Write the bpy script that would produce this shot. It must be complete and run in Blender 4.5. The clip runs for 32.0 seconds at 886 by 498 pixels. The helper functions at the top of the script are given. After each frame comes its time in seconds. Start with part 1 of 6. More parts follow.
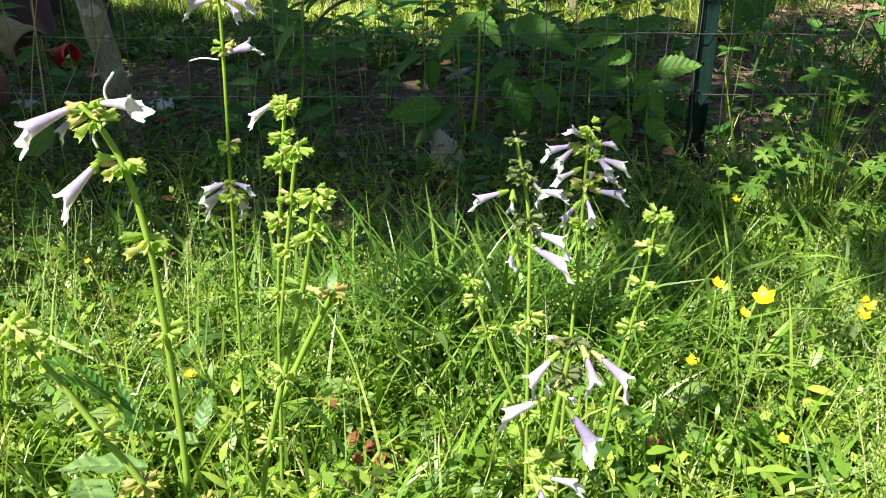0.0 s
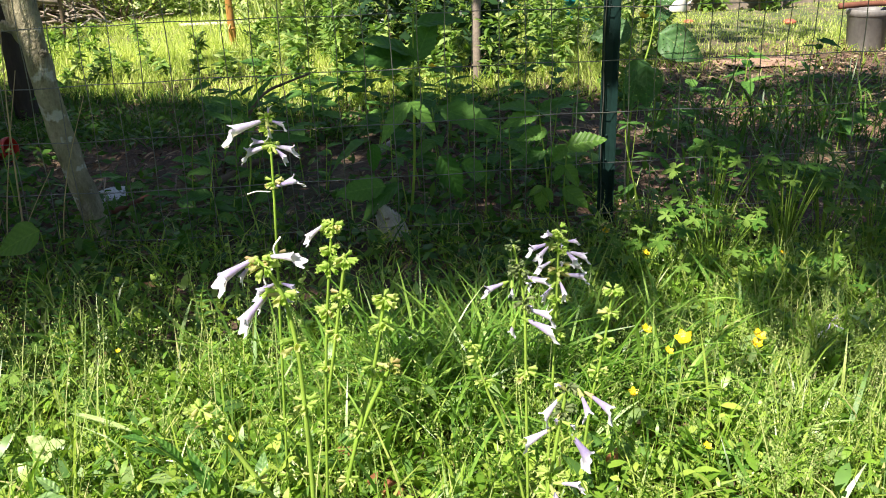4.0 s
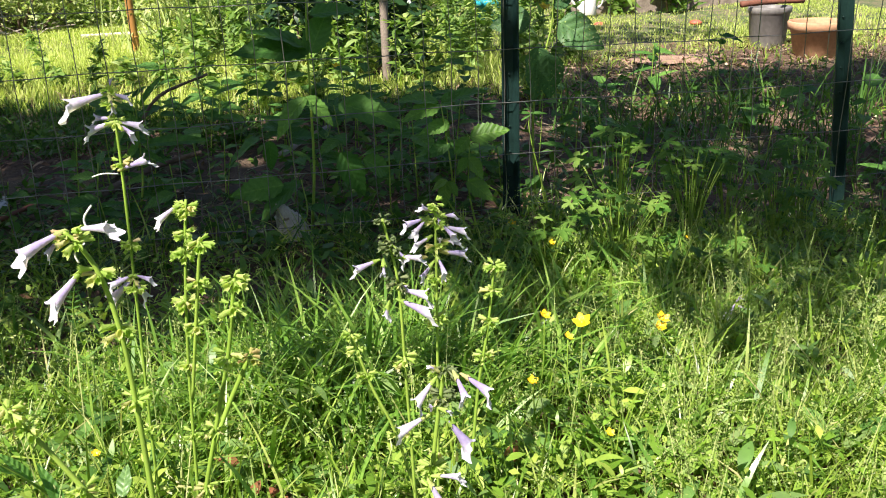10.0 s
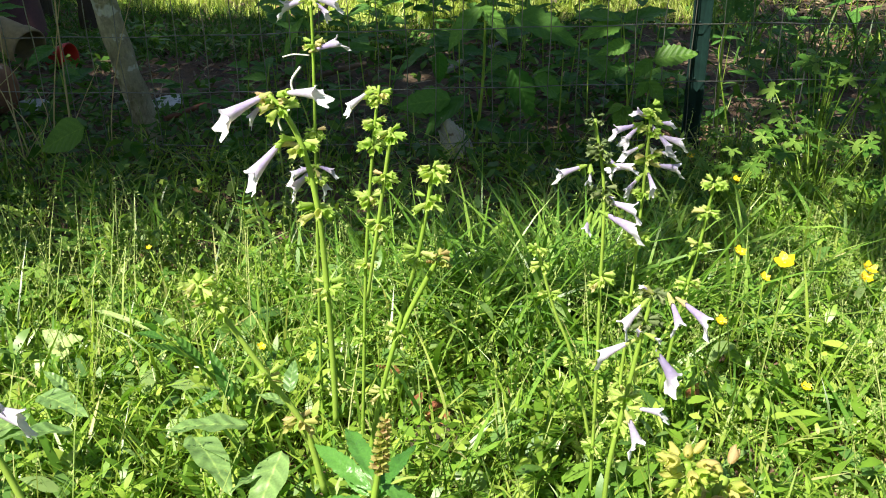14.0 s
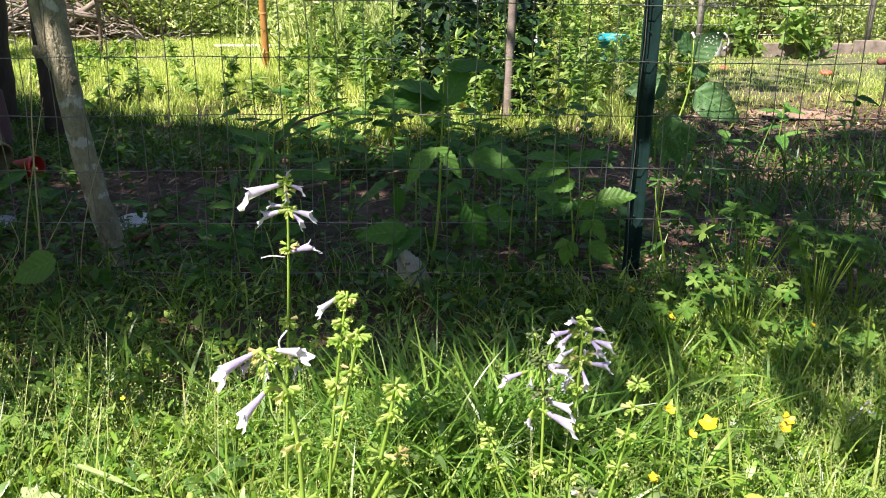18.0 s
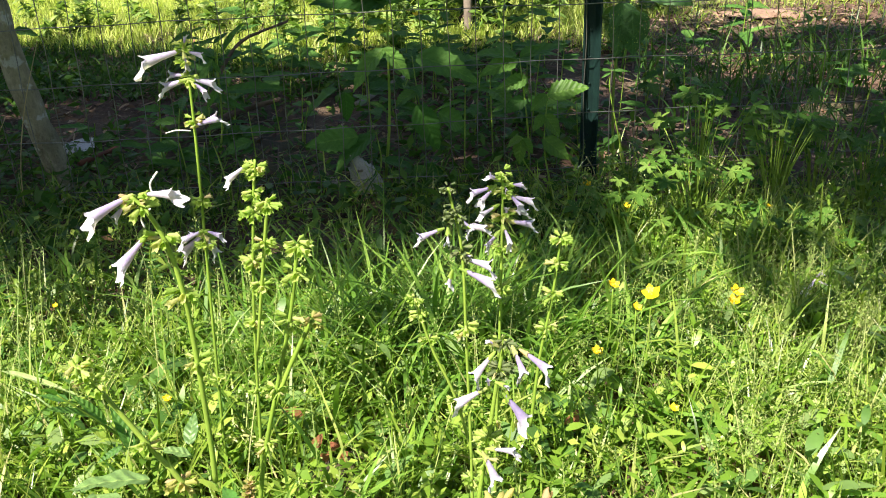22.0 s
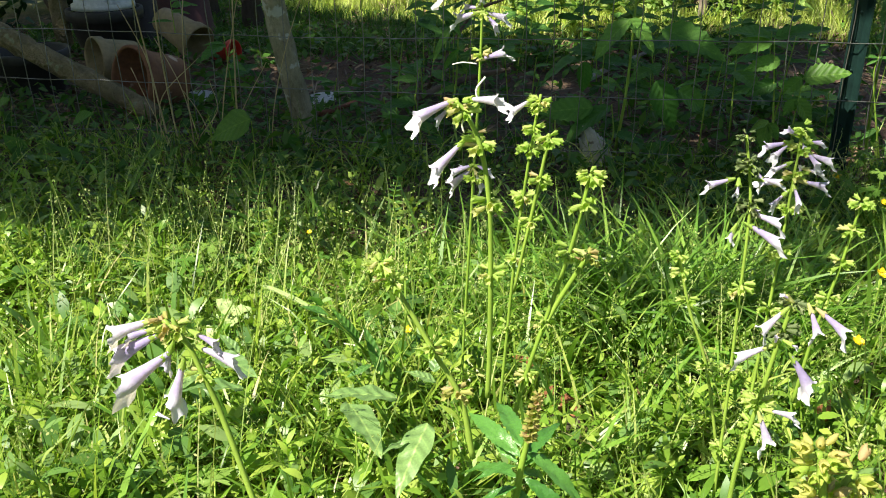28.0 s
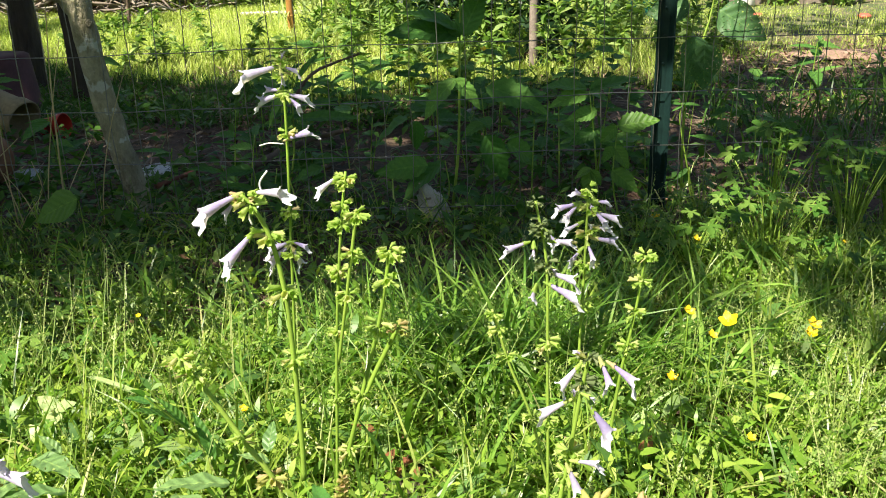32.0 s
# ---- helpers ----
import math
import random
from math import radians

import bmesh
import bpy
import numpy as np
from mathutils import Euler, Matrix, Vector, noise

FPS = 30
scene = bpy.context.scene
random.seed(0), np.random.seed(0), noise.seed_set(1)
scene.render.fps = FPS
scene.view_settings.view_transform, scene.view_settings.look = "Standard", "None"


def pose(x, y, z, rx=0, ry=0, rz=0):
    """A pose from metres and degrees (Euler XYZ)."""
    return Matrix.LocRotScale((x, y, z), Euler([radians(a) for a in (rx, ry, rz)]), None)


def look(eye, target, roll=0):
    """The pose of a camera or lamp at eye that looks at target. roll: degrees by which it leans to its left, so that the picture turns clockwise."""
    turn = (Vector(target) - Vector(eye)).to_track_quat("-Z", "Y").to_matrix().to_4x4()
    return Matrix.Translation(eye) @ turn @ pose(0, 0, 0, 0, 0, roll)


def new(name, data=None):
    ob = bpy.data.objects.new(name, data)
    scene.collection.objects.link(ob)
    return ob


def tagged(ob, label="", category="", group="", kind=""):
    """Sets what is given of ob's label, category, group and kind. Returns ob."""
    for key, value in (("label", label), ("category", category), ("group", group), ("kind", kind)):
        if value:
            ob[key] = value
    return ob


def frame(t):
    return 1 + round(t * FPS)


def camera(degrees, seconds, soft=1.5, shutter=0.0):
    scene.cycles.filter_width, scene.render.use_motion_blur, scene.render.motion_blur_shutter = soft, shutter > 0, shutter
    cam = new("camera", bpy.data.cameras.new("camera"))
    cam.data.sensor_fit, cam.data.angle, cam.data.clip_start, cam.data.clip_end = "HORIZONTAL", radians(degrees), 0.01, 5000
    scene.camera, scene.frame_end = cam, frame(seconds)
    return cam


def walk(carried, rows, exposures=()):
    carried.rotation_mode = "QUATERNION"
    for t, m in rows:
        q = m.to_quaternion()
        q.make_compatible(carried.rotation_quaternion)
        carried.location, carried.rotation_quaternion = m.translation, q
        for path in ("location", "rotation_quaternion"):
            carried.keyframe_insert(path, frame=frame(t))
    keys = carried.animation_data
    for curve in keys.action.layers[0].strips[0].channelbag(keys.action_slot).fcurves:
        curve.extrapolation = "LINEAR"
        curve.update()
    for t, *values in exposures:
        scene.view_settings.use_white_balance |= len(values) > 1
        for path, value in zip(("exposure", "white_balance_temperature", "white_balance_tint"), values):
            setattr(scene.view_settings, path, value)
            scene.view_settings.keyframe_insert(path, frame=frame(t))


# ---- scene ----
cam = camera(54.4, 32.0, 1.0)
METRES, EYE, TILT, LEAN, TURN = 1.4, 0.58, -24.0, 0.0, 0.0
PATH = [
    (0, (-0.344, -1.46, 0.476), (-0.449, 0.365, -0.336), -0.5),
    (0.5, (-0.344, -1.463, 0.48), (-0.457, 0.37, -0.311), -1.3),
    (1, (-0.354, -1.465, 0.485), (-0.475, 0.378, -0.281), -1.1),
    (1.5, (-0.37, -1.47, 0.501), (-0.497, 0.384, -0.239), -1.4),
    (2, (-0.378, -1.473, 0.537), (-0.479, 0.391, -0.181), -1.8),
    (2.5, (-0.386, -1.529, 0.574), (-0.424, 0.341, -0.134), -1.7),
    (3, (-0.417, -1.596, 0.592), (-0.414, 0.268, -0.134), -3.9),
    (3.5, (-0.436, -1.617, 0.586), (-0.382, 0.241, -0.152), -3.0),
    (4, (-0.429, -1.629, 0.582), (-0.306, 0.235, -0.134), -1.9),
    (4.5, (-0.415, -1.628, 0.574), (-0.235, 0.242, -0.113), -2.0),
    (6.5, (-0.403, -1.619, 0.563), (-0.213, 0.255, -0.11), -3.6),
    (7, (-0.398, -1.616, 0.561), (-0.226, 0.256, -0.12), -4.8),
    (7.5, (-0.4, -1.615, 0.559), (-0.249, 0.26, -0.122), -5.4),
    (8, (-0.399, -1.618, 0.563), (-0.26, 0.259, -0.113), -5.6),
    (8.5, (-0.403, -1.62, 0.562), (-0.265, 0.262, -0.103), -5.3),
    (9, (-0.401, -1.618, 0.56), (-0.237, 0.264, -0.098), -4.5),
    (9.5, (-0.382, -1.606, 0.546), (-0.139, 0.265, -0.118), -3.2),
    (10, (-0.379, -1.589, 0.533), (-0.09, 0.264, -0.162), -2.2),
    (10.5, (-0.392, -1.597, 0.534), (-0.13, 0.252, -0.182), -1.9),
    (11, (-0.397, -1.602, 0.527), (-0.199, 0.247, -0.209), -2.3),
    (11.5, (-0.397, -1.591, 0.514), (-0.269, 0.251, -0.257), -2.8),
    (12, (-0.414, -1.563, 0.49), (-0.399, 0.259, -0.334), -3.7),
    (12.5, (-0.419, -1.553, 0.481), (-0.46, 0.25, -0.383), -4.2),
    (13, (-0.412, -1.541, 0.48), (-0.446, 0.26, -0.39), -2.8),
    (13.5, (-0.418, -1.539, 0.485), (-0.44, 0.273, -0.363), -1.5),
    (14, (-0.421, -1.536, 0.492), (-0.454, 0.285, -0.335), -1.0),
    (14.5, (-0.429, -1.529, 0.509), (-0.492, 0.3, -0.298), -0.3),
    (15, (-0.434, -1.527, 0.516), (-0.53, 0.316, -0.253), -0.3),
    (15.5, (-0.436, -1.528, 0.526), (-0.54, 0.331, -0.205), 0.1),
    (17.5, (-0.439, -1.577, 0.611), (-0.402, 0.305, -0.064), 1.5),
    (18, (-0.424, -1.581, 0.612), (-0.35, 0.305, -0.048), 0.7),
    (18.5, (-0.415, -1.588, 0.607), (-0.327, 0.296, -0.058), -0.2),
    (19, (-0.413, -1.591, 0.599), (-0.324, 0.291, -0.072), -0.5),
    (19.5, (-0.413, -1.592, 0.596), (-0.328, 0.286, -0.086), -0.8),
    (20, (-0.41, -1.593, 0.595), (-0.325, 0.281, -0.097), -1.6),
    (20.5, (-0.408, -1.591, 0.588), (-0.325, 0.276, -0.125), -2.0),
    (21, (-0.406, -1.587, 0.58), (-0.321, 0.27, -0.157), -2.3),
    (21.5, (-0.388, -1.579, 0.561), (-0.29, 0.264, -0.208), -2.1),
    (22, (-0.369, -1.576, 0.545), (-0.262, 0.253, -0.256), -1.9),
    (22.5, (-0.371, -1.578, 0.539), (-0.299, 0.255, -0.257), -1.9),
    (23, (-0.376, -1.579, 0.539), (-0.342, 0.263, -0.238), -2.2),
    (23.5, (-0.382, -1.581, 0.54), (-0.378, 0.269, -0.221), -2.2),
    (24, (-0.389, -1.578, 0.54), (-0.416, 0.278, -0.206), -2.2),
    (24.5, (-0.389, -1.573, 0.535), (-0.451, 0.284, -0.205), -2.6),
    (26.5, (-0.393, -1.579, 0.525), (-0.564, 0.269, -0.219), -3.8),
    (27, (-0.41, -1.584, 0.524), (-0.63, 0.256, -0.228), -3.1),
    (27.5, (-0.428, -1.585, 0.514), (-0.707, 0.236, -0.265), -1.6),
    (28, (-0.439, -1.59, 0.508), (-0.753, 0.209, -0.306), -0.7),
    (28.5, (-0.454, -1.611, 0.514), (-0.79, 0.182, -0.306), 0.0),
    (29, (-0.455, -1.614, 0.513), (-0.803, 0.178, -0.303), -0.1),
    (29.5, (-0.445, -1.608, 0.514), (-0.771, 0.186, -0.306), -0.8),
    (30, (-0.428, -1.604, 0.52), (-0.678, 0.209, -0.286), -1.1),
    (30.5, (-0.411, -1.598, 0.528), (-0.553, 0.241, -0.245), -1.2),
    (31, (-0.401, -1.595, 0.532), (-0.469, 0.261, -0.21), -1.2),
    (31.5, (-0.399, -1.593, 0.533), (-0.433, 0.27, -0.196), -1.3),
    (32, (-0.395, -1.592, 0.531), (-0.407, 0.276, -0.184), -1.7),
]
walk(cam, [(t, look(eye, target, roll)) for t, eye, target, roll in PATH],
     # the clip's camera drifts in brightness and white balance
     [(0.0, 1.4, 6400, 12), (4.0, 1.42, 6450, 17), (7.0, 1.36, 6120, 26), (10.0, 1.36, 6350, 20), (12.0, 1.37, 6550, 14), (13.0, 1.38, 6500, 10), (15.0, 1.37, 6550, 11), (18.0, 1.45, 6200, 26),
      (19.5, 1.46, 6000, 31), (22.0, 1.47, 6550, 17), (24.0, 1.46, 6600, 17), (27.0, 1.42, 6550, 14), (28.5, 1.34, 6600, 10), (31.0, 1.4, 6600, 10), (32.0, 1.39, 6600, 13)])

# ---- light ----
SUN_EL, SUN_AZ = 52.0, -138.0          # degrees above the ground; degrees from +y towards +x
sun_way = Vector((math.sin(radians(SUN_AZ)) * math.cos(radians(SUN_EL)), math.cos(radians(SUN_AZ)) * math.cos(radians(SUN_EL)), math.sin(radians(SUN_EL))))
world = bpy.data.worlds.new("world")
scene.world = world
world.use_nodes = True
wn = world.node_tree
sky = wn.nodes.new("ShaderNodeTexSky")
sky.sky_type, sky.sun_disc = "NISHITA", False
sky.sun_elevation, sky.sun_rotation = radians(SUN_EL), radians(SUN_AZ)
wn.links.new(sky.outputs["Color"], wn.nodes["Background"].inputs["Color"])
wn.nodes["Background"].inputs["Strength"].default_value = 0.062
lamp = bpy.data.lights.new("sun", "SUN")
lamp.energy, lamp.angle, lamp.color = 5.0, radians(0.53), (1.0, 0.94, 0.80)
new("sun", lamp).matrix_world = look(sun_way * 20, (0, 0, 0))

rng = np.random.default_rng(7)
R = random.Random(11)
G0 = -0.03


def gz(x, y):
    """Height of the ground."""
    return G0 + 0.008 * math.sin(3.1 * x + 1.3 * y) + 0.006 * math.sin(5.3 * y - 2.2 * x) - 0.05 * min(1, max(0, x - 0.1)) * min(1, max(0, 1.5 - y)) - 0.05 * min(1, max(0, (x - 0.35) / 0.4)) * min(1, max(0, (0.6 - y) / 0.5))


# ---- materials ----
def material(name):
    m = bpy.data.materials.new(name)
    m.use_nodes = True
    nt = m.node_tree
    return m, nt, nt.nodes["Principled BSDF"]


def ramp(nt, fac, stops):
    n = nt.nodes.new("ShaderNodeValToRGB")
    while len(n.color_ramp.elements) < len(stops):
        n.color_ramp.elements.new(0.5)
    for e, (p, c) in zip(n.color_ramp.elements, stops):
        e.position, e.color = p, (*c, 1)
    nt.links.new(fac, n.inputs["Fac"])
    return n.outputs["Color"]


def noise_tex(nt, scale, detail=4.0, rough=0.6, stretch=None):
    tc = nt.nodes.new("ShaderNodeTexCoord")
    n = nt.nodes.new("ShaderNodeTexNoise")
    n.inputs["Scale"].default_value, n.inputs["Detail"].default_value, n.inputs["Roughness"].default_value = scale, detail, rough
    if stretch:
        mp = nt.nodes.new("ShaderNodeMapping")
        mp.inputs["Scale"].default_value = stretch
        nt.links.new(tc.outputs["Object"], mp.inputs["Vector"])
        nt.links.new(mp.outputs["Vector"], n.inputs["Vector"])
    else:
        nt.links.new(tc.outputs["Object"], n.inputs["Vector"])
    return n.outputs["Fac"]


def mixc(nt, fac, a, b, mode="MIX"):
    n = nt.nodes.new("ShaderNodeMix")
    n.data_type, n.blend_type = "RGBA", mode
    for sock, v in ((n.inputs[0], fac), (n.inputs[6], a), (n.inputs[7], b)):
        if isinstance(v, (int, float)):
            sock.default_value = v
        elif isinstance(v, tuple):
            sock.default_value = (*v, 1)
        else:
            nt.links.new(v, sock)
    return n.outputs[2]


def bump(nt, bsdf, fac, strength, dist):
    b = nt.nodes.new("ShaderNodeBump")
    b.inputs["Strength"].default_value, b.inputs["Distance"].default_value = strength, dist
    nt.links.new(fac, b.inputs["Height"])
    nt.links.new(b.outputs["Normal"], bsdf.inputs["Normal"])


def leaf_material(name, stops, trans=0.4, rough=0.45, tint=1.35, grain=40.0, islands=True, spots=None, coat=0.25):
    """Thin green tissue: a dull glossy face and light that shines through."""
    m, nt, b = material(name)
    if islands:
        rnd = nt.nodes.new("ShaderNodeNewGeometry").outputs["Random Per Island"]
    else:
        rnd = nt.nodes.new("ShaderNodeObjectInfo").outputs["Random"]
    col = ramp(nt, rnd, stops)
    nz = noise_tex(nt, grain)
    col = mixc(nt, 0.55, col, ramp(nt, nz, [(0.25, (0.55, 0.55, 0.5)), (0.75, (1.3, 1.25, 1.1))]), "MULTIPLY")
    if spots:
        sp = ramp(nt, noise_tex(nt, spots[0], 2.0), [(spots[1], (0, 0, 0)), (spots[1] + 0.04, (1, 1, 1))])
        col = mixc(nt, sp, col, spots[2])
    nt.links.new(col, b.inputs["Base Color"])
    b.inputs["Roughness"].default_value = rough
    b.inputs["Specular IOR Level"].default_value = coat
    tr = nt.nodes.new("ShaderNodeBsdfTranslucent")
    nt.links.new(mixc(nt, 1.0, col, (tint, tint * 1.06, tint * 0.55), "MULTIPLY"), tr.inputs["Color"])
    mx = nt.nodes.new("ShaderNodeMixShader")
    mx.inputs["Fac"].default_value = trans
    nt.links.new(b.outputs["BSDF"], mx.inputs[1])
    nt.links.new(tr.outputs["BSDF"], mx.inputs[2])
    nt.links.new(mx.outputs["Shader"], nt.nodes["Material Output"].inputs["Surface"])
    bump(nt, b, nz, 0.25, 0.002)
    return m


def solid_material(name, dark, light, scale=12.0, rough=0.7, relief=0.3, dist=0.004, metal=0.0, stretch=None, specks=None):
    m, nt, b = material(name)
    nz = noise_tex(nt, scale, 6.0, 0.65, stretch)
    col = ramp(nt, nz, [(0.3, dark), (0.7, light)])
    fine = noise_tex(nt, scale * 9, 3.0, 0.6, stretch)
    col = mixc(nt, 0.45, col, ramp(nt, fine, [(0.3, (0.6, 0.6, 0.6)), (0.7, (1.25, 1.25, 1.25))]), "MULTIPLY")
    if specks:
        sp = ramp(nt, noise_tex(nt, specks[0], 3.0), [(specks[1], (0, 0, 0)), (specks[1] + 0.05, (1, 1, 1))])
        col = mixc(nt, sp, col, specks[2])
    nt.links.new(col, b.inputs["Base Color"])
    b.inputs["Roughness"].default_value, b.inputs["Metallic"].default_value = rough, metal
    bump(nt, b, fine, relief, dist)
    return m


M_GRASS = leaf_material("grass_blade", [(0.0, (0.07, 0.15, 0.018)), (0.35, (0.16, 0.29, 0.032)), (0.7, (0.27, 0.39, 0.055)), (0.94, (0.38, 0.46, 0.13)), (1.0, (0.56, 0.51, 0.27))], 0.42, 0.36, coat=0.5)
# greens of the fence strip, darkened to deepen the shade there
M_SHADE_GREEN = leaf_material("shade_dark_blade", [(0.0, (0.036, 0.10, 0.018)), (0.6, (0.068, 0.165, 0.028)), (1.0, (0.12, 0.23, 0.04))], 0.38, 0.35)
M_TUFT = leaf_material("tuft_blade", [(0.0, (0.10, 0.23, 0.035)), (0.6, (0.19, 0.36, 0.055)), (1.0, (0.31, 0.47, 0.10))], 0.45, 0.33, coat=0.45)
M_HERB = leaf_material("small_herb_leaf", [(0.0, (0.08, 0.18, 0.018)), (0.5, (0.18, 0.33, 0.035)), (1.0, (0.37, 0.49, 0.09))], 0.4, 0.40, coat=0.45)
M_PLANTAIN = leaf_material("plantain_leaf", [(0.0, (0.07, 0.17, 0.035)), (0.5, (0.13, 0.26, 0.06)), (1.0, (0.26, 0.38, 0.14))], 0.38, 0.42, coat=0.45)
M_SCRAP = leaf_material("brown_scrap", [(0.0, (0.07, 0.04, 0.02)), (1.0, (0.24, 0.15, 0.08))], 0.15, 0.8)
M_SEED = leaf_material("seed_head", [(0.0, (0.20, 0.30, 0.08)), (0.6, (0.30, 0.40, 0.12)), (1.0, (0.42, 0.45, 0.2))], 0.35, 0.6)
# pale green of the sunlit lawn; its shaded edge takes the darkened green
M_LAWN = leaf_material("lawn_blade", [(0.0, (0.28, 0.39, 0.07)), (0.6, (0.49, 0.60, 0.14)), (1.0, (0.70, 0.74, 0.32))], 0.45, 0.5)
M_STEM = leaf_material("sage_stem", [(0.0, (0.22, 0.36, 0.05)), (1.0, (0.31, 0.45, 0.08))], 0.2, 0.45, grain=25.0, islands=False)
M_CALYX = leaf_material("sage_calyx", [(0.0, (0.28, 0.43, 0.08)), (0.5, (0.39, 0.53, 0.13)), (0.85, (0.53, 0.61, 0.23)), (1.0, (0.56, 0.47, 0.28))], 0.45, 0.5, islands=False)
M_CALYX_RED = leaf_material("browned_calyx", [(0.0, (0.34, 0.38, 0.10)), (0.5, (0.42, 0.40, 0.14)), (1.0, (0.48, 0.34, 0.20))], 0.35, 0.5, islands=False)
def russet_tips(m):
    """Reddens the outer ends of the bells."""
    nt = m.node_tree
    tc = nt.nodes.new("ShaderNodeTexCoord")
    sep = nt.nodes.new("ShaderNodeSeparateXYZ")
    nt.links.new(tc.outputs["Object"], sep.inputs["Vector"])
    fac = ramp(nt, sep.outputs["Y"], [(0.62, (0, 0, 0)), (1.05, (0.3, 0.3, 0.3))])
    b = nt.nodes["Principled BSDF"]
    old = b.inputs["Base Color"].links[0].from_socket
    nt.links.new(mixc(nt, fac, old, (0.50, 0.24, 0.14)), b.inputs["Base Color"])


M_PLUMP = leaf_material("plump_calyx", [(0.0, (0.34, 0.49, 0.08)), (0.6, (0.44, 0.57, 0.12)), (1.0, (0.54, 0.55, 0.18))], 0.5, 0.5, islands=False)
russet_tips(M_PLUMP)
M_PLUMP_RED = leaf_material("reddened_calyx", [(0.0, (0.50, 0.52, 0.15)), (0.6, (0.54, 0.50, 0.19)), (1.0, (0.57, 0.41, 0.25))], 0.45, 0.5, islands=False)
M_CALYX_DARK = leaf_material("dusky_calyx", [(0.0, (0.10, 0.15, 0.06)), (1.0, (0.19, 0.23, 0.11))], 0.25, 0.5, islands=False)
def petal_material():
    m = leaf_material("lavender_petal", [(0.0, (0.48, 0.40, 0.80)), (0.5, (0.57, 0.50, 0.86)), (1.0, (0.66, 0.61, 0.90))], 0.45, 0.55, 1.0, 6.0, False, None, 0.1)
    nt = m.node_tree
    tc = nt.nodes.new("ShaderNodeTexCoord")
    sep = nt.nodes.new("ShaderNodeSeparateXYZ")
    nt.links.new(tc.outputs["Object"], sep.inputs["Vector"])
    fac = ramp(nt, sep.outputs["Y"], [(0.52, (0, 0, 0)), (0.82, (0.95, 0.95, 0.95))])
    b = nt.nodes["Principled BSDF"]
    old = b.inputs["Base Color"].links[0].from_socket
    nt.links.new(mixc(nt, fac, old, (0.83, 0.82, 0.91)), b.inputs["Base Color"])
    return m


def veins(m, count, depth=0.14):
    """Side veins running forward from a paler midrib."""
    nt = m.node_tree
    tc = nt.nodes.new("ShaderNodeTexCoord")
    sep = nt.nodes.new("ShaderNodeSeparateXYZ")
    nt.links.new(tc.outputs["Object"], sep.inputs["Vector"])

    def calc(op, x, y=0.0, z=0.0):
        nd = nt.nodes.new("ShaderNodeMath")
        nd.operation = op
        for k, v in enumerate((x, y, z)):
            if isinstance(v, (int, float)):
                nd.inputs[k].default_value = v
            else:
                nt.links.new(v, nd.inputs[k])
        return nd.outputs["Value"]
    ab = calc("ABSOLUTE", sep.outputs["X"])
    wave = calc("MULTIPLY_ADD", calc("SINE", calc("MULTIPLY", calc("MULTIPLY_ADD", ab, -0.9, sep.outputs["Y"]), count * 6.283)), 0.5, 0.5)
    b = nt.nodes["Principled BSDF"]
    col = b.inputs["Base Color"].links[0].from_socket
    col = mixc(nt, 1.0, col, ramp(nt, wave, [(0.0, (1.0 - depth, 1.0 - depth, 1.0 - depth)), (0.5, (1, 1, 1)), (0.93, (1.03, 1.03, 1.03)), (1.0, (1.22, 1.18, 1.12))]), "MULTIPLY")
    col = mixc(nt, 1.0, col, ramp(nt, ab, [(0.0, (1.7, 1.5, 1.4)), (0.018, (1, 1, 1))]), "MULTIPLY")
    nt.links.new(col, b.inputs["Base Color"])
    bump(nt, b, wave, 0.3, 0.003)


M_PETAL = petal_material()
M_YELLOW = leaf_material("buttercup_petal", [(0.0, (0.80, 0.56, 0.015)), (1.0, (0.88, 0.66, 0.03))], 0.2, 0.25, tint=1.0, islands=False, coat=0.5)
M_BROAD = leaf_material("broad_leaf", [(0.0, (0.05, 0.15, 0.03)), (0.6, (0.09, 0.23, 0.045)), (1.0, (0.14, 0.30, 0.06))], 0.4, 0.5, islands=False)
M_GLOSS = leaf_material("glossy_toothed_leaf", [(0.0, (0.06, 0.19, 0.035)), (1.0, (0.12, 0.29, 0.06))], 0.3, 0.28, islands=False, coat=0.6)
M_VINE = leaf_material("bramble_leaf", [(0.0, (0.08, 0.20, 0.03)), (1.0, (0.14, 0.27, 0.05))], 0.4, 0.45, islands=False)
M_HOLEY = leaf_material("insect_eaten_leaf", [(0.0, (0.05, 0.13, 0.05)), (1.0, (0.085, 0.19, 0.07))], 0.3, 0.5, islands=False)
M_DOCK = leaf_material("grey_green_leaf", [(0.0, (0.10, 0.21, 0.07)), (1.0, (0.19, 0.32, 0.11))], 0.3, 0.4, islands=False, coat=0.4)
for leafy, count in ((M_BROAD, 8), (M_VINE, 7), (M_HOLEY, 6), (M_DOCK, 6)):
    veins(leafy, count)


def pierce(m, scale, level):
    """Eats small holes through a leaf."""
    nt = m.node_tree
    out = nt.nodes["Material Output"]
    old = out.inputs["Surface"].links[0].from_socket
    mx = nt.nodes.new("ShaderNodeMixShader")
    hole = ramp(nt, noise_tex(nt, scale, 1.5), [(level, (0, 0, 0)), (level + 0.015, (1, 1, 1))])
    nt.links.new(hole, mx.inputs["Fac"])
    nt.links.new(old, mx.inputs[1])
    nt.links.new(nt.nodes.new("ShaderNodeBsdfTransparent").outputs["BSDF"], mx.inputs[2])
    nt.links.new(mx.outputs["Shader"], out.inputs["Surface"])


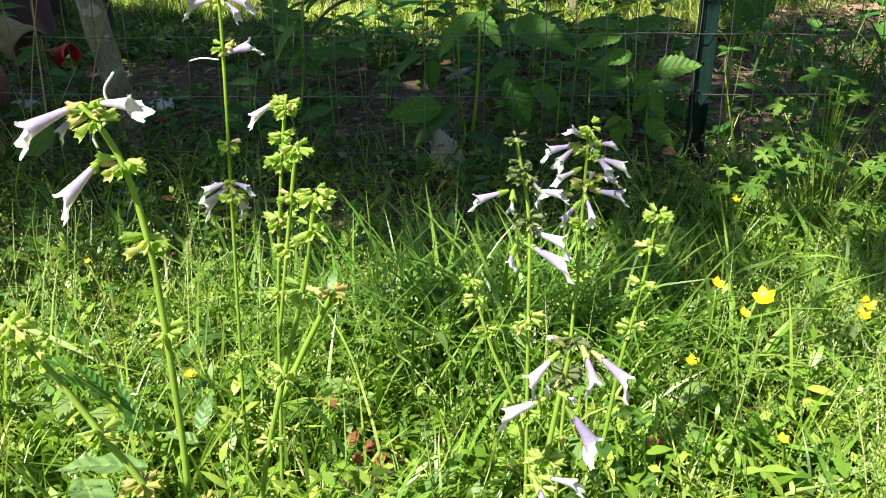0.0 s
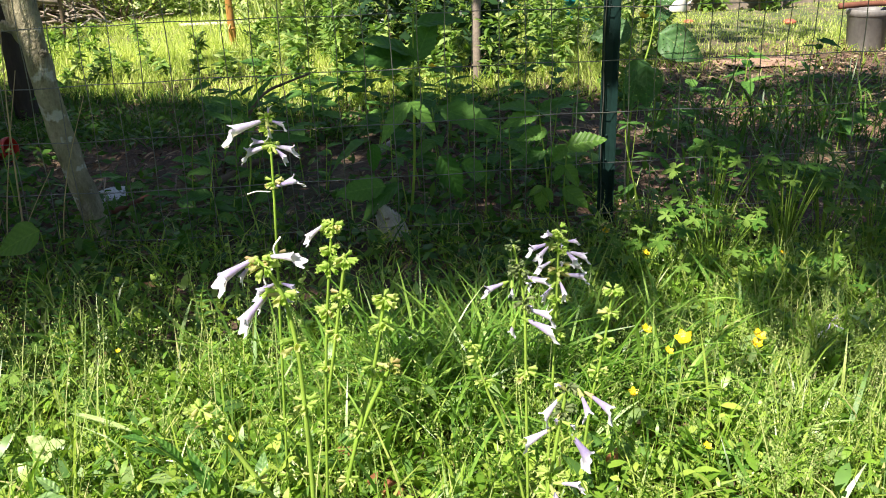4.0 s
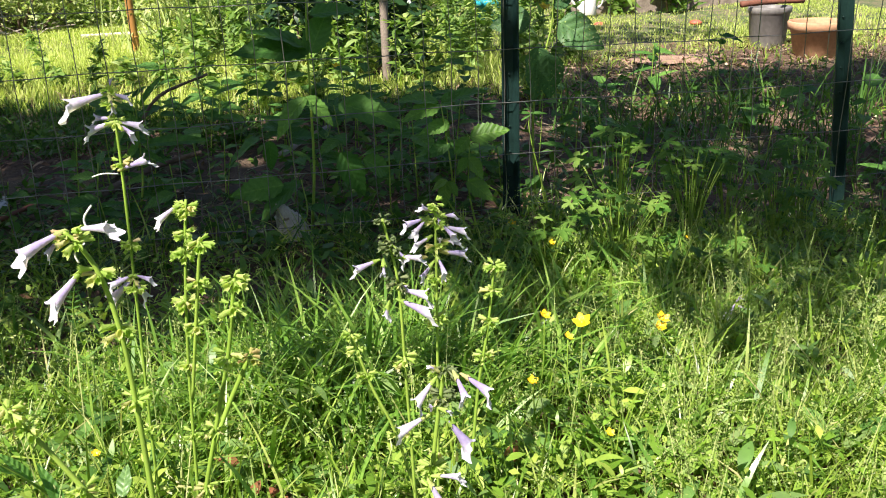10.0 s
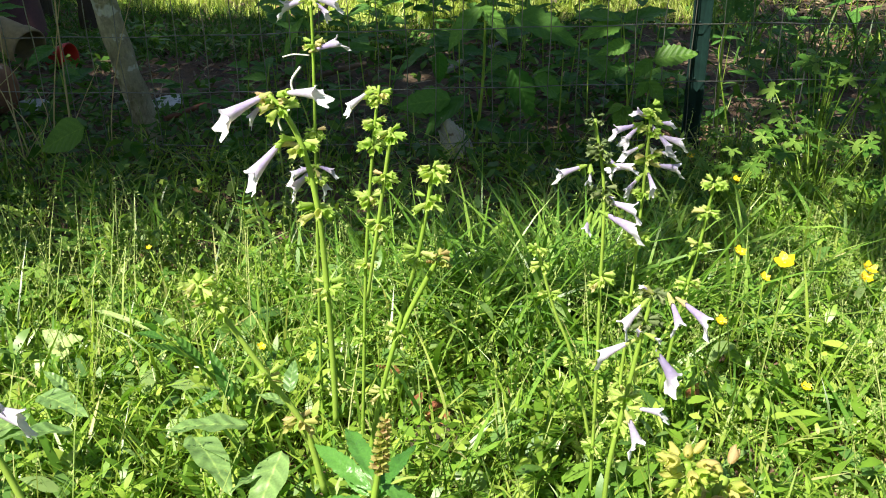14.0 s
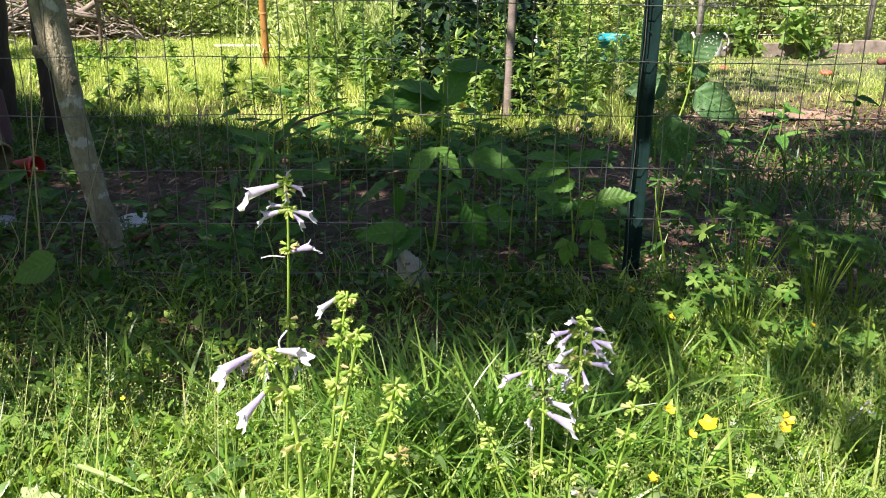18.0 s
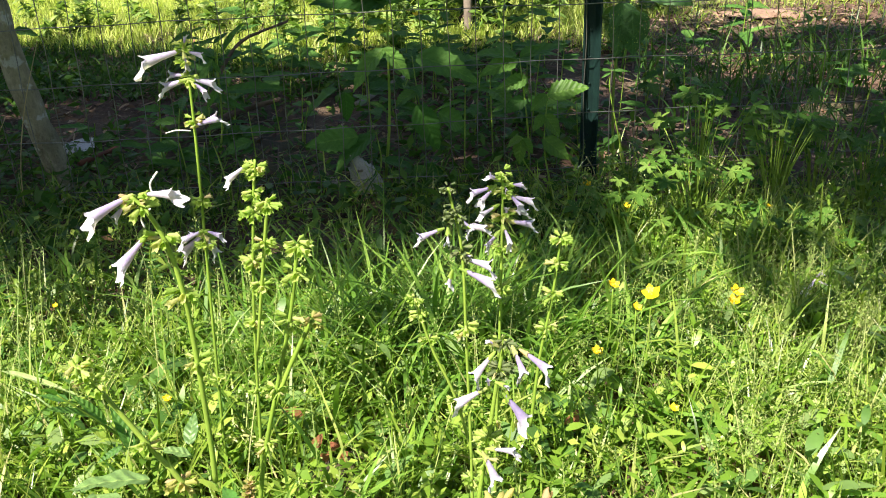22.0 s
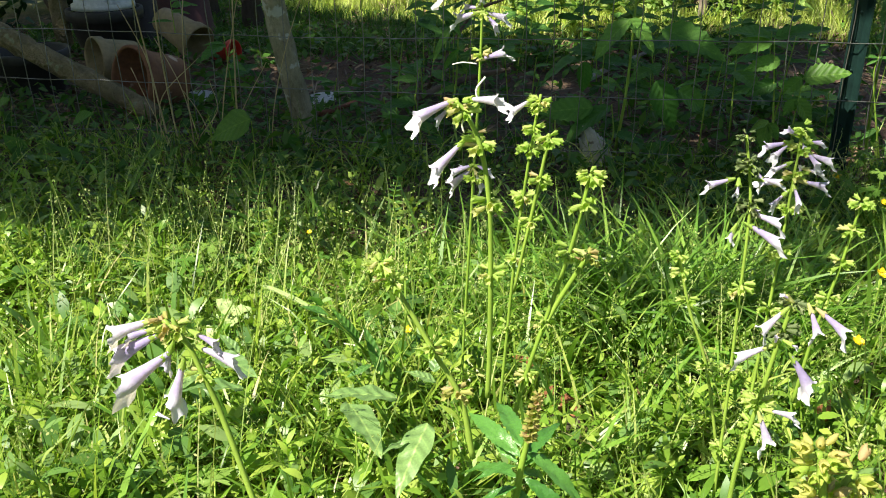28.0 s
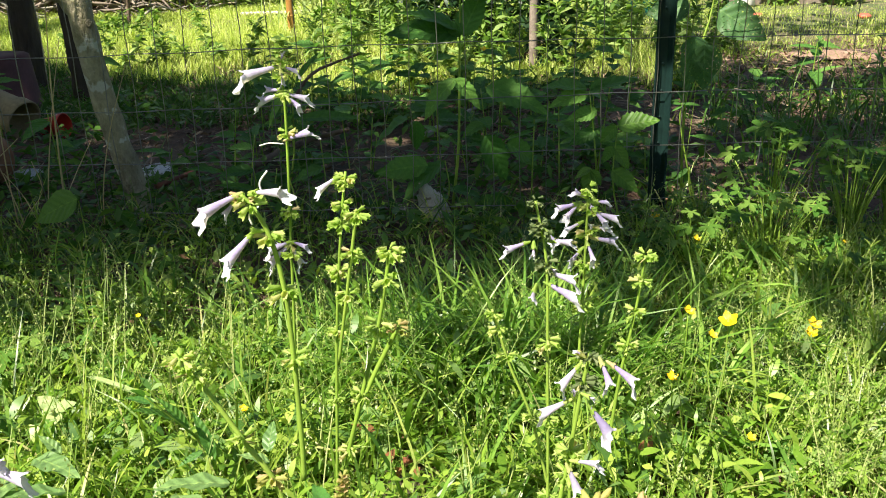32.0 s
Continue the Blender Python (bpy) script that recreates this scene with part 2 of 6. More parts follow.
pierce(M_HOLEY, 24.0, 0.635)
M_PALE = leaf_material("pale_leaf", [(0.0, (0.30, 0.42, 0.16)), (1.0, (0.42, 0.50, 0.25))], 0.3, 0.4, islands=False)
M_GERAN = leaf_material("palmate_leaf", [(0.0, (0.06, 0.16, 0.025)), (0.6, (0.11, 0.23, 0.035)), (1.0, (0.18, 0.30, 0.06))], 0.35, 0.42, islands=False)
M_HEDGE = leaf_material("hedge_leaf", [(0.0, (0.08, 0.14, 0.04)), (0.3, (0.30, 0.40, 0.14)), (1.0, (0.64, 0.68, 0.38))], 0.45, 0.45)
M_IVY = leaf_material("dark_ivy_leaf", [(0.0, (0.012, 0.035, 0.014)), (1.0, (0.03, 0.08, 0.025))], 0.2, 0.35)
M_WEED = leaf_material("weed_leaf", [(0.0, (0.08, 0.17, 0.035)), (0.5, (0.19, 0.32, 0.075)), (1.0, (0.38, 0.50, 0.17))], 0.45, 0.45)
M_SKY_BLOCK = leaf_material("sky_block_leaf", [(0.0, (0.06, 0.12, 0.025)), (1.0, (0.15, 0.23, 0.05))], 0.35, 0.5)
M_CANOPY = leaf_material("canopy_leaf", [(0.0, (0.04, 0.10, 0.02)), (1.0, (0.08, 0.17, 0.03))], 0.12, 0.5)
M_LITTER = leaf_material("dead_leaf", [(0.0, (0.045, 0.028, 0.02)), (0.5, (0.13, 0.075, 0.05)), (0.85, (0.25, 0.155, 0.105)), (1.0, (0.48, 0.36, 0.27))], 0.12, 0.75, islands=True)
M_RUSSET = leaf_material("russet_dead_leaf", [(0.0, (0.20, 0.07, 0.035)), (1.0, (0.36, 0.16, 0.08))], 0.15, 0.7, islands=False)
M_STRAW = leaf_material("dull_straw", [(0.0, (0.07, 0.05, 0.035)), (0.6, (0.20, 0.15, 0.10)), (1.0, (0.40, 0.33, 0.23))], 0.1, 0.7)
M_DRY = leaf_material("dry_straw", [(0.0, (0.38, 0.30, 0.16)), (1.0, (0.55, 0.45, 0.27))], 0.15, 0.6)
M_TWIG = solid_material("twig_bark", (0.09, 0.06, 0.04), (0.22, 0.16, 0.11), 30.0, 0.85)
M_BARK = solid_material("young_bark", (0.17, 0.15, 0.085), (0.42, 0.38, 0.25), 26.0, 0.9, 1.0, 0.008, 0.0, (1, 1, 0.5), (22.0, 0.585, (0.50, 0.50, 0.42)))
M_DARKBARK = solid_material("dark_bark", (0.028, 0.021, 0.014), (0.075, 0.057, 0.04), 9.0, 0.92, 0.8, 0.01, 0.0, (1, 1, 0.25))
M_LOG = solid_material("log_bark", (0.10, 0.085, 0.04), (0.29, 0.235, 0.125), 18.0, 0.92, 1.0, 0.010, 0.0, None, (26.0, 0.60, (0.25, 0.26, 0.15)))
M_GREY_WOOD = solid_material("weathered_wood", (0.20, 0.18, 0.15), (0.42, 0.39, 0.34), 16.0, 0.85, 0.4, 0.003, 0.0, (1, 1, 0.15))
M_STICK = solid_material("dead_stick", (0.12, 0.095, 0.075), (0.30, 0.25, 0.20), 16.0, 0.88, 0.4, 0.003)
M_WIRE = solid_material("galvanised_wire", (0.14, 0.14, 0.13), (0.31, 0.31, 0.29), 40.0, 0.42, 0.1, 0.0005, 0.85)
M_POST = solid_material("green_enamel", (0.006, 0.018, 0.016), (0.011, 0.033, 0.028), 30.0, 0.5, 0.15, 0.001)
M_POST.node_tree.nodes["Principled BSDF"].inputs["Specular IOR Level"].default_value = 0.18
M_BAMBOO = solid_material("amber_bamboo", (0.28, 0.13, 0.03), (0.48, 0.25, 0.07), 10.0, 0.45, 0.15, 0.002, 0.0, (1, 1, 0.2))
M_WHITE = solid_material("white_plastic", (0.62, 0.60, 0.54), (0.78, 0.76, 0.70), 18.0, 0.5, 0.1, 0.001)
M_CUP = solid_material("soiled_white_plastic", (0.34, 0.31, 0.25), (0.56, 0.52, 0.44), 30.0, 0.6, 0.2, 0.002, 0.0, None, (40.0, 0.6, (0.16, 0.12, 0.08)))
M_PRINT = solid_material("faded_blue_print", (0.13, 0.18, 0.24), (0.26, 0.31, 0.36), 20.0, 0.6, 0.1, 0.001)
M_PAIL = solid_material("stained_pail_plastic", (0.38, 0.40, 0.38), (0.58, 0.59, 0.55), 9.0, 0.5, 0.15, 0.001, 0.0, None, (11.0, 0.62, (0.20, 0.21, 0.19)))
M_PLATE = solid_material("lacy_white_paper", (0.36, 0.38, 0.37), (0.60, 0.62, 0.61), 60.0, 0.7, 0.3, 0.003, 0.0, None, (95.0, 0.60, (0.10, 0.11, 0.10)))
M_RED = solid_material("red_plastic", (0.42, 0.02, 0.012), (0.60, 0.045, 0.025), 14.0, 0.4, 0.1, 0.001)
M_TERRA = solid_material("terracotta", (0.15, 0.062, 0.028), (0.26, 0.12, 0.055), 10.0, 0.85, 0.25, 0.002, 0.0, None, (14.0, 0.63, (0.50, 0.36, 0.26)))
# paler terracotta for the large pot
M_TERRA2 = solid_material("pale_terracotta", (0.36, 0.19, 0.10), (0.55, 0.33, 0.19), 7.0, 0.9, 0.25, 0.002)
M_TAN = solid_material("tan_clay", (0.20, 0.155, 0.075), (0.36, 0.28, 0.15), 9.0, 0.85, 0.3, 0.003)
M_BUCKET = solid_material("grey_plastic", (0.11, 0.105, 0.10), (0.21, 0.20, 0.185), 6.0, 0.55, 0.1, 0.001)
# near-black plastic of the bucket and the tub
M_NAVY = solid_material("near_black_plastic", (0.022, 0.021, 0.019), (0.042, 0.040, 0.036), 8.0, 0.7, 0.1, 0.001)
M_CAN = solid_material("grey_zinc", (0.50, 0.50, 0.47), (0.70, 0.69, 0.65), 14.0, 0.6, 0.2, 0.002)
M_FADED = solid_material("faded_red_plastic", (0.34, 0.07, 0.04), (0.52, 0.14, 0.08), 14.0, 0.6, 0.1, 0.001)
M_MAROON = solid_material("maroon_plastic", (0.05, 0.016, 0.016), (0.10, 0.038, 0.036), 9.0, 0.75, 0.15, 0.001)
M_DARKPOT = solid_material("dark_brown_plastic", (0.018, 0.015, 0.012), (0.045, 0.038, 0.03), 9.0, 0.7, 0.15, 0.001)
M_BLUE = solid_material("turquoise_plastic", (0.01, 0.28, 0.36), (0.03, 0.42, 0.50), 8.0, 0.4, 0.1, 0.001)
M_RUST = solid_material("rusty_board", (0.10, 0.035, 0.02), (0.24, 0.09, 0.05), 12.0, 0.8, 0.4, 0.003)


def ground_material():
    m, nt, b = material("soil")
    big, mid, fine = noise_tex(nt, 1.3, 5.0), noise_tex(nt, 9.0, 6.0, 0.7), noise_tex(nt, 90.0, 4.0, 0.7)
    soil = ramp(nt, mid, [(0.25, (0.033, 0.021, 0.015)), (0.5, (0.11, 0.064, 0.042)), (0.75, (0.23, 0.14, 0.095))])
    moss = ramp(nt, mid, [(0.3, (0.022, 0.034, 0.012)), (0.7, (0.065, 0.088, 0.028))])
    col = mixc(nt, ramp(nt, big, [(0.45, (0, 0, 0)), (0.68, (0.8, 0.8, 0.8))]), soil, moss)
    # grassy sod round about, bare soil only in the shaded strip along the fence
    tc = nt.nodes.new("ShaderNodeTexCoord")
    sep = nt.nodes.new("ShaderNodeSeparateXYZ")
    nt.links.new(tc.outputs["Object"], sep.inputs["Vector"])
    def grade(sock, a, b):
        mr = nt.nodes.new("ShaderNodeMapRange")
        nt.links.new(sock, mr.inputs["Value"])
        mr.inputs["From Min"].default_value, mr.inputs["From Max"].default_value = a, b
        return mr.outputs["Result"]
    sod = ramp(nt, mid, [(0.28, (0.03, 0.05, 0.014)), (0.46, (0.07, 0.10, 0.03)), (0.58, (0.15, 0.13, 0.07)), (0.75, (0.30, 0.22, 0.14))])
    for sock, lo, hi in ((sep.outputs["Y"], -0.9, -1.4), (sep.outputs["Y"], 2.2, 2.8), (sep.outputs["X"], -2.4, -3.0), (sep.outputs["X"], 2.4, 3.0)):
        col = mixc(nt, grade(sock, lo, hi), col, sod)
    col = mixc(nt, 0.6, col, ramp(nt, fine, [(0.3, (0.5, 0.5, 0.5)), (0.7, (1.35, 1.35, 1.35))]), "MULTIPLY")
    nt.links.new(col, b.inputs["Base Color"])
    b.inputs["Roughness"].default_value = 0.95
    bump(nt, b, fine, 0.7, 0.01)
    return m


M_SOIL = ground_material()
M_BARE = solid_material("bare_red_soil", (0.20, 0.125, 0.08), (0.38, 0.25, 0.175), 14.0, 0.95, 0.6, 0.006)


# ---- mesh helpers ----
def part(name, data, mat, parent=None, label="", kind=""):
    """Links a mesh or a bmesh as one object under a thing or a part."""
    if isinstance(data, bmesh.types.BMesh):
        me = bpy.data.meshes.new(name)
        data.to_mesh(me)
        data.free()
    else:
        me = data
    if mat is not None and not me.materials:
        me.materials.append(mat)
    ob = new(name, me)
    if parent is not None:
        ob.parent = parent
    return tagged(ob, label, "", "", kind)


def thing(name, label, category, at=(0, 0, 0), group="", kind=""):
    ob = new(name)
    ob.location = at
    ob.empty_display_size = 0.02
    return tagged(ob, label, category, group, kind)


def mesh_from(name, verts, faces, smooth=True):
    me = bpy.data.meshes.new(name)
    me.from_pydata(verts, [], faces)
    if smooth:
        me.polygons.foreach_set("use_smooth", [True] * len(me.polygons))
    me.update()
    return me


def mesh_np(name, verts, quads, smooth=True):
    """A mesh from arrays: verts (n, 3), quads (m, 4)."""
    me = bpy.data.meshes.new(name)
    me.vertices.add(len(verts))
    me.vertices.foreach_set("co", np.ascontiguousarray(verts, dtype=np.float32).ravel())
    me.loops.add(quads.size)
    me.loops.foreach_set("vertex_index", np.ascontiguousarray(quads, dtype=np.int32).ravel())
    me.polygons.add(len(quads))
    me.polygons.foreach_set("loop_start", np.arange(0, quads.size, 4, dtype=np.int32))
    if smooth:
        me.polygons.foreach_set("use_smooth", np.ones(len(quads), dtype=bool))
    me.update(calc_edges=True)
    me.validate()
    return me


def smooth_path(points, n):
    """n + 1 places along a soft curve through the points."""
    p = [Vector(a) for a in points]
    p = [p[0] * 2 - p[1]] + p + [p[-1] * 2 - p[-2]]
    out = []
    for i in range(n + 1):
        u = i / n * (len(p) - 3)
        k = min(int(u), len(p) - 4)
        f = u - k
        a, b, c, d = p[k:k + 4]
        out.append(0.5 * (2 * b + (c - a) * f + (2 * a - 5 * b + 4 * c - d) * f * f + (3 * b - a - 3 * c + d) * f ** 3))
    return out


def tube(points, radii, sides=6, wobble=0.0, cap=True):
    """Verts and faces of a tube along the points."""
    verts, faces = [], []
    n = len(points)
    for i, p in enumerate(points):
        d = (points[min(i + 1, n - 1)] - points[max(i - 1, 0)]).normalized()
        a = d.cross(Vector((0.31, 0.9, 0.2)) if abs(d.z) > 0.7 else Vector((0, 0, 1))).normalized()
        b = d.cross(a)
        r = radii[i] if hasattr(radii, "__len__") else radii
        for k in range(sides):
            w = 2 * math.pi * k / sides
            rr = r * (1 + wobble * noise.noise(Vector((p.x * 40, p.y * 40 + k, p.z * 18))))
            verts.append(p + (a * math.cos(w) + b * math.sin(w)) * rr)
    for i in range(n - 1):
        for k in range(sides):
            k2 = (k + 1) % sides
            faces.append((i * sides + k, i * sides + k2, (i + 1) * sides + k2, (i + 1) * sides + k))
    if cap:
        faces.append(tuple(range(sides))[::-1])
        faces.append(tuple((n - 1) * sides + k for k in range(sides)))
    return verts, faces


def tube_mesh(name, points, radii, sides=6, n=None, wobble=0.0):
    pts = smooth_path(points, n) if n else [Vector(p) for p in points]
    if hasattr(radii, "__len__") and len(radii) != len(pts):
        r0, r1 = radii[0], radii[-1]
        radii = [r0 + (r1 - r0) * i / (len(pts) - 1) for i in range(len(pts))]
    return mesh_from(name, *tube(pts, radii, sides, wobble))


def lathe(name, profile, sides=24, wobble=0.0, seed=0):
    """A turned body: profile of (radius, height)."""
    verts, faces = [], []
    for i, (r, z) in enumerate(profile):
        for k in range(sides):
            w = 2 * math.pi * k / sides
            rr = r * (1 + wobble * noise.noise(Vector((math.cos(w) * 1.5 + seed, math.sin(w) * 1.5, z * 8))))
            verts.append((rr * math.cos(w), rr * math.sin(w), z))
    for i in range(len(profile) - 1):
        for k in range(sides):
            k2 = (k + 1) % sides
            faces.append((i * sides + k, i * sides + k2, (i + 1) * sides + k2, (i + 1) * sides + k))
    return mesh_from(name, verts, faces)


def leaf_mesh(name, width=0.45, teeth=0, droop=0.18, fold=0.15, n=10, shape=0.8, wave=0.03, seed=0, tip=1.0):
    """A leaf of length 1 along +y, with a midrib, folded halves and a toothed or wavy rim."""
    verts, faces = [], []
    cols = (-1.0, -0.75, -0.5, -0.22, 0.0, 0.22, 0.5, 0.75, 1.0)
    for i in range(n + 1):
        u = i / n
        w = width * 0.5 * (math.sin(math.pi * min(1, u ** shape)) ** 0.8 * (1 - 0.35 * u * tip) + 0.012)
        if teeth and 0 < i < n:
            w *= 1 + (0.10 if i % 2 else -0.07)
        for c in cols:
            ripple = wave * math.sin(u * 17 + c * 2 + seed) * abs(c)
            quilt = 0.012 * math.sin(u * 40 - abs(c) * 5) * (1 - abs(c))
            verts.append((c * w, u - droop * 0.25 * u * u, fold * abs(c) * w - droop * u * u + ripple * width + quilt))
    m = len(cols)
    for i in range(n):
        for k in range(m - 1):
            faces.append((i * m + k, i * m + k + 1, (i + 1) * m + k + 1, (i + 1) * m + k))
    return mesh_from(name, verts, faces)


def aim(base, tip, up=(0, 0, 1), roll=0.0, squash=1.0):
    """The pose that lays a length-1 thing along +y from base to tip."""
    base, tip = Vector(base), Vector(tip)
    y = tip - base
    length = y.length
    y.normalize()
    x = y.cross(Vector(up))
    if x.length < 1e-3:
        x = y.cross(Vector((1, 0, 0)))
    x.normalize()
    z = x.cross(y)
    rot = Matrix((x, y, z)).transposed().to_4x4()
    return Matrix.Translation(base) @ rot @ Matrix.Rotation(roll, 4, "Y") @ Matrix.Diagonal((length * squash, length, length, 1))


def put(name, me, parent, m, label=""):
    """An object on a shared mesh, at the pose m of the world, under its thing (whose own turn is none)."""
    ob = new(name, me)
    ob.parent = parent
    ob.matrix_basis = Matrix.Translation(-parent.location) @ m
    return tagged(ob, label)


# ---- the ground ----
def build_ground():
    xs = np.concatenate([np.linspace(-80, -6, 14), np.linspace(-5, -2, 16), np.linspace(-1.9, 1.4, 90), np.linspace(1.6, 5, 16), np.linspace(6, 80, 14)])
    ys = np.concatenate([np.linspace(-40, -3, 8), np.linspace(-2, -1.4, 5), np.linspace(-1.35, 1.2, 74), np.linspace(1.3, 6, 26), np.linspace(7, 90, 14)])
    verts = []
    for y in ys:
        for x in xs:
            near = abs(x) < 4 and abs(y) < 5
            verts.append((x, y, gz(x, y) + (0.014 * noise.noise(Vector((x * 6, y * 6, 0))) if near else 0)))
    w = len(xs)
    quads = np.array([(j * w + i, j * w + i + 1, (j + 1) * w + i + 1, (j + 1) * w + i) for j in range(len(ys) - 1) for i in range(w - 1)])
    g = part("ground", mesh_np("ground", np.array(verts), quads), M_SOIL)
    tagged(g, "dark brown soil with moss and leaf litter, reaching away", "ground", kind="structure")


build_ground()


# ---- grasses and small herbs: nobody could count them ----
def gz_np(x, y):
    return G0 + 0.008 * np.sin(3.1 * x + 1.3 * y) + 0.006 * np.sin(5.3 * y - 2.2 * x) - 0.05 * np.clip(x - 0.1, 0, 1) * np.clip(1.5 - y, 0, 1) - 0.05 * np.clip((x - 0.35) / 0.4, 0, 1) * np.clip((0.6 - y) / 0.5, 0, 1)


def strips(name, pos, length, width, pitch, bend, profile, mat, label, category, roll=0.6, az=None, parent=None, kind="stuff"):
    """Many thin bent strips in one mesh. profile: the width at each cross line."""
    n = len(pos)
    segs = len(profile) - 1
    if az is None:
        az = rng.uniform(0, 2 * np.pi, n)
    out = np.stack([np.cos(az), np.sin(az), np.zeros(n)], 1)
    side = np.stack([-np.sin(az), np.cos(az), np.zeros(n)], 1)
    rl = rng.normal(0, roll, n)
    side = side * np.cos(rl)[:, None] + np.array([0, 0, 1.0]) * np.sin(rl)[:, None]
    p = pos.astype(float).copy()
    rows = []
    for k in range(segs + 1):
        w = (width * profile[k] * 0.5)[:, None]
        rows.append(p - side * w)
        rows.append(p + side * w)
        a = pitch - bend * ((k + 0.5) / segs)
        p = p + (length / segs)[:, None] * (out * np.cos(a)[:, None] + np.array([0, 0, 1.0]) * np.sin(a)[:, None])
    v = np.stack(rows, 1).reshape(-1, 3)
    m = 2 * (segs + 1)
    base = (np.arange(n) * m)[:, None]
    quads = np.concatenate([base + np.array([[2 * k, 2 * k + 1, 2 * k + 3, 2 * k + 2]]) for k in range(segs)], 0)
    ob = part(name, mesh_np(name, v, quads), mat, parent)
    if parent is None:
        tagged(ob, label, category, kind=kind)
    return ob


def spread(n, x0, x1, y0, y1, keep=None, clump=0.0, scale=3.0):
    """n places on the ground within a stretch, thinned by keep(x, y) and by soft clumps."""
    got = []
    total = 0
    while total < n:
        x, y = rng.uniform(x0, x1, 2 * n), rng.uniform(y0, y1, 2 * n)
        ok = ~((np.abs(x + 0.43) < 0.045) & (y > 0.0) & (y < 0.10))      # trodden bare spot round the cup
        ok &= np.hypot((x + 0.448) / 1.3, y + 0.845) > 0.026                 # dead leaves lie here
        if keep is not None:
            ok &= keep(x, y)
        if clump:
            f = np.sin(x * scale * 2.1 + 1.7 * np.sin(y * scale * 1.3)) * np.sin(y * scale * 1.9 + 1.3 * np.sin(x * scale * 1.7))
            ok &= rng.uniform(-1, 1, len(x)) < f + 1 - clump * 1.2
        got.append(np.stack([x[ok], y[ok]], 1))
        total += int(ok.sum())
    p = np.concatenate(got)[:n]
    return np.column_stack([p, gz_np(p[:, 0], p[:, 1])])


def meadow(x, y):
    return np.abs(x + 0.42) < 0.62 + (y + 1.35) * 0.95


def shade_back(x):
    """Line of the shade's far edge on the ground."""
    return np.interp(x, (-3.0, -2.1, -1.7, -1.5, -1.25, -1.05, -0.87, -0.55, -0.2, 0.46, 0.8, 1.4, 3.0), (2.3, 2.12, 1.83, 1.75, 1.77, 1.58, 1.4, 1.26, 1.38, 1.36, 1.5, 1.52, 1.6)) + 0.05 * np.sin(11 * x)


def shade_front(x):
    """Line of the shade's near edge on the ground."""
    return np.interp(x, (-3.0, -1.0, -0.72, -0.5, -0.3, -0.12, 0.1, 0.3, 0.6, 0.9, 3.0), (-0.47, -0.46, -0.41, -0.37, -0.36, -0.22, -0.17, -0.16, -0.26, -0.24, -0.2)) + 0.03 * np.sin(9 * x)


U = rng.uniform
BLADE, LEAFLET = (0.7, 1.0, 0.75, 0.06), (0.15, 1.0, 0.08)

def swell(p, size=0.11, low=0.55, high=1.5):
    """Uneven growth: tall and low patches about a hand across."""
    x, y = p[:, 0] / size, p[:, 1] / size
    f = np.sin(1.9 * x + 1.3 * np.sin(1.1 * y)) * np.sin(2.2 * y + 1.6 * np.sin(0.9 * x + 2.0)) + 0.5 * np.sin(4.1 * x + 2.0 * np.sin(2.3 * y)) * np.sin(3.7 * y)
    return low + (high - low) * np.clip(0.5 + 0.42 * f, 0, 1)


p = spread(31000, -1.9, 1.5, -1.36, 0.05, lambda x, y: meadow(x, y) & ((y < shade_front(x) - 0.06) | (rng.uniform(0, 1, len(x)) < 0.28)), 0.5)
strips("short_grass", p, U(0.04, 0.10, len(p)) * swell(p), U(0.0014, 0.0042, len(p)), U(0.9, 1.6, len(p)), U(0.2, 1.6, len(p)), BLADE, M_GRASS, "bright green short meadow grass in sunlight", "grass")
p = spread(1200, -1.7, 1.3, -1.3, -0.35, meadow, 0.5, 2.0)
strips("tall_grass", p, U(0.08, 0.18, len(p)), U(0.002, 0.0046, len(p)), U(1.0, 1.55, len(p)), U(0.2, 1.5, len(p)), (0.7, 1.0, 0.9, 0.6, 0.05), M_GRASS, "tall thin green grass blades among wildflowers", "grass")
p = spread(30000, -1.9, 1.5, -1.36, -0.02, lambda x, y: meadow(x, y) & ((y < shade_front(x) - 0.06) | (rng.uniform(0, 1, len(x)) < 0.45)), 0.5, 4.0)
p[:, 2] += U(0.0, 0.05, len(p)) * swell(p, 0.11, 0.3, 1.7)
strips("small_herbs", p, U(0.008, 0.020, len(p)), U(0.004, 0.010, len(p)), U(-0.3, 1.0, len(p)), U(0.0, 0.9, len(p)), LEAFLET, M_HERB, "light green chickweed and clover leaves under the grass", "weeds")

p = spread(5800, -1.5, 1.2, -1.36, -0.25, lambda x, y: meadow(x, y) & (rng.uniform(0, 1, len(x)) < 1.25 + y * -0.0 - (y + 1.3) * 0.7), 0.6, 5.0)
p[:, 2] += U(0.0, 0.05, len(p))
strips("meadow_leaves", p, U(0.018, 0.042, len(p)), U(0.006, 0.015, len(p)), U(0.0, 1.2, len(p)), U(0.2, 1.3, len(p)), (0.2, 0.9, 1.0, 0.6, 0.06), M_HERB, "yellow-green leaves of low meadow weeds", "weeds", 0.4)


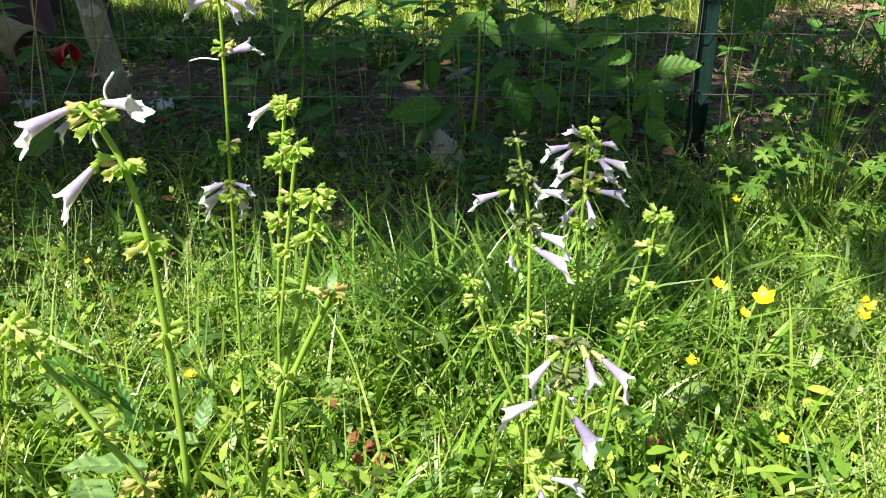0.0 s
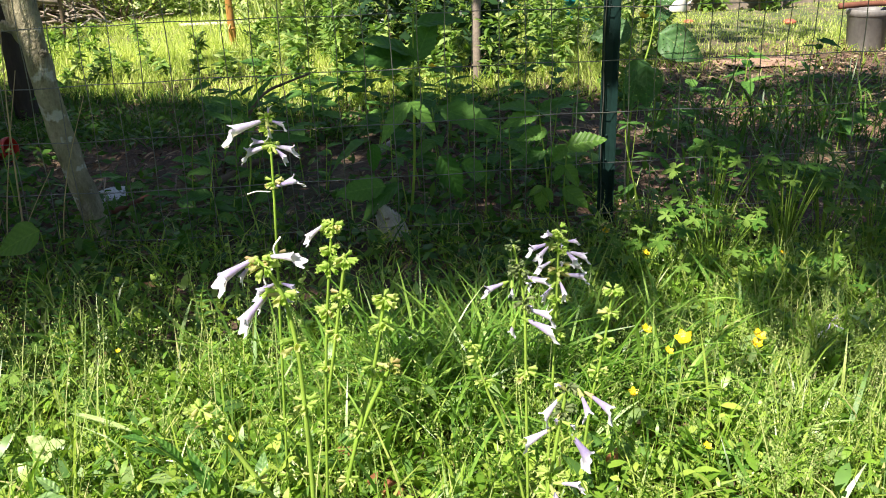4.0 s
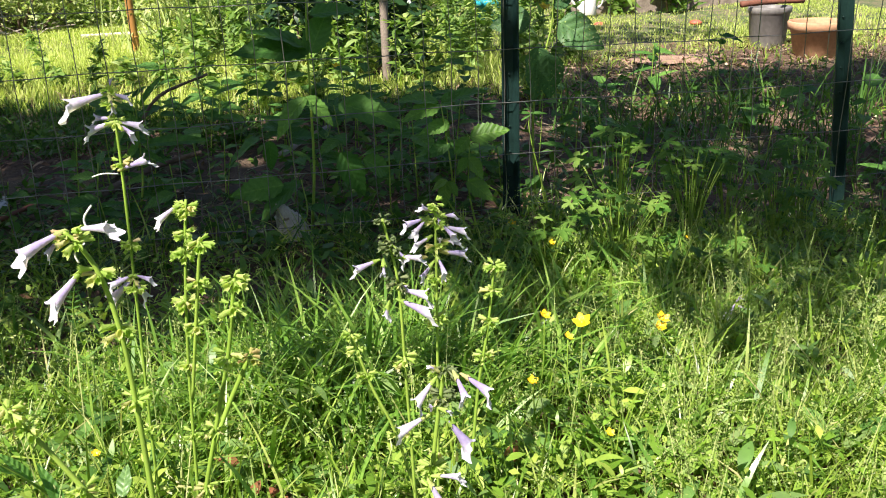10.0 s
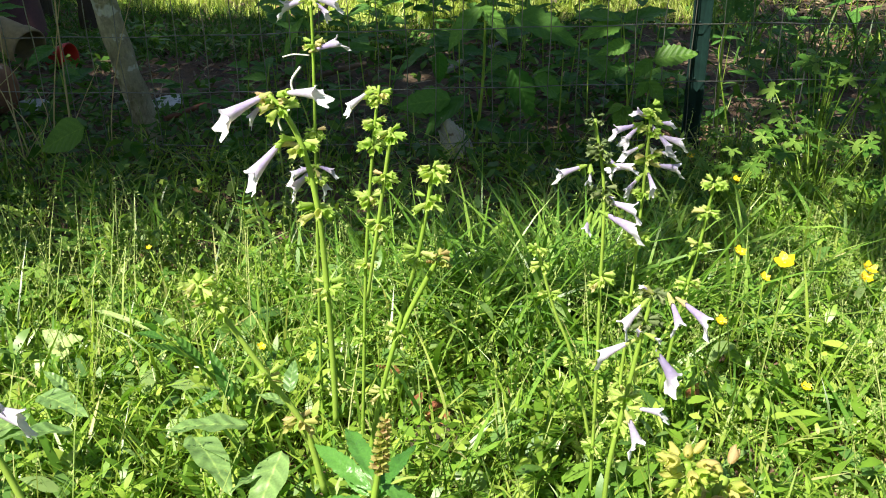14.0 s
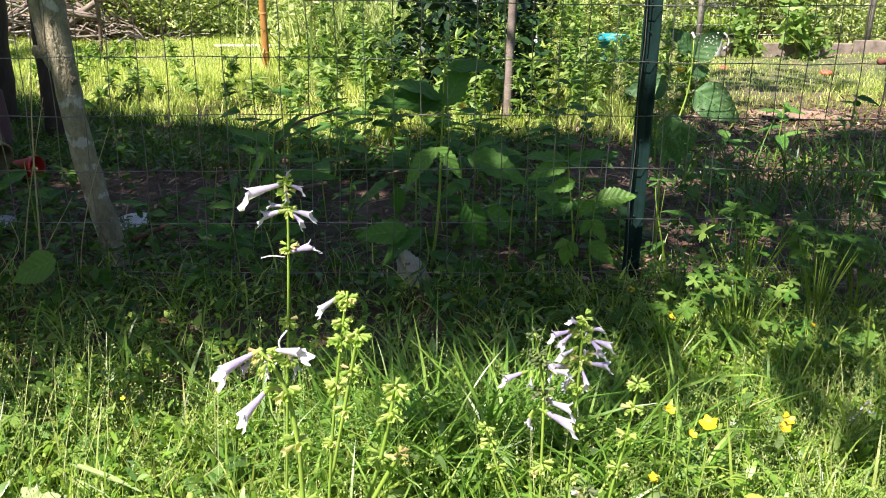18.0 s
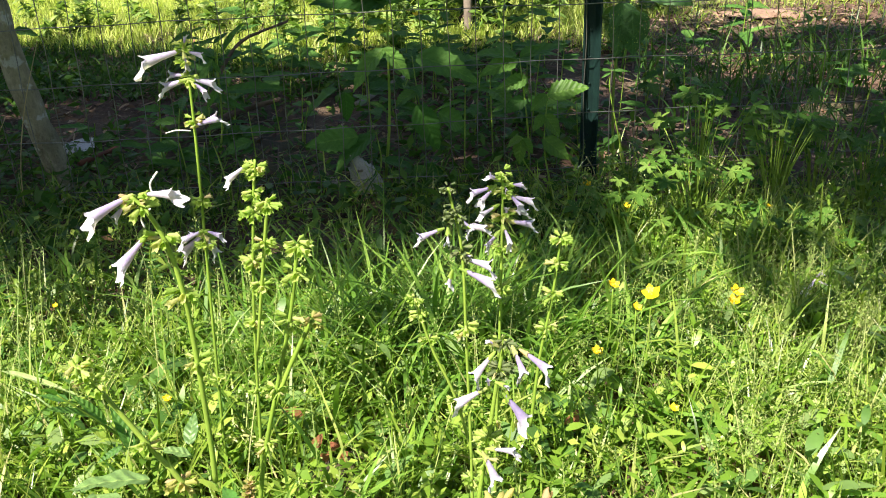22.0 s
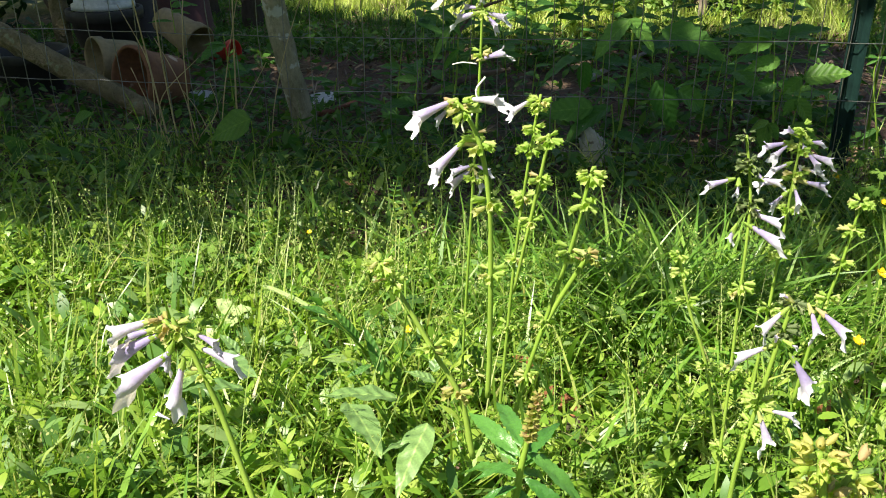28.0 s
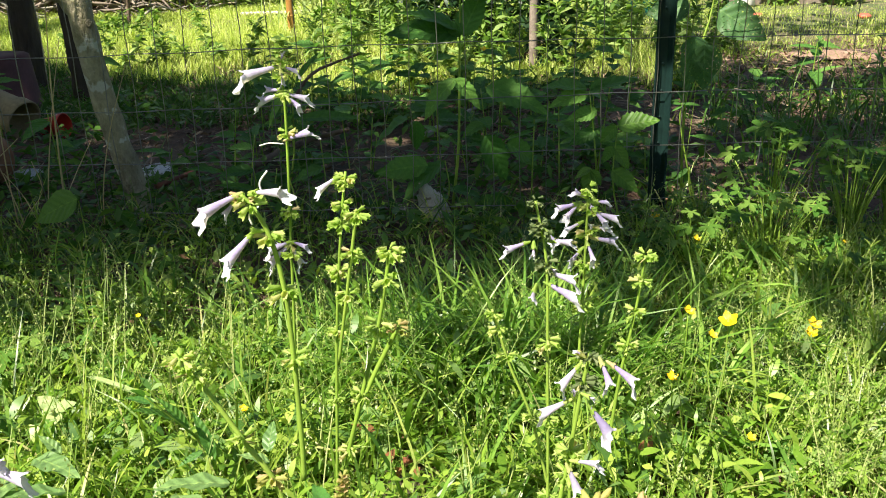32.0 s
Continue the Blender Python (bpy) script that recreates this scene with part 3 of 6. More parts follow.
def sprigs(name, places, height, leaf, whorls, mat, label):
    """Small leafy weeds: each a thin stalk with pairs of pointed leaves, largest in the middle."""
    n = len(places)
    h = height * U(0.5, 1.25, n) * swell(places)
    az, lean = U(0, 2 * np.pi, n), U(0.0, 0.45, n)
    ob = strips(name, places, h, np.full(n, 0.0016), 1.55 - lean * 0.3, lean, (1, 1, 0.8, 0.5), mat, label, "weeds", 0.2, az)
    k = whorls * 2
    f = np.tile(np.repeat(np.linspace(0.25, 1.0, whorls), 2), n)
    idx = np.repeat(np.arange(n), k)
    a = 1.55 - lean[idx] * (0.3 + 0.5 * f)
    out = np.cos(a) * h[idx] * f
    q = places[idx] + np.stack([np.cos(az[idx]) * out, np.sin(az[idx]) * out, h[idx] * f * np.sin(a)], 1)
    turn = U(0, 6.28, n)[idx] + np.tile(np.tile([0.0, np.pi], whorls) + np.repeat(np.arange(whorls) * 1.57, 2), n) + rng.normal(0, 0.25, n * k)
    size = leaf * U(0.7, 1.3, n)[idx] * (0.55 + 0.75 * np.sin(np.pi * (0.15 + 0.7 * f))) * U(0.8, 1.2, n * k)
    strips("leaves", q, size, size * U(0.24, 0.42, len(q)), 0.25 + 0.8 * f + rng.normal(0, 0.2, len(q)), U(0.5, 1.3, len(q)), (0.2, 0.85, 1.0, 0.7, 0.05), mat, "", "", 0.25, turn, ob)


sprigs("leafy_sprigs", spread(900, -1.5, 1.2, -1.36, -0.12, lambda x, y: meadow(x, y) & (y < shade_front(x) + 0.05), 0.5, 6.0), 0.07, 0.018, 5, M_HERB, "small leafy weeds with paired yellow-green leaves")
sprigs("greyish_sprigs", spread(230, -1.4, 1.1, -1.34, -0.3, lambda x, y: meadow(x, y) & (y < shade_front(x)), 0.6, 5.0), 0.06, 0.028, 3, M_PLANTAIN, "small weeds with broader grey-green paired leaves")
p = spread(650, -1.4, 1.1, -1.36, -0.45, meadow, 0.7, 4.5)
p[:, 2] += U(0.01, 0.06, len(p))
strips("plantain_leaves", p, U(0.03, 0.055, len(p)), U(0.010, 0.024, len(p)), U(0.1, 1.1, len(p)), U(0.3, 1.2, len(p)), (0.25, 0.8, 1.0, 0.85, 0.5, 0.05), M_PLANTAIN, "broad grey-green leaves low in the meadow", "weeds", 0.35)
p = spread(1150, -1.5, 1.1, -1.34, -0.35, meadow, 0.6, 3.5)
strips("broad_grass", p, U(0.06, 0.15, len(p)), U(0.005, 0.009, len(p)), U(0.8, 1.5, len(p)), U(0.4, 1.9, len(p)), (0.6, 1.0, 0.95, 0.7, 0.04), M_TUFT, "broad-bladed grass in the sunny meadow", "grass", 0.5)
# the lush tuft in the middle, with long arching blades
c = rng.normal(0, 1, (640, 2)) * np.array([0.13, 0.06]) + np.array([-0.33, -0.62])
p = np.column_stack([c, gz_np(c[:, 0], c[:, 1])])
strips("lush_grass_tuft", p, U(0.13, 0.25, len(p)), U(0.003, 0.007, len(p)), U(1.0, 1.5, len(p)), U(0.5, 2.0, len(p)), (0.6, 1.0, 0.95, 0.7, 0.4, 0.04), M_TUFT, "thick dark green tuft of long arching grass", "grass", 0.4)
# shaded grass along the foot of the fence, its shade partly in the colour
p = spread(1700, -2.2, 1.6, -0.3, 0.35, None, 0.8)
strips("fence_grass", p, U(0.04, 0.11, len(p)), U(0.002, 0.0045, len(p)), U(0.8, 1.5, len(p)), U(0.4, 1.9, len(p)), BLADE, M_SHADE_GREEN, "shade-darkened green grass along the wire fence", "grass")
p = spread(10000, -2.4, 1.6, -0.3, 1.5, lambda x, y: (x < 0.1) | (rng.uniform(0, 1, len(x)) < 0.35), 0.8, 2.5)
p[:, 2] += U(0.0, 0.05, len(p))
strips("shade_herbs", p, U(0.015, 0.045, len(p)), U(0.009, 0.02, len(p)), U(-0.2, 1.0, len(p)), U(0.0, 0.9, len(p)), LEAFLET, M_SHADE_GREEN, "small green weeds behind the fence, coloured darker for the shade", "weeds")


def seed_heads(name, places, hmin, hmax, label):
    """Fine loose panicles on thin stalks."""
    n = len(places)
    h = U(hmin, hmax, n)
    az = U(0, 2 * np.pi, n)
    lean = U(0.02, 0.28, n)
    ob = strips(name, places, h, np.full(n, 0.0011), 1.5 - lean, lean * 1.6, (1, 1, 1, 0.6), M_SEED, label, "grass", 0.2, az)
    k = 26
    f = np.tile(np.linspace(0.62, 1.02, k), n)
    idx = np.repeat(np.arange(n), k)
    a = 1.5 - lean[idx] * (1 + 0.8 * f)
    horiz = np.cos(a) * h[idx] * f
    q = places[idx] + np.stack([np.cos(az[idx]) * horiz, np.sin(az[idx]) * horiz, h[idx] * f * np.sin(a)], 1)
    away = U(0.001, 0.013, len(q)) * (1.15 - f)*2.0
    w = U(0, 2 * np.pi, len(q))
    q = q + np.stack([np.cos(w) * away, np.sin(w) * away, U(-0.004, 0.006, len(q))], 1)
    strips("seeds", q, U(0.002, 0.0045, len(q)), U(0.0012, 0.0024, len(q)), U(0, 1.4, len(q)), np.zeros(len(q)), (0.4, 1.0, 0.2), M_SEED, "", "", 1.0, None, ob)


seed_heads("seeding_grass", spread(560, -1.6, 1.2, -1.1, -0.1, lambda x, y: meadow(x, y) & (y < shade_front(x) + 0.06), 0.3), 0.08, 0.17, "pale seed heads of fine meadow grass on thin stalks")

c = rng.normal(0, 1, (900, 2)) * np.array([0.20, 0.17]) + np.array([0.18, -0.74])
seed_heads("pale_seeding_grass", np.column_stack([c, gz_np(c[:, 0], c[:, 1])]), 0.05, 0.12, "pale fine seeding grass in the sunny corner")
c = rng.normal(0, 1, (230, 2)) * np.array([0.34, 0.09]) + np.array([-0.78, -0.66])
seed_heads("edge_seeding_grass", np.column_stack([c, gz_np(c[:, 0], c[:, 1])]), 0.08, 0.21, "sunlit seed heads along the shade's edge")

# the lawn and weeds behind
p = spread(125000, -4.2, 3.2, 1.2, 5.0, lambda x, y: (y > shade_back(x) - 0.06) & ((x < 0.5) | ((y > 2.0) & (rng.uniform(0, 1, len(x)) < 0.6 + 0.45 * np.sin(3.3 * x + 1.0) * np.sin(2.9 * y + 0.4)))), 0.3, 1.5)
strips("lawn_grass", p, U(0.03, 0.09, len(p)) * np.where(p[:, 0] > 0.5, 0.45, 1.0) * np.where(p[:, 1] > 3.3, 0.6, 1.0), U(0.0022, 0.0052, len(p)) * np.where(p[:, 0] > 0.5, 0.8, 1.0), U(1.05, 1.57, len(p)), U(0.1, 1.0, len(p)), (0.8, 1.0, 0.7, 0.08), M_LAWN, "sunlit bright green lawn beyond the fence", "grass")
p = spread(30000, -3.0, 2.4, -2.4, -0.1, lambda x, y: ~meadow(x, y) & (np.hypot(x + 0.4, y + 1.55) > 0.3), 0.4)
strips("side_grass", p, U(0.05, 0.12, len(p)), U(0.005, 0.011, len(p)), U(0.8, 1.5, len(p)), U(0.2, 1.4, len(p)), (0.8, 1.0, 0.1), M_GRASS, "meadow grass beside and behind the flowers", "grass")
# shade put into the blade colour too: same lawn, darker green
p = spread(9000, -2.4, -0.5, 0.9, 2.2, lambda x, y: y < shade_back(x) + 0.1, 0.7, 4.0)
strips("shaded_lawn_grass", p, U(0.025, 0.07, len(p)), U(0.003, 0.006, len(p)), U(0.7, 1.5, len(p)), U(0.2, 1.4, len(p)), (0.8, 1.0, 0.1), M_SHADE_GREEN, "thin lawn grass coloured dark for the shade", "grass")
p = spread(60000, -7.0, 6.0, -6.0, 8.0, lambda x, y: ~((np.abs(x + 0.4) < 0.6 + np.maximum(0, y + 1.4) * 0.95) & (y > -1.38) & (y < 5.2)) & (np.hypot(x + 0.4, y + 1.55) > 0.35), 0.3, 0.8)
strips("outer_grass", p, U(0.05, 0.12, len(p)), U(0.014, 0.034, len(p)), U(0.5, 1.4, len(p)), U(0.2, 1.3, len(p)), (0.8, 1.0, 0.1), M_GRASS, "rough green grass round about", "grass")
p = spread(2600, 0.2, 3.4, 0.8, 2.4, None, 0.9, 2.0)
strips("sparse_grass", p, U(0.03, 0.08, len(p)), U(0.003, 0.006, len(p)), U(0.7, 1.5, len(p)), U(0.2, 1.4, len(p)), (0.8, 1.0, 0.1), M_GRASS, "sparse grass on trodden soil behind the fence", "grass")

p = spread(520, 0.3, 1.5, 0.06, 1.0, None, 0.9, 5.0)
strips("fence_side_grass", p, U(0.10, 0.28, len(p)), U(0.003, 0.007, len(p)), U(1.15, 1.55, len(p)), U(0.2, 1.3, len(p)), (0.7, 1.0, 0.9, 0.6, 0.05), M_SHADE_GREEN, "tall thin grass standing behind the fence", "grass", 0.4)

# litter of dead leaves, chips and twigs in the shade
p = spread(15000, -2.6, 2.6, -0.05, 2.3, None, 0.3, 2.0)
p[:, 2] += U(0.004, 0.016, len(p))
strips("leaf_litter", p, U(0.008, 0.036, len(p)), U(0.004, 0.015, len(p)), U(-0.25, 0.5, len(p)), U(-0.6, 0.9, len(p)), (0.3, 1.0, 0.25), M_LITTER, "brown dead leaves and bark chips on shaded soil", "leaf litter", 0.35)
p = spread(900, -2.6, 2.6, 0.0, 2.3)
p[:, 2] += 0.012
strips("fallen_twigs", p, U(0.06, 0.25, len(p)), U(0.003, 0.007, len(p)), U(-0.05, 0.15, len(p)), U(-0.1, 0.25, len(p)), (0.8, 1, 0.8, 0.3), M_TWIG, "thin fallen twigs on the leaf litter", "twigs", 0.3)
p = spread(5200, -2.4, 2.2, -0.1, 2.0, None, 0.4, 3.0)
p[:, 2] += U(0.006, 0.022, len(p))
strips("straw_litter", p, U(0.02, 0.09, len(p)), U(0.0015, 0.004, len(p)), U(-0.12, 0.3, len(p)), U(-0.2, 0.4, len(p)), (0.7, 1, 0.9, 0.3), M_STRAW, "dull straws and stalks strewn over shaded soil", "litter", 0.4)
p = spread(1200, -1.6, 1.2, -1.3, -0.1, meadow, 0.6)
p[:, 2] += U(0.0, 0.02, len(p))
strips("meadow_litter", p, U(0.012, 0.04, len(p)), U(0.005, 0.018, len(p)), U(-0.2, 0.6, len(p)), U(-0.6, 0.9, len(p)), (0.3, 1.0, 0.25), M_SCRAP, "scraps of dead brown leaves under the grass", "leaf litter", 0.4)


# ---- the wire fence ----
def build_fence():
    fence = thing("wire_fence", "galvanised welded wire mesh fence on green posts", "fence", (0, 0, G0), kind="structure")
    x0, x1 = -2.55, 2.25
    first, last = int(x0 / 0.0508), int(x1 / 0.0508)
    z_rows = [0.0136 + 0.1016 * k for k in range(11)]

    def sway(x, z):
        return 0.006 * math.sin(2.3 * x + 1.1 * z * 4) + 0.004 * math.sin(9 * x + 6 * z)

    for k, z in enumerate(z_rows):
        pts = []
        for i in range(97):
            x = x0 + (x1 - x0) * i / 96
            pts.append(Vector((x, sway(x, z), z - G0 + 0.003 * math.sin(3.7 * x + k) + 0.0012 * math.sin(31 * x + 2 * k))))
        part("wire", mesh_from("wire", *tube(pts, 0.00095, 5)), M_WIRE, fence)
    for i in range(first, last + 1):
        x = i * 0.0508
        pts = []
        bend = 0.012 * noise.noise(Vector((i * 3.7, 0, 0)))
        for j in range(23):
            z = -0.028 + (z_rows[-1] + 0.028) * j / 22
            k = max(0.0, 0.0136 - z) / 0.04
            pts.append(Vector((x + 0.0016 * math.sin(z * 31 + i) + bend * k, sway(x, z) + 0.0021 + 0.4 * bend * k, z - G0)))
        part("wire", mesh_from("wire", *tube(pts, 0.00095, 5)), M_WIRE, fence)


build_fence()


def fence_post(at, height, lean):
    """A studded U-shaped steel post."""
    post = thing("fence_post", "dark green enamelled steel fence post with studs", "post", at, "fence posts")
    w, d, t = 0.017, 0.014, 0.003
    prof = [(-w, 0), (-w + t, 0), (-w * 0.45, d - t), (w * 0.45, d - t), (w - t, 0), (w, 0), (w * 0.6, d), (-w * 0.6, d)]
    verts, faces = [], []
    n = 12
    for i in range(n + 1):
        z = -0.12 + (height + 0.12) * i / n
        for x, y in prof:
            verts.append((x + lean * z, y, z))
    m = len(prof)
    for i in range(n):
        for k in range(m):
            k2 = (k + 1) % m
            faces.append((i * m + k, i * m + k2, (i + 1) * m + k2, (i + 1) * m + k))
    faces.append(tuple(n * m + k for k in range(m)))
    part("channel", mesh_from("channel", verts, faces, False), M_POST, post)
    stud = lathe("stud", [(0.0, 0.003), (0.0015, 0.003), (0.0022, 0.002), (0.0022, 0.0), (0.0, 0.0)], 8)
    for k in range(int(height / 0.05)):
        z = 0.05 + k * 0.05
        ob = part("stud", stud, M_POST, post)
        ob.matrix_basis = Matrix.Translation((lean * z, d - t, z)) @ Matrix.Rotation(radians(90), 4, "X")


fence_post((0.012, 0.010, gz(0, 0)), 1.25, 0.0)
fence_post((0.730, 0.010, gz(0.73, 0)), 1.25, -0.080)


# ---- trees ----
def young_tree():
    tree = thing("young_tree", "thin leaning young tree trunk with pale lichen patches", "tree", (-1.045, 0.15, G0))
    pts = [(0.012, 0, -0.03), (0.0, 0, 0.03), (-0.022, 0, 0.14), (-0.043, 0.0, 0.268), (-0.058, 0.0, 0.42), (-0.066, 0.005, 0.57), (-0.10, 0.02, 0.95), (-0.12, 0.05, 1.6)]
    part("trunk", tube_mesh("trunk", pts, (0.025, 0.022), 14, 60, 0.22), M_BARK, tree)
    part("branch", tube_mesh("branch", [(-0.055, 0, 0.40), (-0.085, 0.0, 0.45), (-0.10, 0.01, 0.55), (-0.14, 0.02, 0.8)], (0.017, 0.011), 9, 16, 0.25), M_BARK, tree)
    part("branch_stub", tube_mesh("branch_stub", [(-0.06, -0.002, 0.45), (-0.085, -0.004, 0.442), (-0.108, -0.006, 0.446)], (0.015, 0.010), 10, 8, 0.3), M_BARK, tree)
    for x, y, z, r in ((-0.036, -0.018, 0.39, 0.007), (-0.020, -0.020, 0.16, 0.005), (-0.060, -0.020, 0.50, 0.005)):
        knot = part("knot", lathe("knot", [(0.0, 0.5), (0.35, 0.45), (0.6, 0.62), (0.95, 0.3), (1.2, -0.5)], 12, 0.15), M_BARK, tree)
        knot.matrix_basis = Matrix.Translation((x, y, z)) @ Matrix.Rotation(radians(90), 4, "X") @ Matrix.Scale(r, 4)
    part("branch", tube_mesh("branch", [(-0.11, 0.03, 1.3), (0.1, 0.1, 1.75), (0.2, 0.1, 2.1)], (0.016, 0.008), 8, 12, 0.2), M_BARK, tree)


young_tree()


GAPS = [(0.80, 0.97, 0.13), (0.78, 0.55, 0.10), (1.12, 0.82, 0.12), (1.32, 0.76, 0.13), (0.95, 0.22, 0.09), (0.58, 0.16, 0.07), (0.78, 0.02, 0.08), (1.0, 1.2, 0.12), (0.28, -0.07, 0.10), (0.15, -0.13, 0.06), (0.44, -0.12, 0.06), (0.55, 0.5, 0.08), (0.85, 0.7, 0.10), (1.1, 0.95, 0.12), (0.95, 0.35, 0.10), (1.3, 1.2, 0.13), (0.6, 0.95, 0.1), (0.7, 0.2, 0.09), (1.25, 0.6, 0.10), (1.5, 0.9, 0.13), (-0.2, 0.28, 0.10), (0.12, 0.14, 0.125), (-0.45, 1.1, 0.16), (0.35, 0.8, 0.14), (0.05, 0.55, 0.12), (0.75, 1.2, 0.18), (0.3, 0.05, 0.10), (0.32, 0.35, 0.15)] + [(x - sun_way.x / sun_way.z * (z + 0.03), y - sun_way.y / sun_way.z * (z + 0.03), r) for x, y, z, r in ((-0.345, 0.08, 0.225, 0.09), (-0.06, -0.02, 0.165, 0.06), (0.044, -0.652, 0.054, 0.05), (-0.102, -0.774, 0.127, 0.05), (-0.32, -0.97, 0.28, 0.09))]      # holes cut in the added crown to let sun onto chosen spots


def shade_tree(at, n_leaves):
    """A dark trunk beside the view; its unseen crown is added to throw the shade."""
    tree = thing("shade_tree", "dark-barked tree with an unseen crown added to shade the fence", "tree", at)
    a = Vector(at)
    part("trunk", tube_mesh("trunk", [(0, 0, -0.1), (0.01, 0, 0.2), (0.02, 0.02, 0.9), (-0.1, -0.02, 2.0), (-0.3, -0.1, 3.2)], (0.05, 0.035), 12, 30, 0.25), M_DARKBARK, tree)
    p = spread(n_leaves, -3.6, 3.4, -0.52, 2.4, lambda x, y: (y > shade_front(x)) & (y < shade_back(x)) & (np.abs(x + 0.1) + 0.5 * np.abs(y - 0.7) ** 1.5 < 3.2 + 0.25 * np.sin(6 * y)), 0.25, 2.2)
    # extra unseen leaf clusters, set so their shadows dapple these ground spots
    spots = (((0.40, -0.38, 0.030), 0.16, 0.06, 20), ((0.30, -0.54, 0.030), 0.14, 0.05, 10), ((0.22, -0.24, 0.030), 0.22, 0.05, 16), ((-0.14, -0.66, 0.030), 0.13, 0.07, 5), ((-0.02, -0.56, 0.030), 0.16, 0.08, 7), ((-0.367, -0.644, 0.030), 0.08, 0.04, 3), ((1.617, 2.718, -0.030), 0.45, 0.12, 80), ((1.45, 3.1, -0.030), 0.5, 0.14, 90), ((0.72, 1.95, -0.030), 0.2, 0.25, 110), ((-0.08, -0.43, 0.030), 0.12, 0.06, 8), ((0.12, -0.46, 0.030), 0.14, 0.06, 7), ((-2.35, 1.65, -0.030), 0.25, 0.3, 220), ((1.012, 1.472, -0.030), 0.4, 0.10, 90))
    c = np.concatenate([rng.normal(0, 1, (n, 2)) * np.array([sx, sy]) + np.array([at_[0], at_[1]]) for at_, sx, sy, n in spots])
    p = np.concatenate([p, np.column_stack([c, gz_np(c[:, 0], c[:, 1])])])
    n = len(p)
    h, long, broad, pitch, bend, az = U(2.4, 3.8, n), U(0.08, 0.17, n), U(0.05, 0.10, n), U(-0.6, 0.5, n), U(-0.2, 0.6, n), U(0, 6.283, n)
    keep = np.ones(n, bool)
    for gx, gy, gr in GAPS:
        keep &= np.hypot(p[:, 0] - gx, p[:, 1] - gy) > gr
    p, h, long, broad, pitch, bend, az = (v[keep] for v in (p, h, long, broad, pitch, bend, az))
    way = np.array(sun_way) / sun_way.z
    p = p + way * h[:, None]
    lo, hi = p.min(0), p.max(0)
    for k in range(9):
        f = k / 8
        tip = Vector((lo[0] + 0.3 + (hi[0] - lo[0] - 0.6) * f, (lo[1] + hi[1]) / 2 + 0.7 * math.sin(k * 2.4), 2.9 + 0.3 * math.sin(k)))
        root = Vector((-0.08, -0.02, 1.9 + 0.12 * k)) + a
        mid = (root + tip) / 2 + Vector((0, 0, 0.25))
        part("limb", tube_mesh("limb", [root - a, mid - a, tip - a], (0.03, 0.008), 7, 12, 0.2), M_DARKBARK, tree)
    ob = strips("crown", p - np.array(at), long, broad, pitch, bend, LEAFLET, M_CANOPY, "", "", 0.5, az, tree)
    tagged(ob, kind="stuff")


shade_tree((-1.916, 1.608, -0.030), 13000)
stump = thing("slim_dark_tree", "second dark slim tree in the shade", "tree", (-1.668, 1.464, -0.030))
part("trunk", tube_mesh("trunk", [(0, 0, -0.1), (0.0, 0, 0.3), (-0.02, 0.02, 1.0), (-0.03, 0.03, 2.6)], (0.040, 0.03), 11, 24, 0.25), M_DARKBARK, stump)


# ---- lyre-leaved sage: stems, whorls of calyces, trumpet flowers ----
def flower_mesh(seed):
    """A slim two-lipped flower of length 1 along +y: a narrow tube, a short upturned hood and a long drooping notched lower lip on side -z."""
    rr = random.Random(seed)
    verts, faces = [], []
    s = 30
    tube_rings = ((0.0, 0.034, 0.036), (0.12, 0.040, 0.044), (0.26, 0.050, 0.058), (0.40, 0.060, 0.072), (0.52, 0.074, 0.092), (0.62, 0.086, 0.108), (0.66, 0.090, 0.114))
    rings = [(y, a, b, 0.0) for y, a, b in tube_rings] + [(0.66, 0.090, 0.114, k / 6) for k in range(1, 7)]
    sag, lean = rr.uniform(0.08, 0.20), rr.uniform(-0.10, 0.10)
    wide, reach = rr.uniform(2.0, 3.0), rr.uniform(0.28, 0.35)
    hood = rr.uniform(0.03, 0.10)
    ruff = [rr.uniform(-1, 1) for k in range(s)]
    for y, a, b, lip in rings:
        for k in range(s):
            w = 2 * math.pi * k / s
            deg = math.degrees(w)
            low = math.exp(-abs(((deg - 270 + 180) % 360 - 180) / 54) ** 4)
            top = math.exp(-abs(((deg - 90 + 180) % 360 - 180) / 46) ** 4)
            ear = math.exp(-(((deg + 12 + 180) % 360 - 180) / 20) ** 2) + math.exp(-(((deg - 192 + 180) % 360 - 180) / 20) ** 2)
            frill = lip * lip * ruff[k] * (0.6 + 0.4 * math.sin(k * 2.6))
            notch = 0.08 * math.exp(-(((deg - 270 + 180) % 360 - 180) / 9) ** 2) * lip * lip + 0.06 * math.exp(-(((deg - 90 + 180) % 360 - 180) / 10) ** 2) * lip * lip
            x = math.cos(w) * a * (1 + wide * lip * low) + math.copysign(0.09 * lip * ear, math.cos(w)) + 0.012 * frill
            yy = y + lip * (reach * low * (1 + 0.16 * math.cos(math.radians(deg - 270) * 6 + math.pi)) + 0.12 * top + 0.10 * ear) - notch + 0.022 * frill
            z = math.sin(w) * b * (1 - 0.25 * lip * low) - low * (0.04 * lip + sag * lip * lip) + hood * top * lip ** 1.5 - 0.06 * y * y + 0.03 * frill
            verts.append((x + lean * yy * yy, yy, z))
    for i in range(len(rings) - 1):
        for k in range(s):
            k2 = (k + 1) % s
            faces.append((i * s + k, i * s + k2, (i + 1) * s + k2, (i + 1) * s + k))
    return mesh_from("flower", verts, faces)


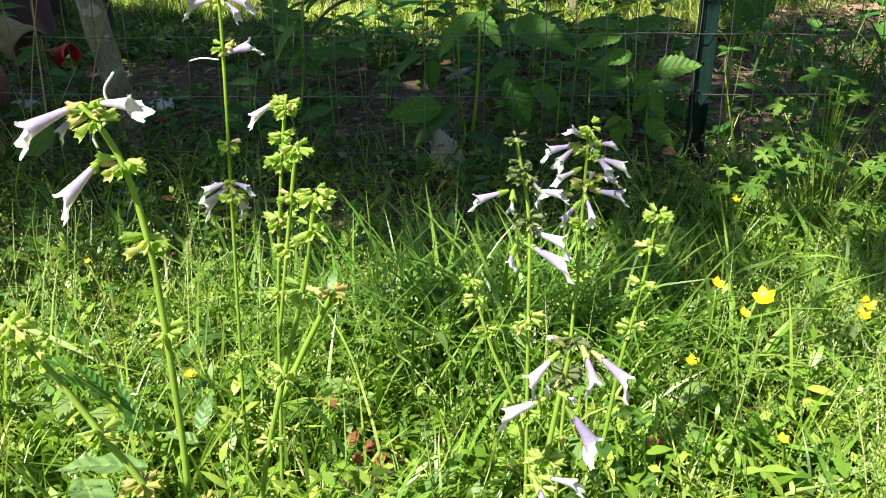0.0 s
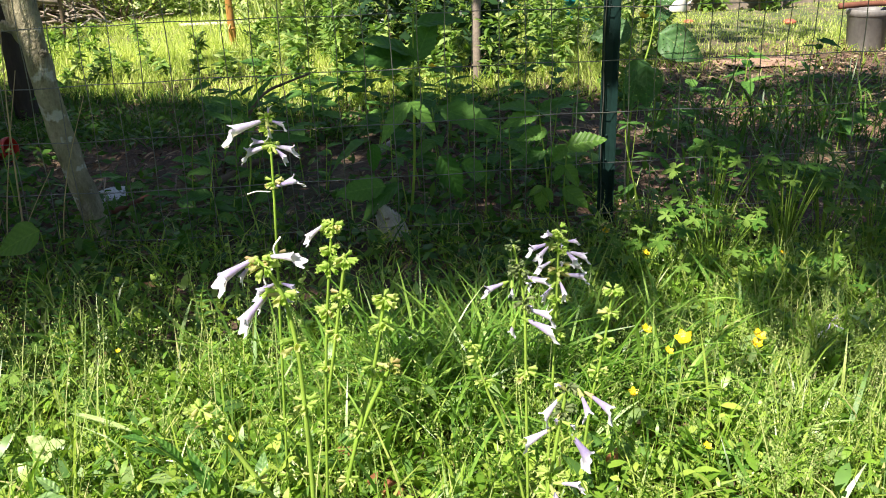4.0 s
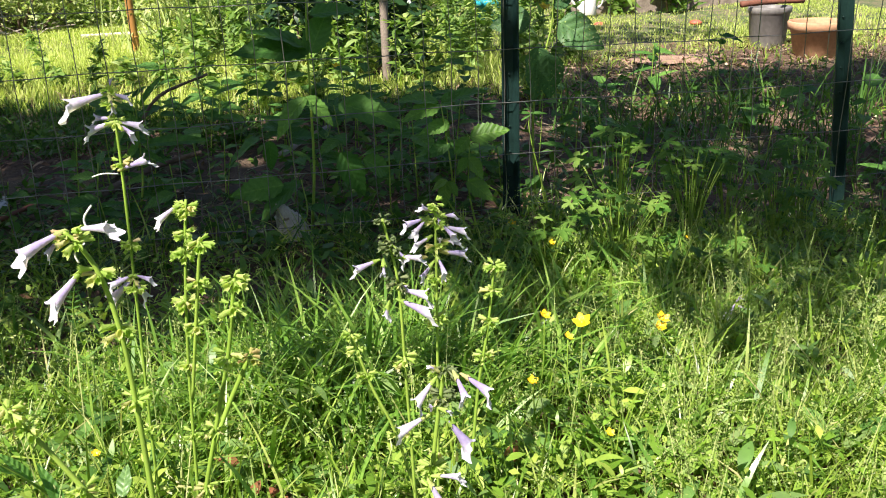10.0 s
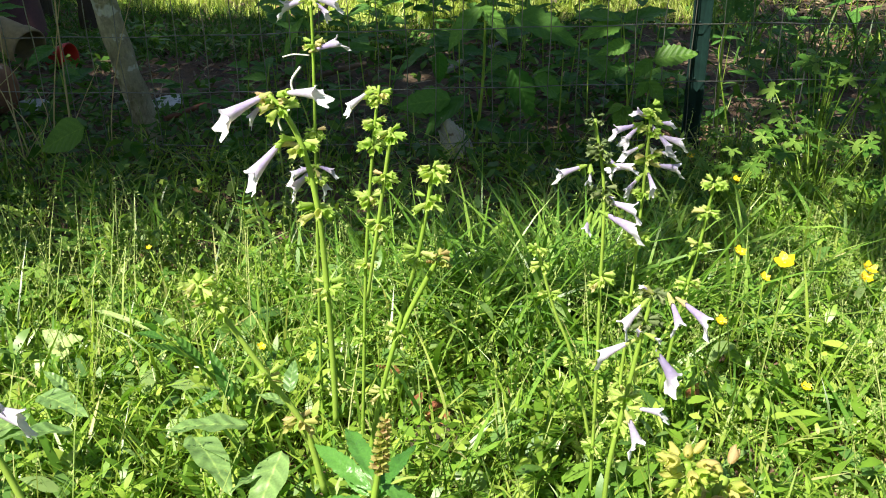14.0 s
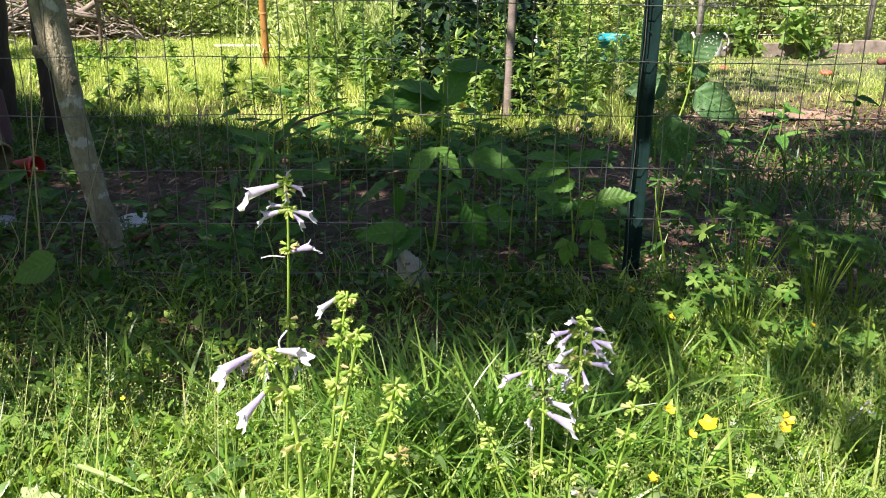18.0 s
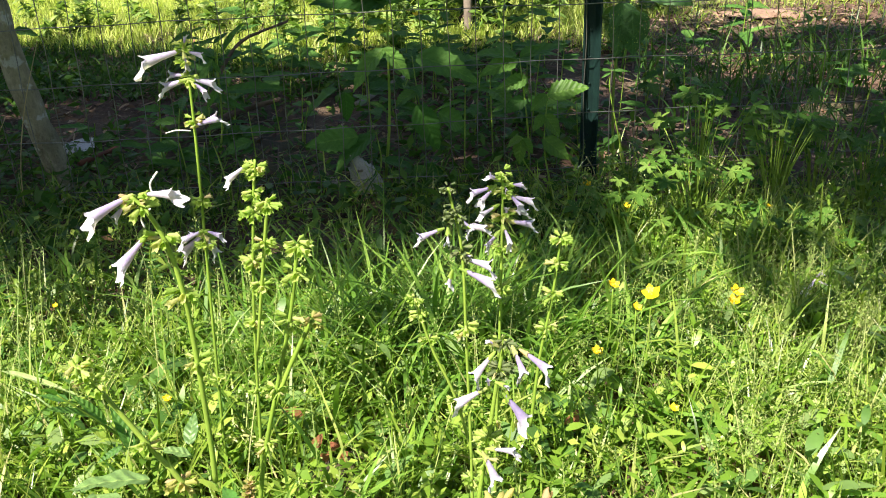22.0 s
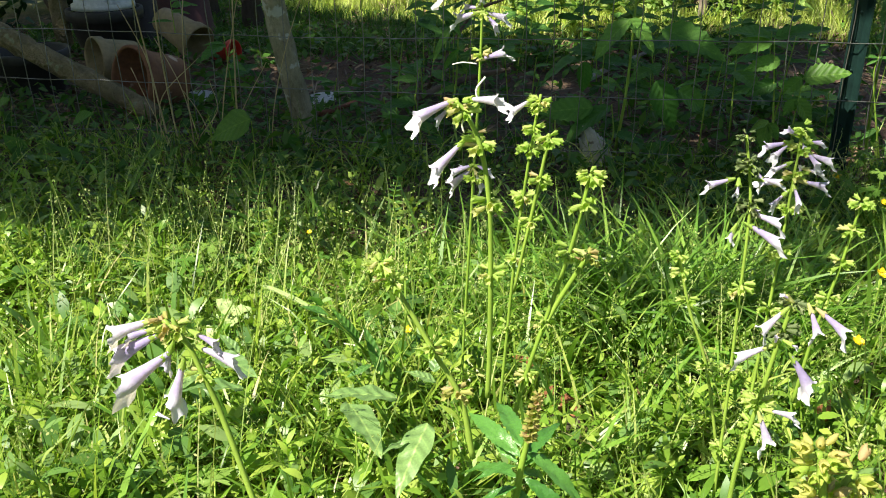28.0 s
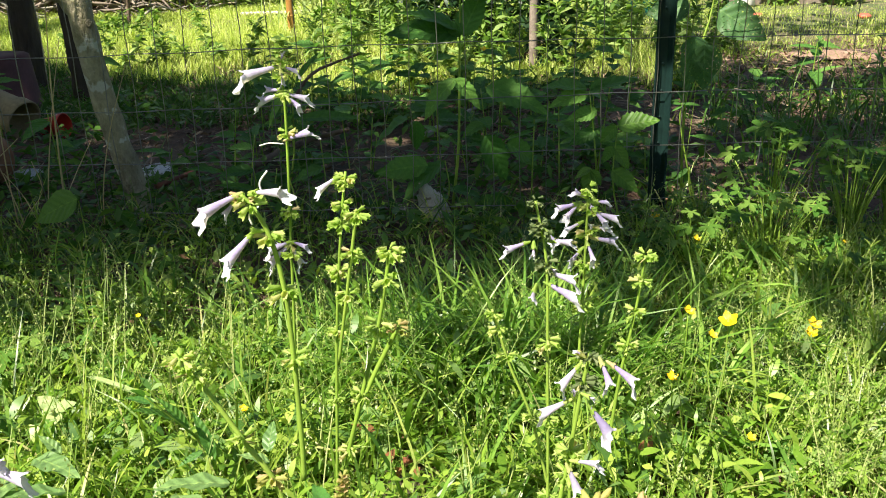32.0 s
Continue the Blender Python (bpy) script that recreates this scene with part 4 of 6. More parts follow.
def calyx_mesh(seed):
    """A thin ribbed bell of length 1 along +y, flattened, its rim cut into fine pointed teeth that turn outwards."""
    rr = random.Random(seed)
    verts, faces = [], []
    s = 15
    for y, r, tooth in ((0.0, 0.07, 0), (0.12, 0.17, 0), (0.36, 0.24, 0), (0.58, 0.29, 0), (0.72, 0.34, 1), (0.88, 0.41, 2), (1.0, 0.48, 3)):
        for k in range(s):
            w = 2 * math.pi * k / s
            rad, yy = r * (1.08 if k % 3 == 0 else 0.95), y
            if tooth:
                point = 1.0 if k % 3 == 0 else 0.35
                yy = 0.64 + (y - 0.64) * (0.40 + (0.6 + 0.3 * rr.random()) * point)
                rad = 0.29 + (r - 0.29) * (0.35 + 0.8 * point)
            rad += rr.uniform(-0.03, 0.03)
            verts.append((math.cos(w) * rad, yy - 0.10 * tooth / 3 * math.sin(w), math.sin(w) * rad * 0.7))
    for i in range(6):
        for k in range(s):
            k2 = (k + 1) % s
            faces.append((i * s + k, i * s + k2, (i + 1) * s + k2, (i + 1) * s + k))
    return mesh_from("calyx", verts, faces)


def plump_mesh(seed):
    """A swollen ripe bell of length 1 along +y with two parted lips."""
    rr = random.Random(seed)
    verts, faces = [], []
    s = 14
    rings = ((0.0, 0.08), (0.1, 0.22), (0.3, 0.33), (0.55, 0.38), (0.72, 0.40), (0.88, 0.41), (1.0, 0.38), (1.06, 0.30))
    for i, (y, r) in enumerate(rings):
        open_ = max(0, i - 3) / 4
        for k in range(s):
            w = 2 * math.pi * k / s
            point = abs(math.sin(w)) ** 2.2
            rad = r * (1.06 if k % 2 else 0.94) + rr.uniform(-0.02, 0.02)
            yy = y - open_ * (0.42 - 0.55 * point) * (0.6 + 0.4 * y)
            verts.append((math.cos(w) * rad * (1 - 0.15 * open_), yy, math.sin(w) * rad * (0.85 + 0.35 * open_ * (1 - open_))))
    for i in range(len(rings) - 1):
        for k in range(s):
            k2 = (k + 1) % s
            faces.append((i * s + k, i * s + k2, (i + 1) * s + k2, (i + 1) * s + k))
    return mesh_from("calyx", verts, faces)


FLOWERS, CALYCES = [flower_mesh(k) for k in range(9)], {}
for me in FLOWERS:
    me.materials.append(M_PETAL)
for tone, mat in (("green", M_CALYX), ("brown", M_CALYX_RED), ("dusk", M_CALYX_DARK), ("pink", M_PLUMP_RED), ("lime", M_PLUMP)):
    CALYCES[tone] = [(plump_mesh if tone in ("pink", "lime") else calyx_mesh)(20 + k) for k in range(3)]
    for me in CALYCES[tone]:
        me.materials.append(mat)
BRACT = leaf_mesh("bract", 0.42, 0, 0.2, 0.3, 5)
BRACT.materials.append(M_CALYX)


def sage(label, stem, whorls, flowers, radius=(0.0022, 0.0015), extra=(), shift=0.0, sway=1.0):
    """stem: places from the foot to the tip. whorls: (share of the stem, calyces, length, tone). flowers: (foot, mouth) pairs."""
    slide = Vector((shift, 0, 0))
    stem = [Vector(v) + slide for v in stem]
    flowers = [(Vector(b) + slide, Vector(m) + slide) for b, m in flowers]
    base = Vector(stem[0])
    plant = thing("sage_plant", label, "wildflower", base, "lyre-leaved sage")
    pts = smooth_path([Vector(v) - base for v in stem], 30)
    part("stem", mesh_from("stem", *tube(pts, [0.70 * (radius[0] + (radius[1] - radius[0]) * i / 30) for i in range(31)], 7)), M_STEM, plant)
    for branch in extra:
        bp = smooth_path([Vector(v) - base for v in branch], 14)
        part("side_stem", mesh_from("side_stem", *tube(bp, [radius[1] * 0.95] * 15, 6)), M_STEM, plant)
    for u, count, size, tone, *which in whorls:
        count += 4
        line = smooth_path([Vector(v) for v in extra[which[0]]], 30) if which else [v + base for v in pts]
        c = line[min(30, int(round(u * 30)))]
        turn = R.uniform(0, 6.28)
        for k in range(count):
            w = turn + 2 * math.pi * k / count + R.uniform(-0.3, 0.3)
            rise = R.uniform(-0.5, 0.9) if tone in ("pink", "lime") else R.uniform(-0.5, 0.3)
            d = Vector((math.cos(w), math.sin(w), rise)).normalized()
            b = c + d * (0.005 if tone in ("pink", "lime") else 0.0022) + Vector((0, 0, R.uniform(-0.003, 0.003)))
            put("calyx", R.choice(CALYCES[tone]), plant, aim(b, b + d * size * R.uniform(0.7, 1.0), (0, 0, 1), R.uniform(-0.6, 0.6), R.uniform(0.55, 0.85) if tone in ("pink", "lime") else R.uniform(0.48, 0.72)))
        for k in range(4):
            w = turn + 0.5 * math.pi * k + 0.6
            d = Vector((math.cos(w), math.sin(w), -0.45 + 0.2 * (k % 2)))
            put("bract", BRACT, plant, aim(c - Vector((0, 0, 0.002)), c + d * size * (1.05 if k % 2 else 0.85)))
    for b, m in flowers:
        b, m = Vector(b), Vector(m)
        d = (m - b)
        m = m + Vector((0, sway * R.uniform(-0.45, 0.25) * d.length, 0))
        d = (m - b).normalized()
        put("calyx", R.choice(CALYCES["green"]), plant, aim(b - d * 0.003, b + d * 0.0045, (0, 0, 1), 0.0, 0.8))
        put("flower", R.choice(FLOWERS), plant, aim(b, m, (0, 0, 1), R.uniform(-0.5, 0.5), R.uniform(0.95, 1.2)))
    return plant


def style(plant, a, b, c):
    """A bare curved thread left when a flower has dropped."""
    base = plant.location
    part("style", mesh_from("style", *tube(smooth_path([Vector(v) - base for v in (a, b, c)], 10), 0.0006, 5)), M_WHITE, plant, "thin white curved style")


SAGE = "lavender-flowered sage with a slender green stem in grass"
tall = sage("tallest sage stem with pale lavender trumpet flowers at its tip",
     [(-0.546, -0.860, -0.001), (-0.544, -0.860, 0.060), (-0.535, -0.860, 0.228), (-0.529, -0.860, 0.339), (-0.527, -0.860, 0.396), (-0.528, -0.860, 0.424)],
     [(0.99, 3, .006, "green"), (0.9, 4, .0075, "green"), (0.8, 3, .0075, "green"), (0.655, 4, .008, "green"), (0.51, 8, .008, "green"), (0.44, 7, .009, "green"), (0.28, 4, .008, "green"), (0.16, 4, .008, "green")],
     [((-0.530, -0.860, 0.419), (-0.569, -0.860, 0.412)), ((-0.527, -0.860, 0.422), (-0.525, -0.860, 0.433)), ((-0.527, -0.860, 0.419), (-0.509, -0.860, 0.413)), ((-0.528, -0.860, 0.417), (-0.525, -0.860, 0.398)), ((-0.527, -0.860, 0.396), (-0.557, -0.860, 0.388)), ((-0.528, -0.860, 0.399), (-0.548, -0.860, 0.400)), ((-0.526, -0.860, 0.396), (-0.500, -0.860, 0.390)), ((-0.526, -0.860, 0.395), (-0.510, -0.860, 0.382)), ((-0.529, -0.860, 0.356), (-0.500, -0.860, 0.366)), ((-0.534, -0.860, 0.262), (-0.559, -0.860, 0.254)), ((-0.534, -0.860, 0.259), (-0.563, -0.860, 0.235)), ((-0.533, -0.860, 0.262), (-0.513, -0.860, 0.257)), ((-0.533, -0.860, 0.257), (-0.522, -0.860, 0.231)), ((-0.535, -0.860, 0.258), (-0.551, -0.860, 0.261))], shift=-0.004)
bent = sage("leaning sage stem with large drooping pale flowers",
     [(-0.493, -1.120, 0.192), (-0.492, -1.120, 0.223), (-0.492, -1.120, 0.294), (-0.494, -1.120, 0.334), (-0.499, -1.120, 0.362), (-0.507, -1.120, 0.380), (-0.513, -1.120, 0.387)],
     [(0.99, 0, .006, "brown"), (0.93, 1, .007, "green"), (0.85, 2, .009, "green"), (0.68, 5, .009, "green"), (0.47, 6, .009, "green"), (0.3, 4, .008, "green")],
     [((-0.514, -1.120, 0.387), (-0.542, -1.120, 0.377)), ((-0.515, -1.120, 0.384), (-0.527, -1.120, 0.373)), ((-0.506, -1.120, 0.388), (-0.481, -1.120, 0.391)), ((-0.509, -1.120, 0.363), (-0.529, -1.120, 0.343))], (0.0026, 0.0018))
sage(SAGE, [(-0.508, -0.913, 0.000), (-0.503, -0.913, 0.072), (-0.494, -0.913, 0.200), (-0.484, -0.913, 0.293), (-0.477, -0.913, 0.341)],
     [(0.98, 5, .008, "green"), (0.92, 6, .008, "green"), (0.83, 7, .009, "green"), (0.78, 9, .010, "green"), (0.62, 8, .010, "green"), (0.5, 6, .009, "green"), (0.36, 5, .008, "green"), (1.0, 7, .010, "green", 0), (0.75, 7, .010, "green", 0), (0.45, 5, .009, "green", 0)],
     [((-0.484, -0.913, 0.337), (-0.505, -0.913, 0.323))], (0.0024, 0.0016), ([(-0.494, -0.920, 0.168), (-0.480, -0.930, 0.245), (-0.468, -0.935, 0.312)],))
sage("green sage stem gone to seed with whorls of calyces", [(-0.486, -1.040, 0.097), (-0.476, -1.040, 0.150), (-0.461, -1.040, 0.207), (-0.445, -1.040, 0.267), (-0.435, -1.040, 0.320)],
     [(1.0, 8, .010, "green"), (0.9, 6, .009, "green"), (0.73, 8, .009, "green"), (0.5, 5, .008, "green"), (0.3, 4, .008, "green"), (1.0, 5, .008, "brown", 0)], [], (0.0027, 0.0019),
     ([(-0.467, -1.030, 0.184), (-0.453, -1.020, 0.213), (-0.433, -1.020, 0.252)],))
sage("bent sage stem with green seed whorls leaning over grass", [(-0.501, -1.130, 0.150), (-0.509, -1.130, 0.196), (-0.525, -1.130, 0.227), (-0.542, -1.130, 0.260), (-0.558, -1.130, 0.288)],
     [(1.0, 7, .009, "green"), (0.9, 5, .009, "green"), (0.52, 7, .009, "green"), (0.3, 6, .009, "brown")], [], (0.003, 0.002))
sage("sage stem with several lavender flowers among grass", [(-0.284, -0.940, 0.011), (-0.283, -0.940, 0.080), (-0.279, -0.940, 0.193), (-0.277, -0.940, 0.271), (-0.276, -0.940, 0.328)],
     [(0.99, 5, .007, "green"), (0.95, 7, .008, "green"), (0.83, 5, .008, "green"), (0.72, 7, .009, "green"), (0.6, 7, .009, "green"), (0.45, 6, .009, "green"), (0.3, 5, .008, "green")],
     [((-0.284, -0.940, 0.317), (-0.307, -0.940, 0.313)), ((-0.283, -0.940, 0.317), (-0.297, -0.940, 0.304)), ((-0.276, -0.940, 0.320), (-0.272, -0.940, 0.312)), ((-0.272, -0.940, 0.318), (-0.256, -0.940, 0.317)), ((-0.270, -0.940, 0.309), (-0.246, -0.940, 0.303)), ((-0.286, -0.940, 0.284), (-0.305, -0.940, 0.288)), ((-0.271, -0.940, 0.287), (-0.244, -0.940, 0.281)), ((-0.273, -0.940, 0.290), (-0.273, -0.940, 0.302)), ((-0.280, -0.940, 0.278), (-0.293, -0.940, 0.263)), ((-0.278, -0.940, 0.322), (-0.290, -0.945, 0.331)), ((-0.272, -0.940, 0.312), (-0.260, -0.945, 0.299)), ((-0.281, -0.940, 0.301), (-0.298, -0.945, 0.295)), ((-0.270, -0.940, 0.297), (-0.252, -0.945, 0.293)), ((-0.276, -0.940, 0.284), (-0.268, -0.945, 0.266))], shift=-0.007)
sage("sage stem with bluish lavender flowers in broken shade", [(-0.317, -0.980, -0.072), (-0.316, -0.980, -0.015), (-0.316, -0.980, 0.087), (-0.318, -0.980, 0.200), (-0.320, -0.980, 0.282), (-0.329, -0.980, 0.333)],
     [(1.0, 4, .006, "dusk"), (0.95, 4, .006, "dusk"), (0.89, 7, .008, "dusk"), (0.79, 7, .008, "dusk"), (0.62, 6, .009, "green"), (0.5, 5, .008, "green"), (0.36, 6, .009, "green"), (0.2, 5, .008, "green")],
     [((-0.335, -0.980, 0.300), (-0.358, -0.980, 0.296)), ((-0.330, -0.980, 0.299), (-0.330, -0.980, 0.287)), ((-0.323, -0.980, 0.311), (-0.309, -0.980, 0.294)), ((-0.318, -0.980, 0.301), (-0.296, -0.980, 0.299)), ((-0.319, -0.980, 0.275), (-0.291, -0.980, 0.269)), ((-0.320, -0.980, 0.266), (-0.289, -0.980, 0.250)), ((-0.328, -0.980, 0.264), (-0.332, -0.980, 0.248)), ((-0.320, -0.980, 0.279), (-0.311, -0.980, 0.277))])
sage("short sage stem with widely flared lavender flowers", [(-0.319, -1.050, 0.025), (-0.317, -1.050, 0.102), (-0.310, -1.050, 0.153), (-0.303, -1.050, 0.205), (-0.297, -1.050, 0.241)],
     [(1.0, 7, .008, "dusk"), (0.83, 7, .009, "dusk"), (0.55, 8, .010, "green"), (0.42, 6, .009, "green")],
     [((-0.307, -1.080, 0.256), (-0.313, -1.080, 0.261)), ((-0.309, -1.080, 0.249), (-0.327, -1.080, 0.229)), ((-0.295, -1.080, 0.252), (-0.286, -1.080, 0.231)), ((-0.289, -1.080, 0.250), (-0.266, -1.080, 0.234)), ((-0.315, -1.080, 0.222), (-0.340, -1.080, 0.206)), ((-0.301, -1.080, 0.216), (-0.280, -1.080, 0.187)), ((-0.312, -1.080, 0.223), (-0.312, -1.080, 0.234)), ((-0.305, -1.080, 0.226), (-0.297, -1.080, 0.223)), ((-0.313, -1.090, 0.180), (-0.290, -1.090, 0.179)), ((-0.317, -1.090, 0.176), (-0.305, -1.090, 0.149))], (0.0029, 0.002))
sage("sage stem with seed whorls beside flowering stems", [(-0.296, -0.900, -0.046), (-0.303, -0.900, 0.006), (-0.322, -0.900, 0.096), (-0.342, -0.900, 0.151), (-0.356, -0.900, 0.203)],
     [(1.0, 6, .008, "green"), (0.93, 6, .008, "green"), (0.8, 5, .009, "green"), (0.5, 5, .009, "green")], [], (0.0024, 0.0018))
sage("sage stem with green seed whorls in shade", [(-0.264, -0.970, 0.111), (-0.257, -0.970, 0.178), (-0.248, -0.970, 0.231), (-0.242, -0.970, 0.283)],
     [(1.0, 5, .008, "green"), (0.85, 5, .008, "green"), (0.7, 6, .008, "green"), (0.5, 5, .008, "green")], [], (0.0022, 0.0014))
sage("stout sage seed head with pink-tinged green calyces", [(-0.308, -1.250, 0.138), (-0.315, -1.250, 0.192), (-0.320, -1.250, 0.230), (-0.328, -1.250, 0.265)],
     [(1.0, 4, .008, "pink"), (0.96, 4, .0085, "lime"), (0.90, 3, .0085, "lime"), (0.78, 4, .008, "pink"), (0.72, 3, .0085, "lime"), (0.56, 4, .0085, "lime"), (1.0, 4, .0085, "pink", 0), (0.86, 3, .0085, "lime", 0), (0.55, 2, .0085, "lime", 0)], [], (0.0033, 0.0026),
     ([(-0.318, -1.250, 0.215), (-0.313, -1.240, 0.231), (-0.304, -1.230, 0.241)],))
sage("stout leaning sage stem topped with lavender flowers", [(-0.570, -1.230, -0.009), (-0.596, -1.228, 0.100), (-0.612, -1.222, 0.162), (-0.631, -1.215, 0.229), (-0.638, -1.215, 0.252), (-0.645, -1.215, 0.273), (-0.657, -1.215, 0.287)],
     [(1.0, 0, .007, "brown"), (0.975, 1, .008, "brown"), (0.93, 3, .009, "green"), (0.70, 2, .008, "green")],
     [((-0.664, -1.215, 0.286), (-0.696, -1.215, 0.274)), ((-0.663, -1.215, 0.281), (-0.685, -1.215, 0.274)), ((-0.662, -1.215, 0.277), (-0.701, -1.215, 0.256)), ((-0.657, -1.215, 0.266), (-0.695, -1.215, 0.238)), ((-0.654, -1.215, 0.272), (-0.664, -1.215, 0.252)), ((-0.649, -1.215, 0.262), (-0.661, -1.215, 0.228)), ((-0.651, -1.215, 0.286), (-0.648, -1.215, 0.275)), ((-0.641, -1.215, 0.281), (-0.623, -1.215, 0.274)), ((-0.640, -1.215, 0.272), (-0.611, -1.215, 0.262))], (0.003, 0.002), sway=0.35)
style(tall, (-0.535, -0.862, 0.353), (-0.547, -0.862, 0.354), (-0.556, -0.862, 0.352))
style(bent, (-0.500, -1.121, 0.387), (-0.501, -1.121, 0.394), (-0.496, -1.121, 0.401))
style(bent, (-0.508, -1.121, 0.369), (-0.509, -1.121, 0.375), (-0.503, -1.121, 0.380))
for a, b in (((-0.789, -1.004, 0.062), (-0.806, -1.001, 0.066)), ((-0.786, -1.004, 0.062), (-0.787, -0.991, 0.072))):
    fl = part("fallen_flower", FLOWERS[1], None)
    fl.matrix_basis = aim(a, b)
    tagged(fl, "fallen lavender sage flower in the grass", "flower")
sage("low sage flower by itself in the far grass", [(0.20, -0.545, -0.07), (0.20, -0.545, -0.03), (0.2, -0.55, 0.03)],
     [(1.0, 5, .007, "green"), (0.6, 4, .007, "green")], [((0.2, -0.55, 0.02), (0.178, -0.56, 0.01)), ((0.2, -0.55, 0.02), (0.22, -0.56, 0.008)), ((0.2, -0.55, 0.022), (0.203, -0.56, 0.038))])


# ---- broad-leaved plants along the fence ----
BROAD = [leaf_mesh("leaf", 0.52, 1, 0.22, 0.22, 16, 0.75, 0.03, k) for k in range(3)]
LANCE = [leaf_mesh("leaf", 0.26, 0, 0.16, 0.25, 10, 0.85, 0.03, k) for k in range(3)]
BRAMBLE = [leaf_mesh("leaf", 0.62, 1, 0.15, 0.25, 18, 0.8, 0.03, k) for k in range(3)]
ROUND = [leaf_mesh("leaf", 0.72, 0, 0.18, 0.1, 12, 0.7, 0.02, k) for k in range(2)]
DOCK = [leaf_mesh("leaf", 0.40, 0, 0.22, 0.16, 22, 0.72, 0.055, k) for k in range(3)]
TOOTHED = [leaf_mesh("leaf", 0.22, 1, 0.30, 0.3, 20, 0.9, 0.07, k) for k in range(3)]
HOLEY = [leaf_mesh("leaf", 0.74, 0, 0.12, 0.15, 14, 0.7, 0.04, k) for k in range(2)]
PALE = [leaf_mesh("leaf", 0.70, 1, 0.2, 0.2, 14, 0.75, 0.08, k) for k in range(2)]


def dressed(meshes, mat):
    for me in meshes:
        me.materials.append(mat)


for pair in ((BROAD, M_BROAD), (LANCE, M_BROAD), (BRAMBLE, M_VINE), (ROUND, M_VINE), (DOCK, M_DOCK), (TOOTHED, M_GLOSS), (HOLEY, M_HOLEY), (PALE, M_PALE)):
    dressed(*pair)


def leafy_plant(name, label, category, stems, leaves, meshes, stem_r=0.003, stem_mat=None, up=(0, -0.55, 0.8)):
    """stems: rows of places; leaves: (foot, tip) pairs."""
    base = Vector(stems[0][0])
    plant = thing(name, label, category, base)
    for row in stems:
        pts = smooth_path([Vector(v) - base for v in row], 14)
        part("stem", mesh_from("stem", *tube(pts, [stem_r * (1 - 0.045 * i) for i in range(15)], 6)), stem_mat or M_STEM, plant)
    for k, (b, t) in enumerate(leaves):
        b, t = Vector(b), Vector(t)
        t = t + Vector((0, R.uniform(-0.5, 0.3) * (t - b).length, 0))
        put("leaf", meshes[k % len(meshes)], plant, aim(b, t, up, R.uniform(-0.4, 0.4)))
    return plant


leafy_plant("broad_leaved_plant", "tall weed with large toothed green leaves behind the wire", "plant",
            [[(-0.385, 0.10, -0.04), (-0.369, 0.100, 0.096), (-0.364, 0.100, 0.237), (-0.360, 0.100, 0.370), (-0.353, 0.100, 0.455)]],
            [((-0.373, 0.060, 0.245), (-0.447, 0.060, 0.184)), ((-0.375, 0.060, 0.246), (-0.317, 0.060, 0.197)), ((-0.364, 0.090, 0.332), (-0.460, 0.090, 0.394)), ((-0.364, 0.090, 0.324), (-0.498, 0.090, 0.358)), ((-0.359, 0.090, 0.322), (-0.405, 0.090, 0.363)), ((-0.357, 0.090, 0.322), (-0.311, 0.090, 0.419)), ((-0.352, 0.100, 0.391), (-0.249, 0.100, 0.411)), ((-0.467, 0.080, 0.167), (-0.565, 0.080, 0.107)), ((-0.451, 0.080, 0.162), (-0.449, 0.080, 0.095)), ((-0.311, 0.100, 0.222), (-0.190, 0.100, 0.194)), ((-0.314, 0.100, 0.125), (-0.265, 0.100, 0.025)), ((-0.271, 0.100, 0.107), (-0.187, 0.100, 0.053))], BROAD, 0.0035)
leafy_plant("broad_leaved_plant", "shaded low weed with broad dark green leaves", "plant",
            [[(-0.43, 0.05, -0.04), (-0.391, 0.050, 0.017), (-0.396, 0.050, 0.088)], [(-0.43, 0.05, -0.04), (-0.317, 0.050, -0.034), (-0.306, 0.050, 0.014)]],
            [((-0.398, 0.050, 0.084), (-0.499, 0.050, 0.029)), ((-0.430, 0.050, 0.080), (-0.542, 0.050, 0.073)), ((-0.391, 0.050, 0.017), (-0.478, 0.050, -0.018)), ((-0.394, -0.030, -0.037), (-0.350, -0.030, -0.099)), ((-0.333, -0.030, -0.033), (-0.280, -0.030, -0.086)), ((-0.383, 0.050, 0.028), (-0.317, 0.050, 0.015)), ((-0.306, 0.050, 0.014), (-0.248, 0.050, -0.024)), ((-0.303, 0.050, 0.014), (-0.346, 0.050, -0.021))], BROAD, 0.0028)
leafy_plant("upright_weed", "light green weed with pointed leaves behind the wire", "plant",
            [[(-0.09, 0.08, -0.04), (-0.095, 0.080, 0.072), (-0.112, 0.080, 0.211)]],
            [((-0.118, 0.080, 0.215), (-0.207, 0.080, 0.235)), ((-0.111, 0.080, 0.215), (-0.072, 0.080, 0.238)), ((-0.116, 0.080, 0.209), (-0.196, 0.080, 0.197)), ((-0.096, 0.080, 0.172), (-0.161, 0.080, 0.161)), ((-0.097, 0.080, 0.132), (-0.154, 0.080, 0.109)), ((-0.095, 0.080, 0.132), (-0.050, 0.080, 0.107)), ((-0.112, 0.080, 0.211), (-0.023, 0.080, 0.252))], BROAD, 0.0028)
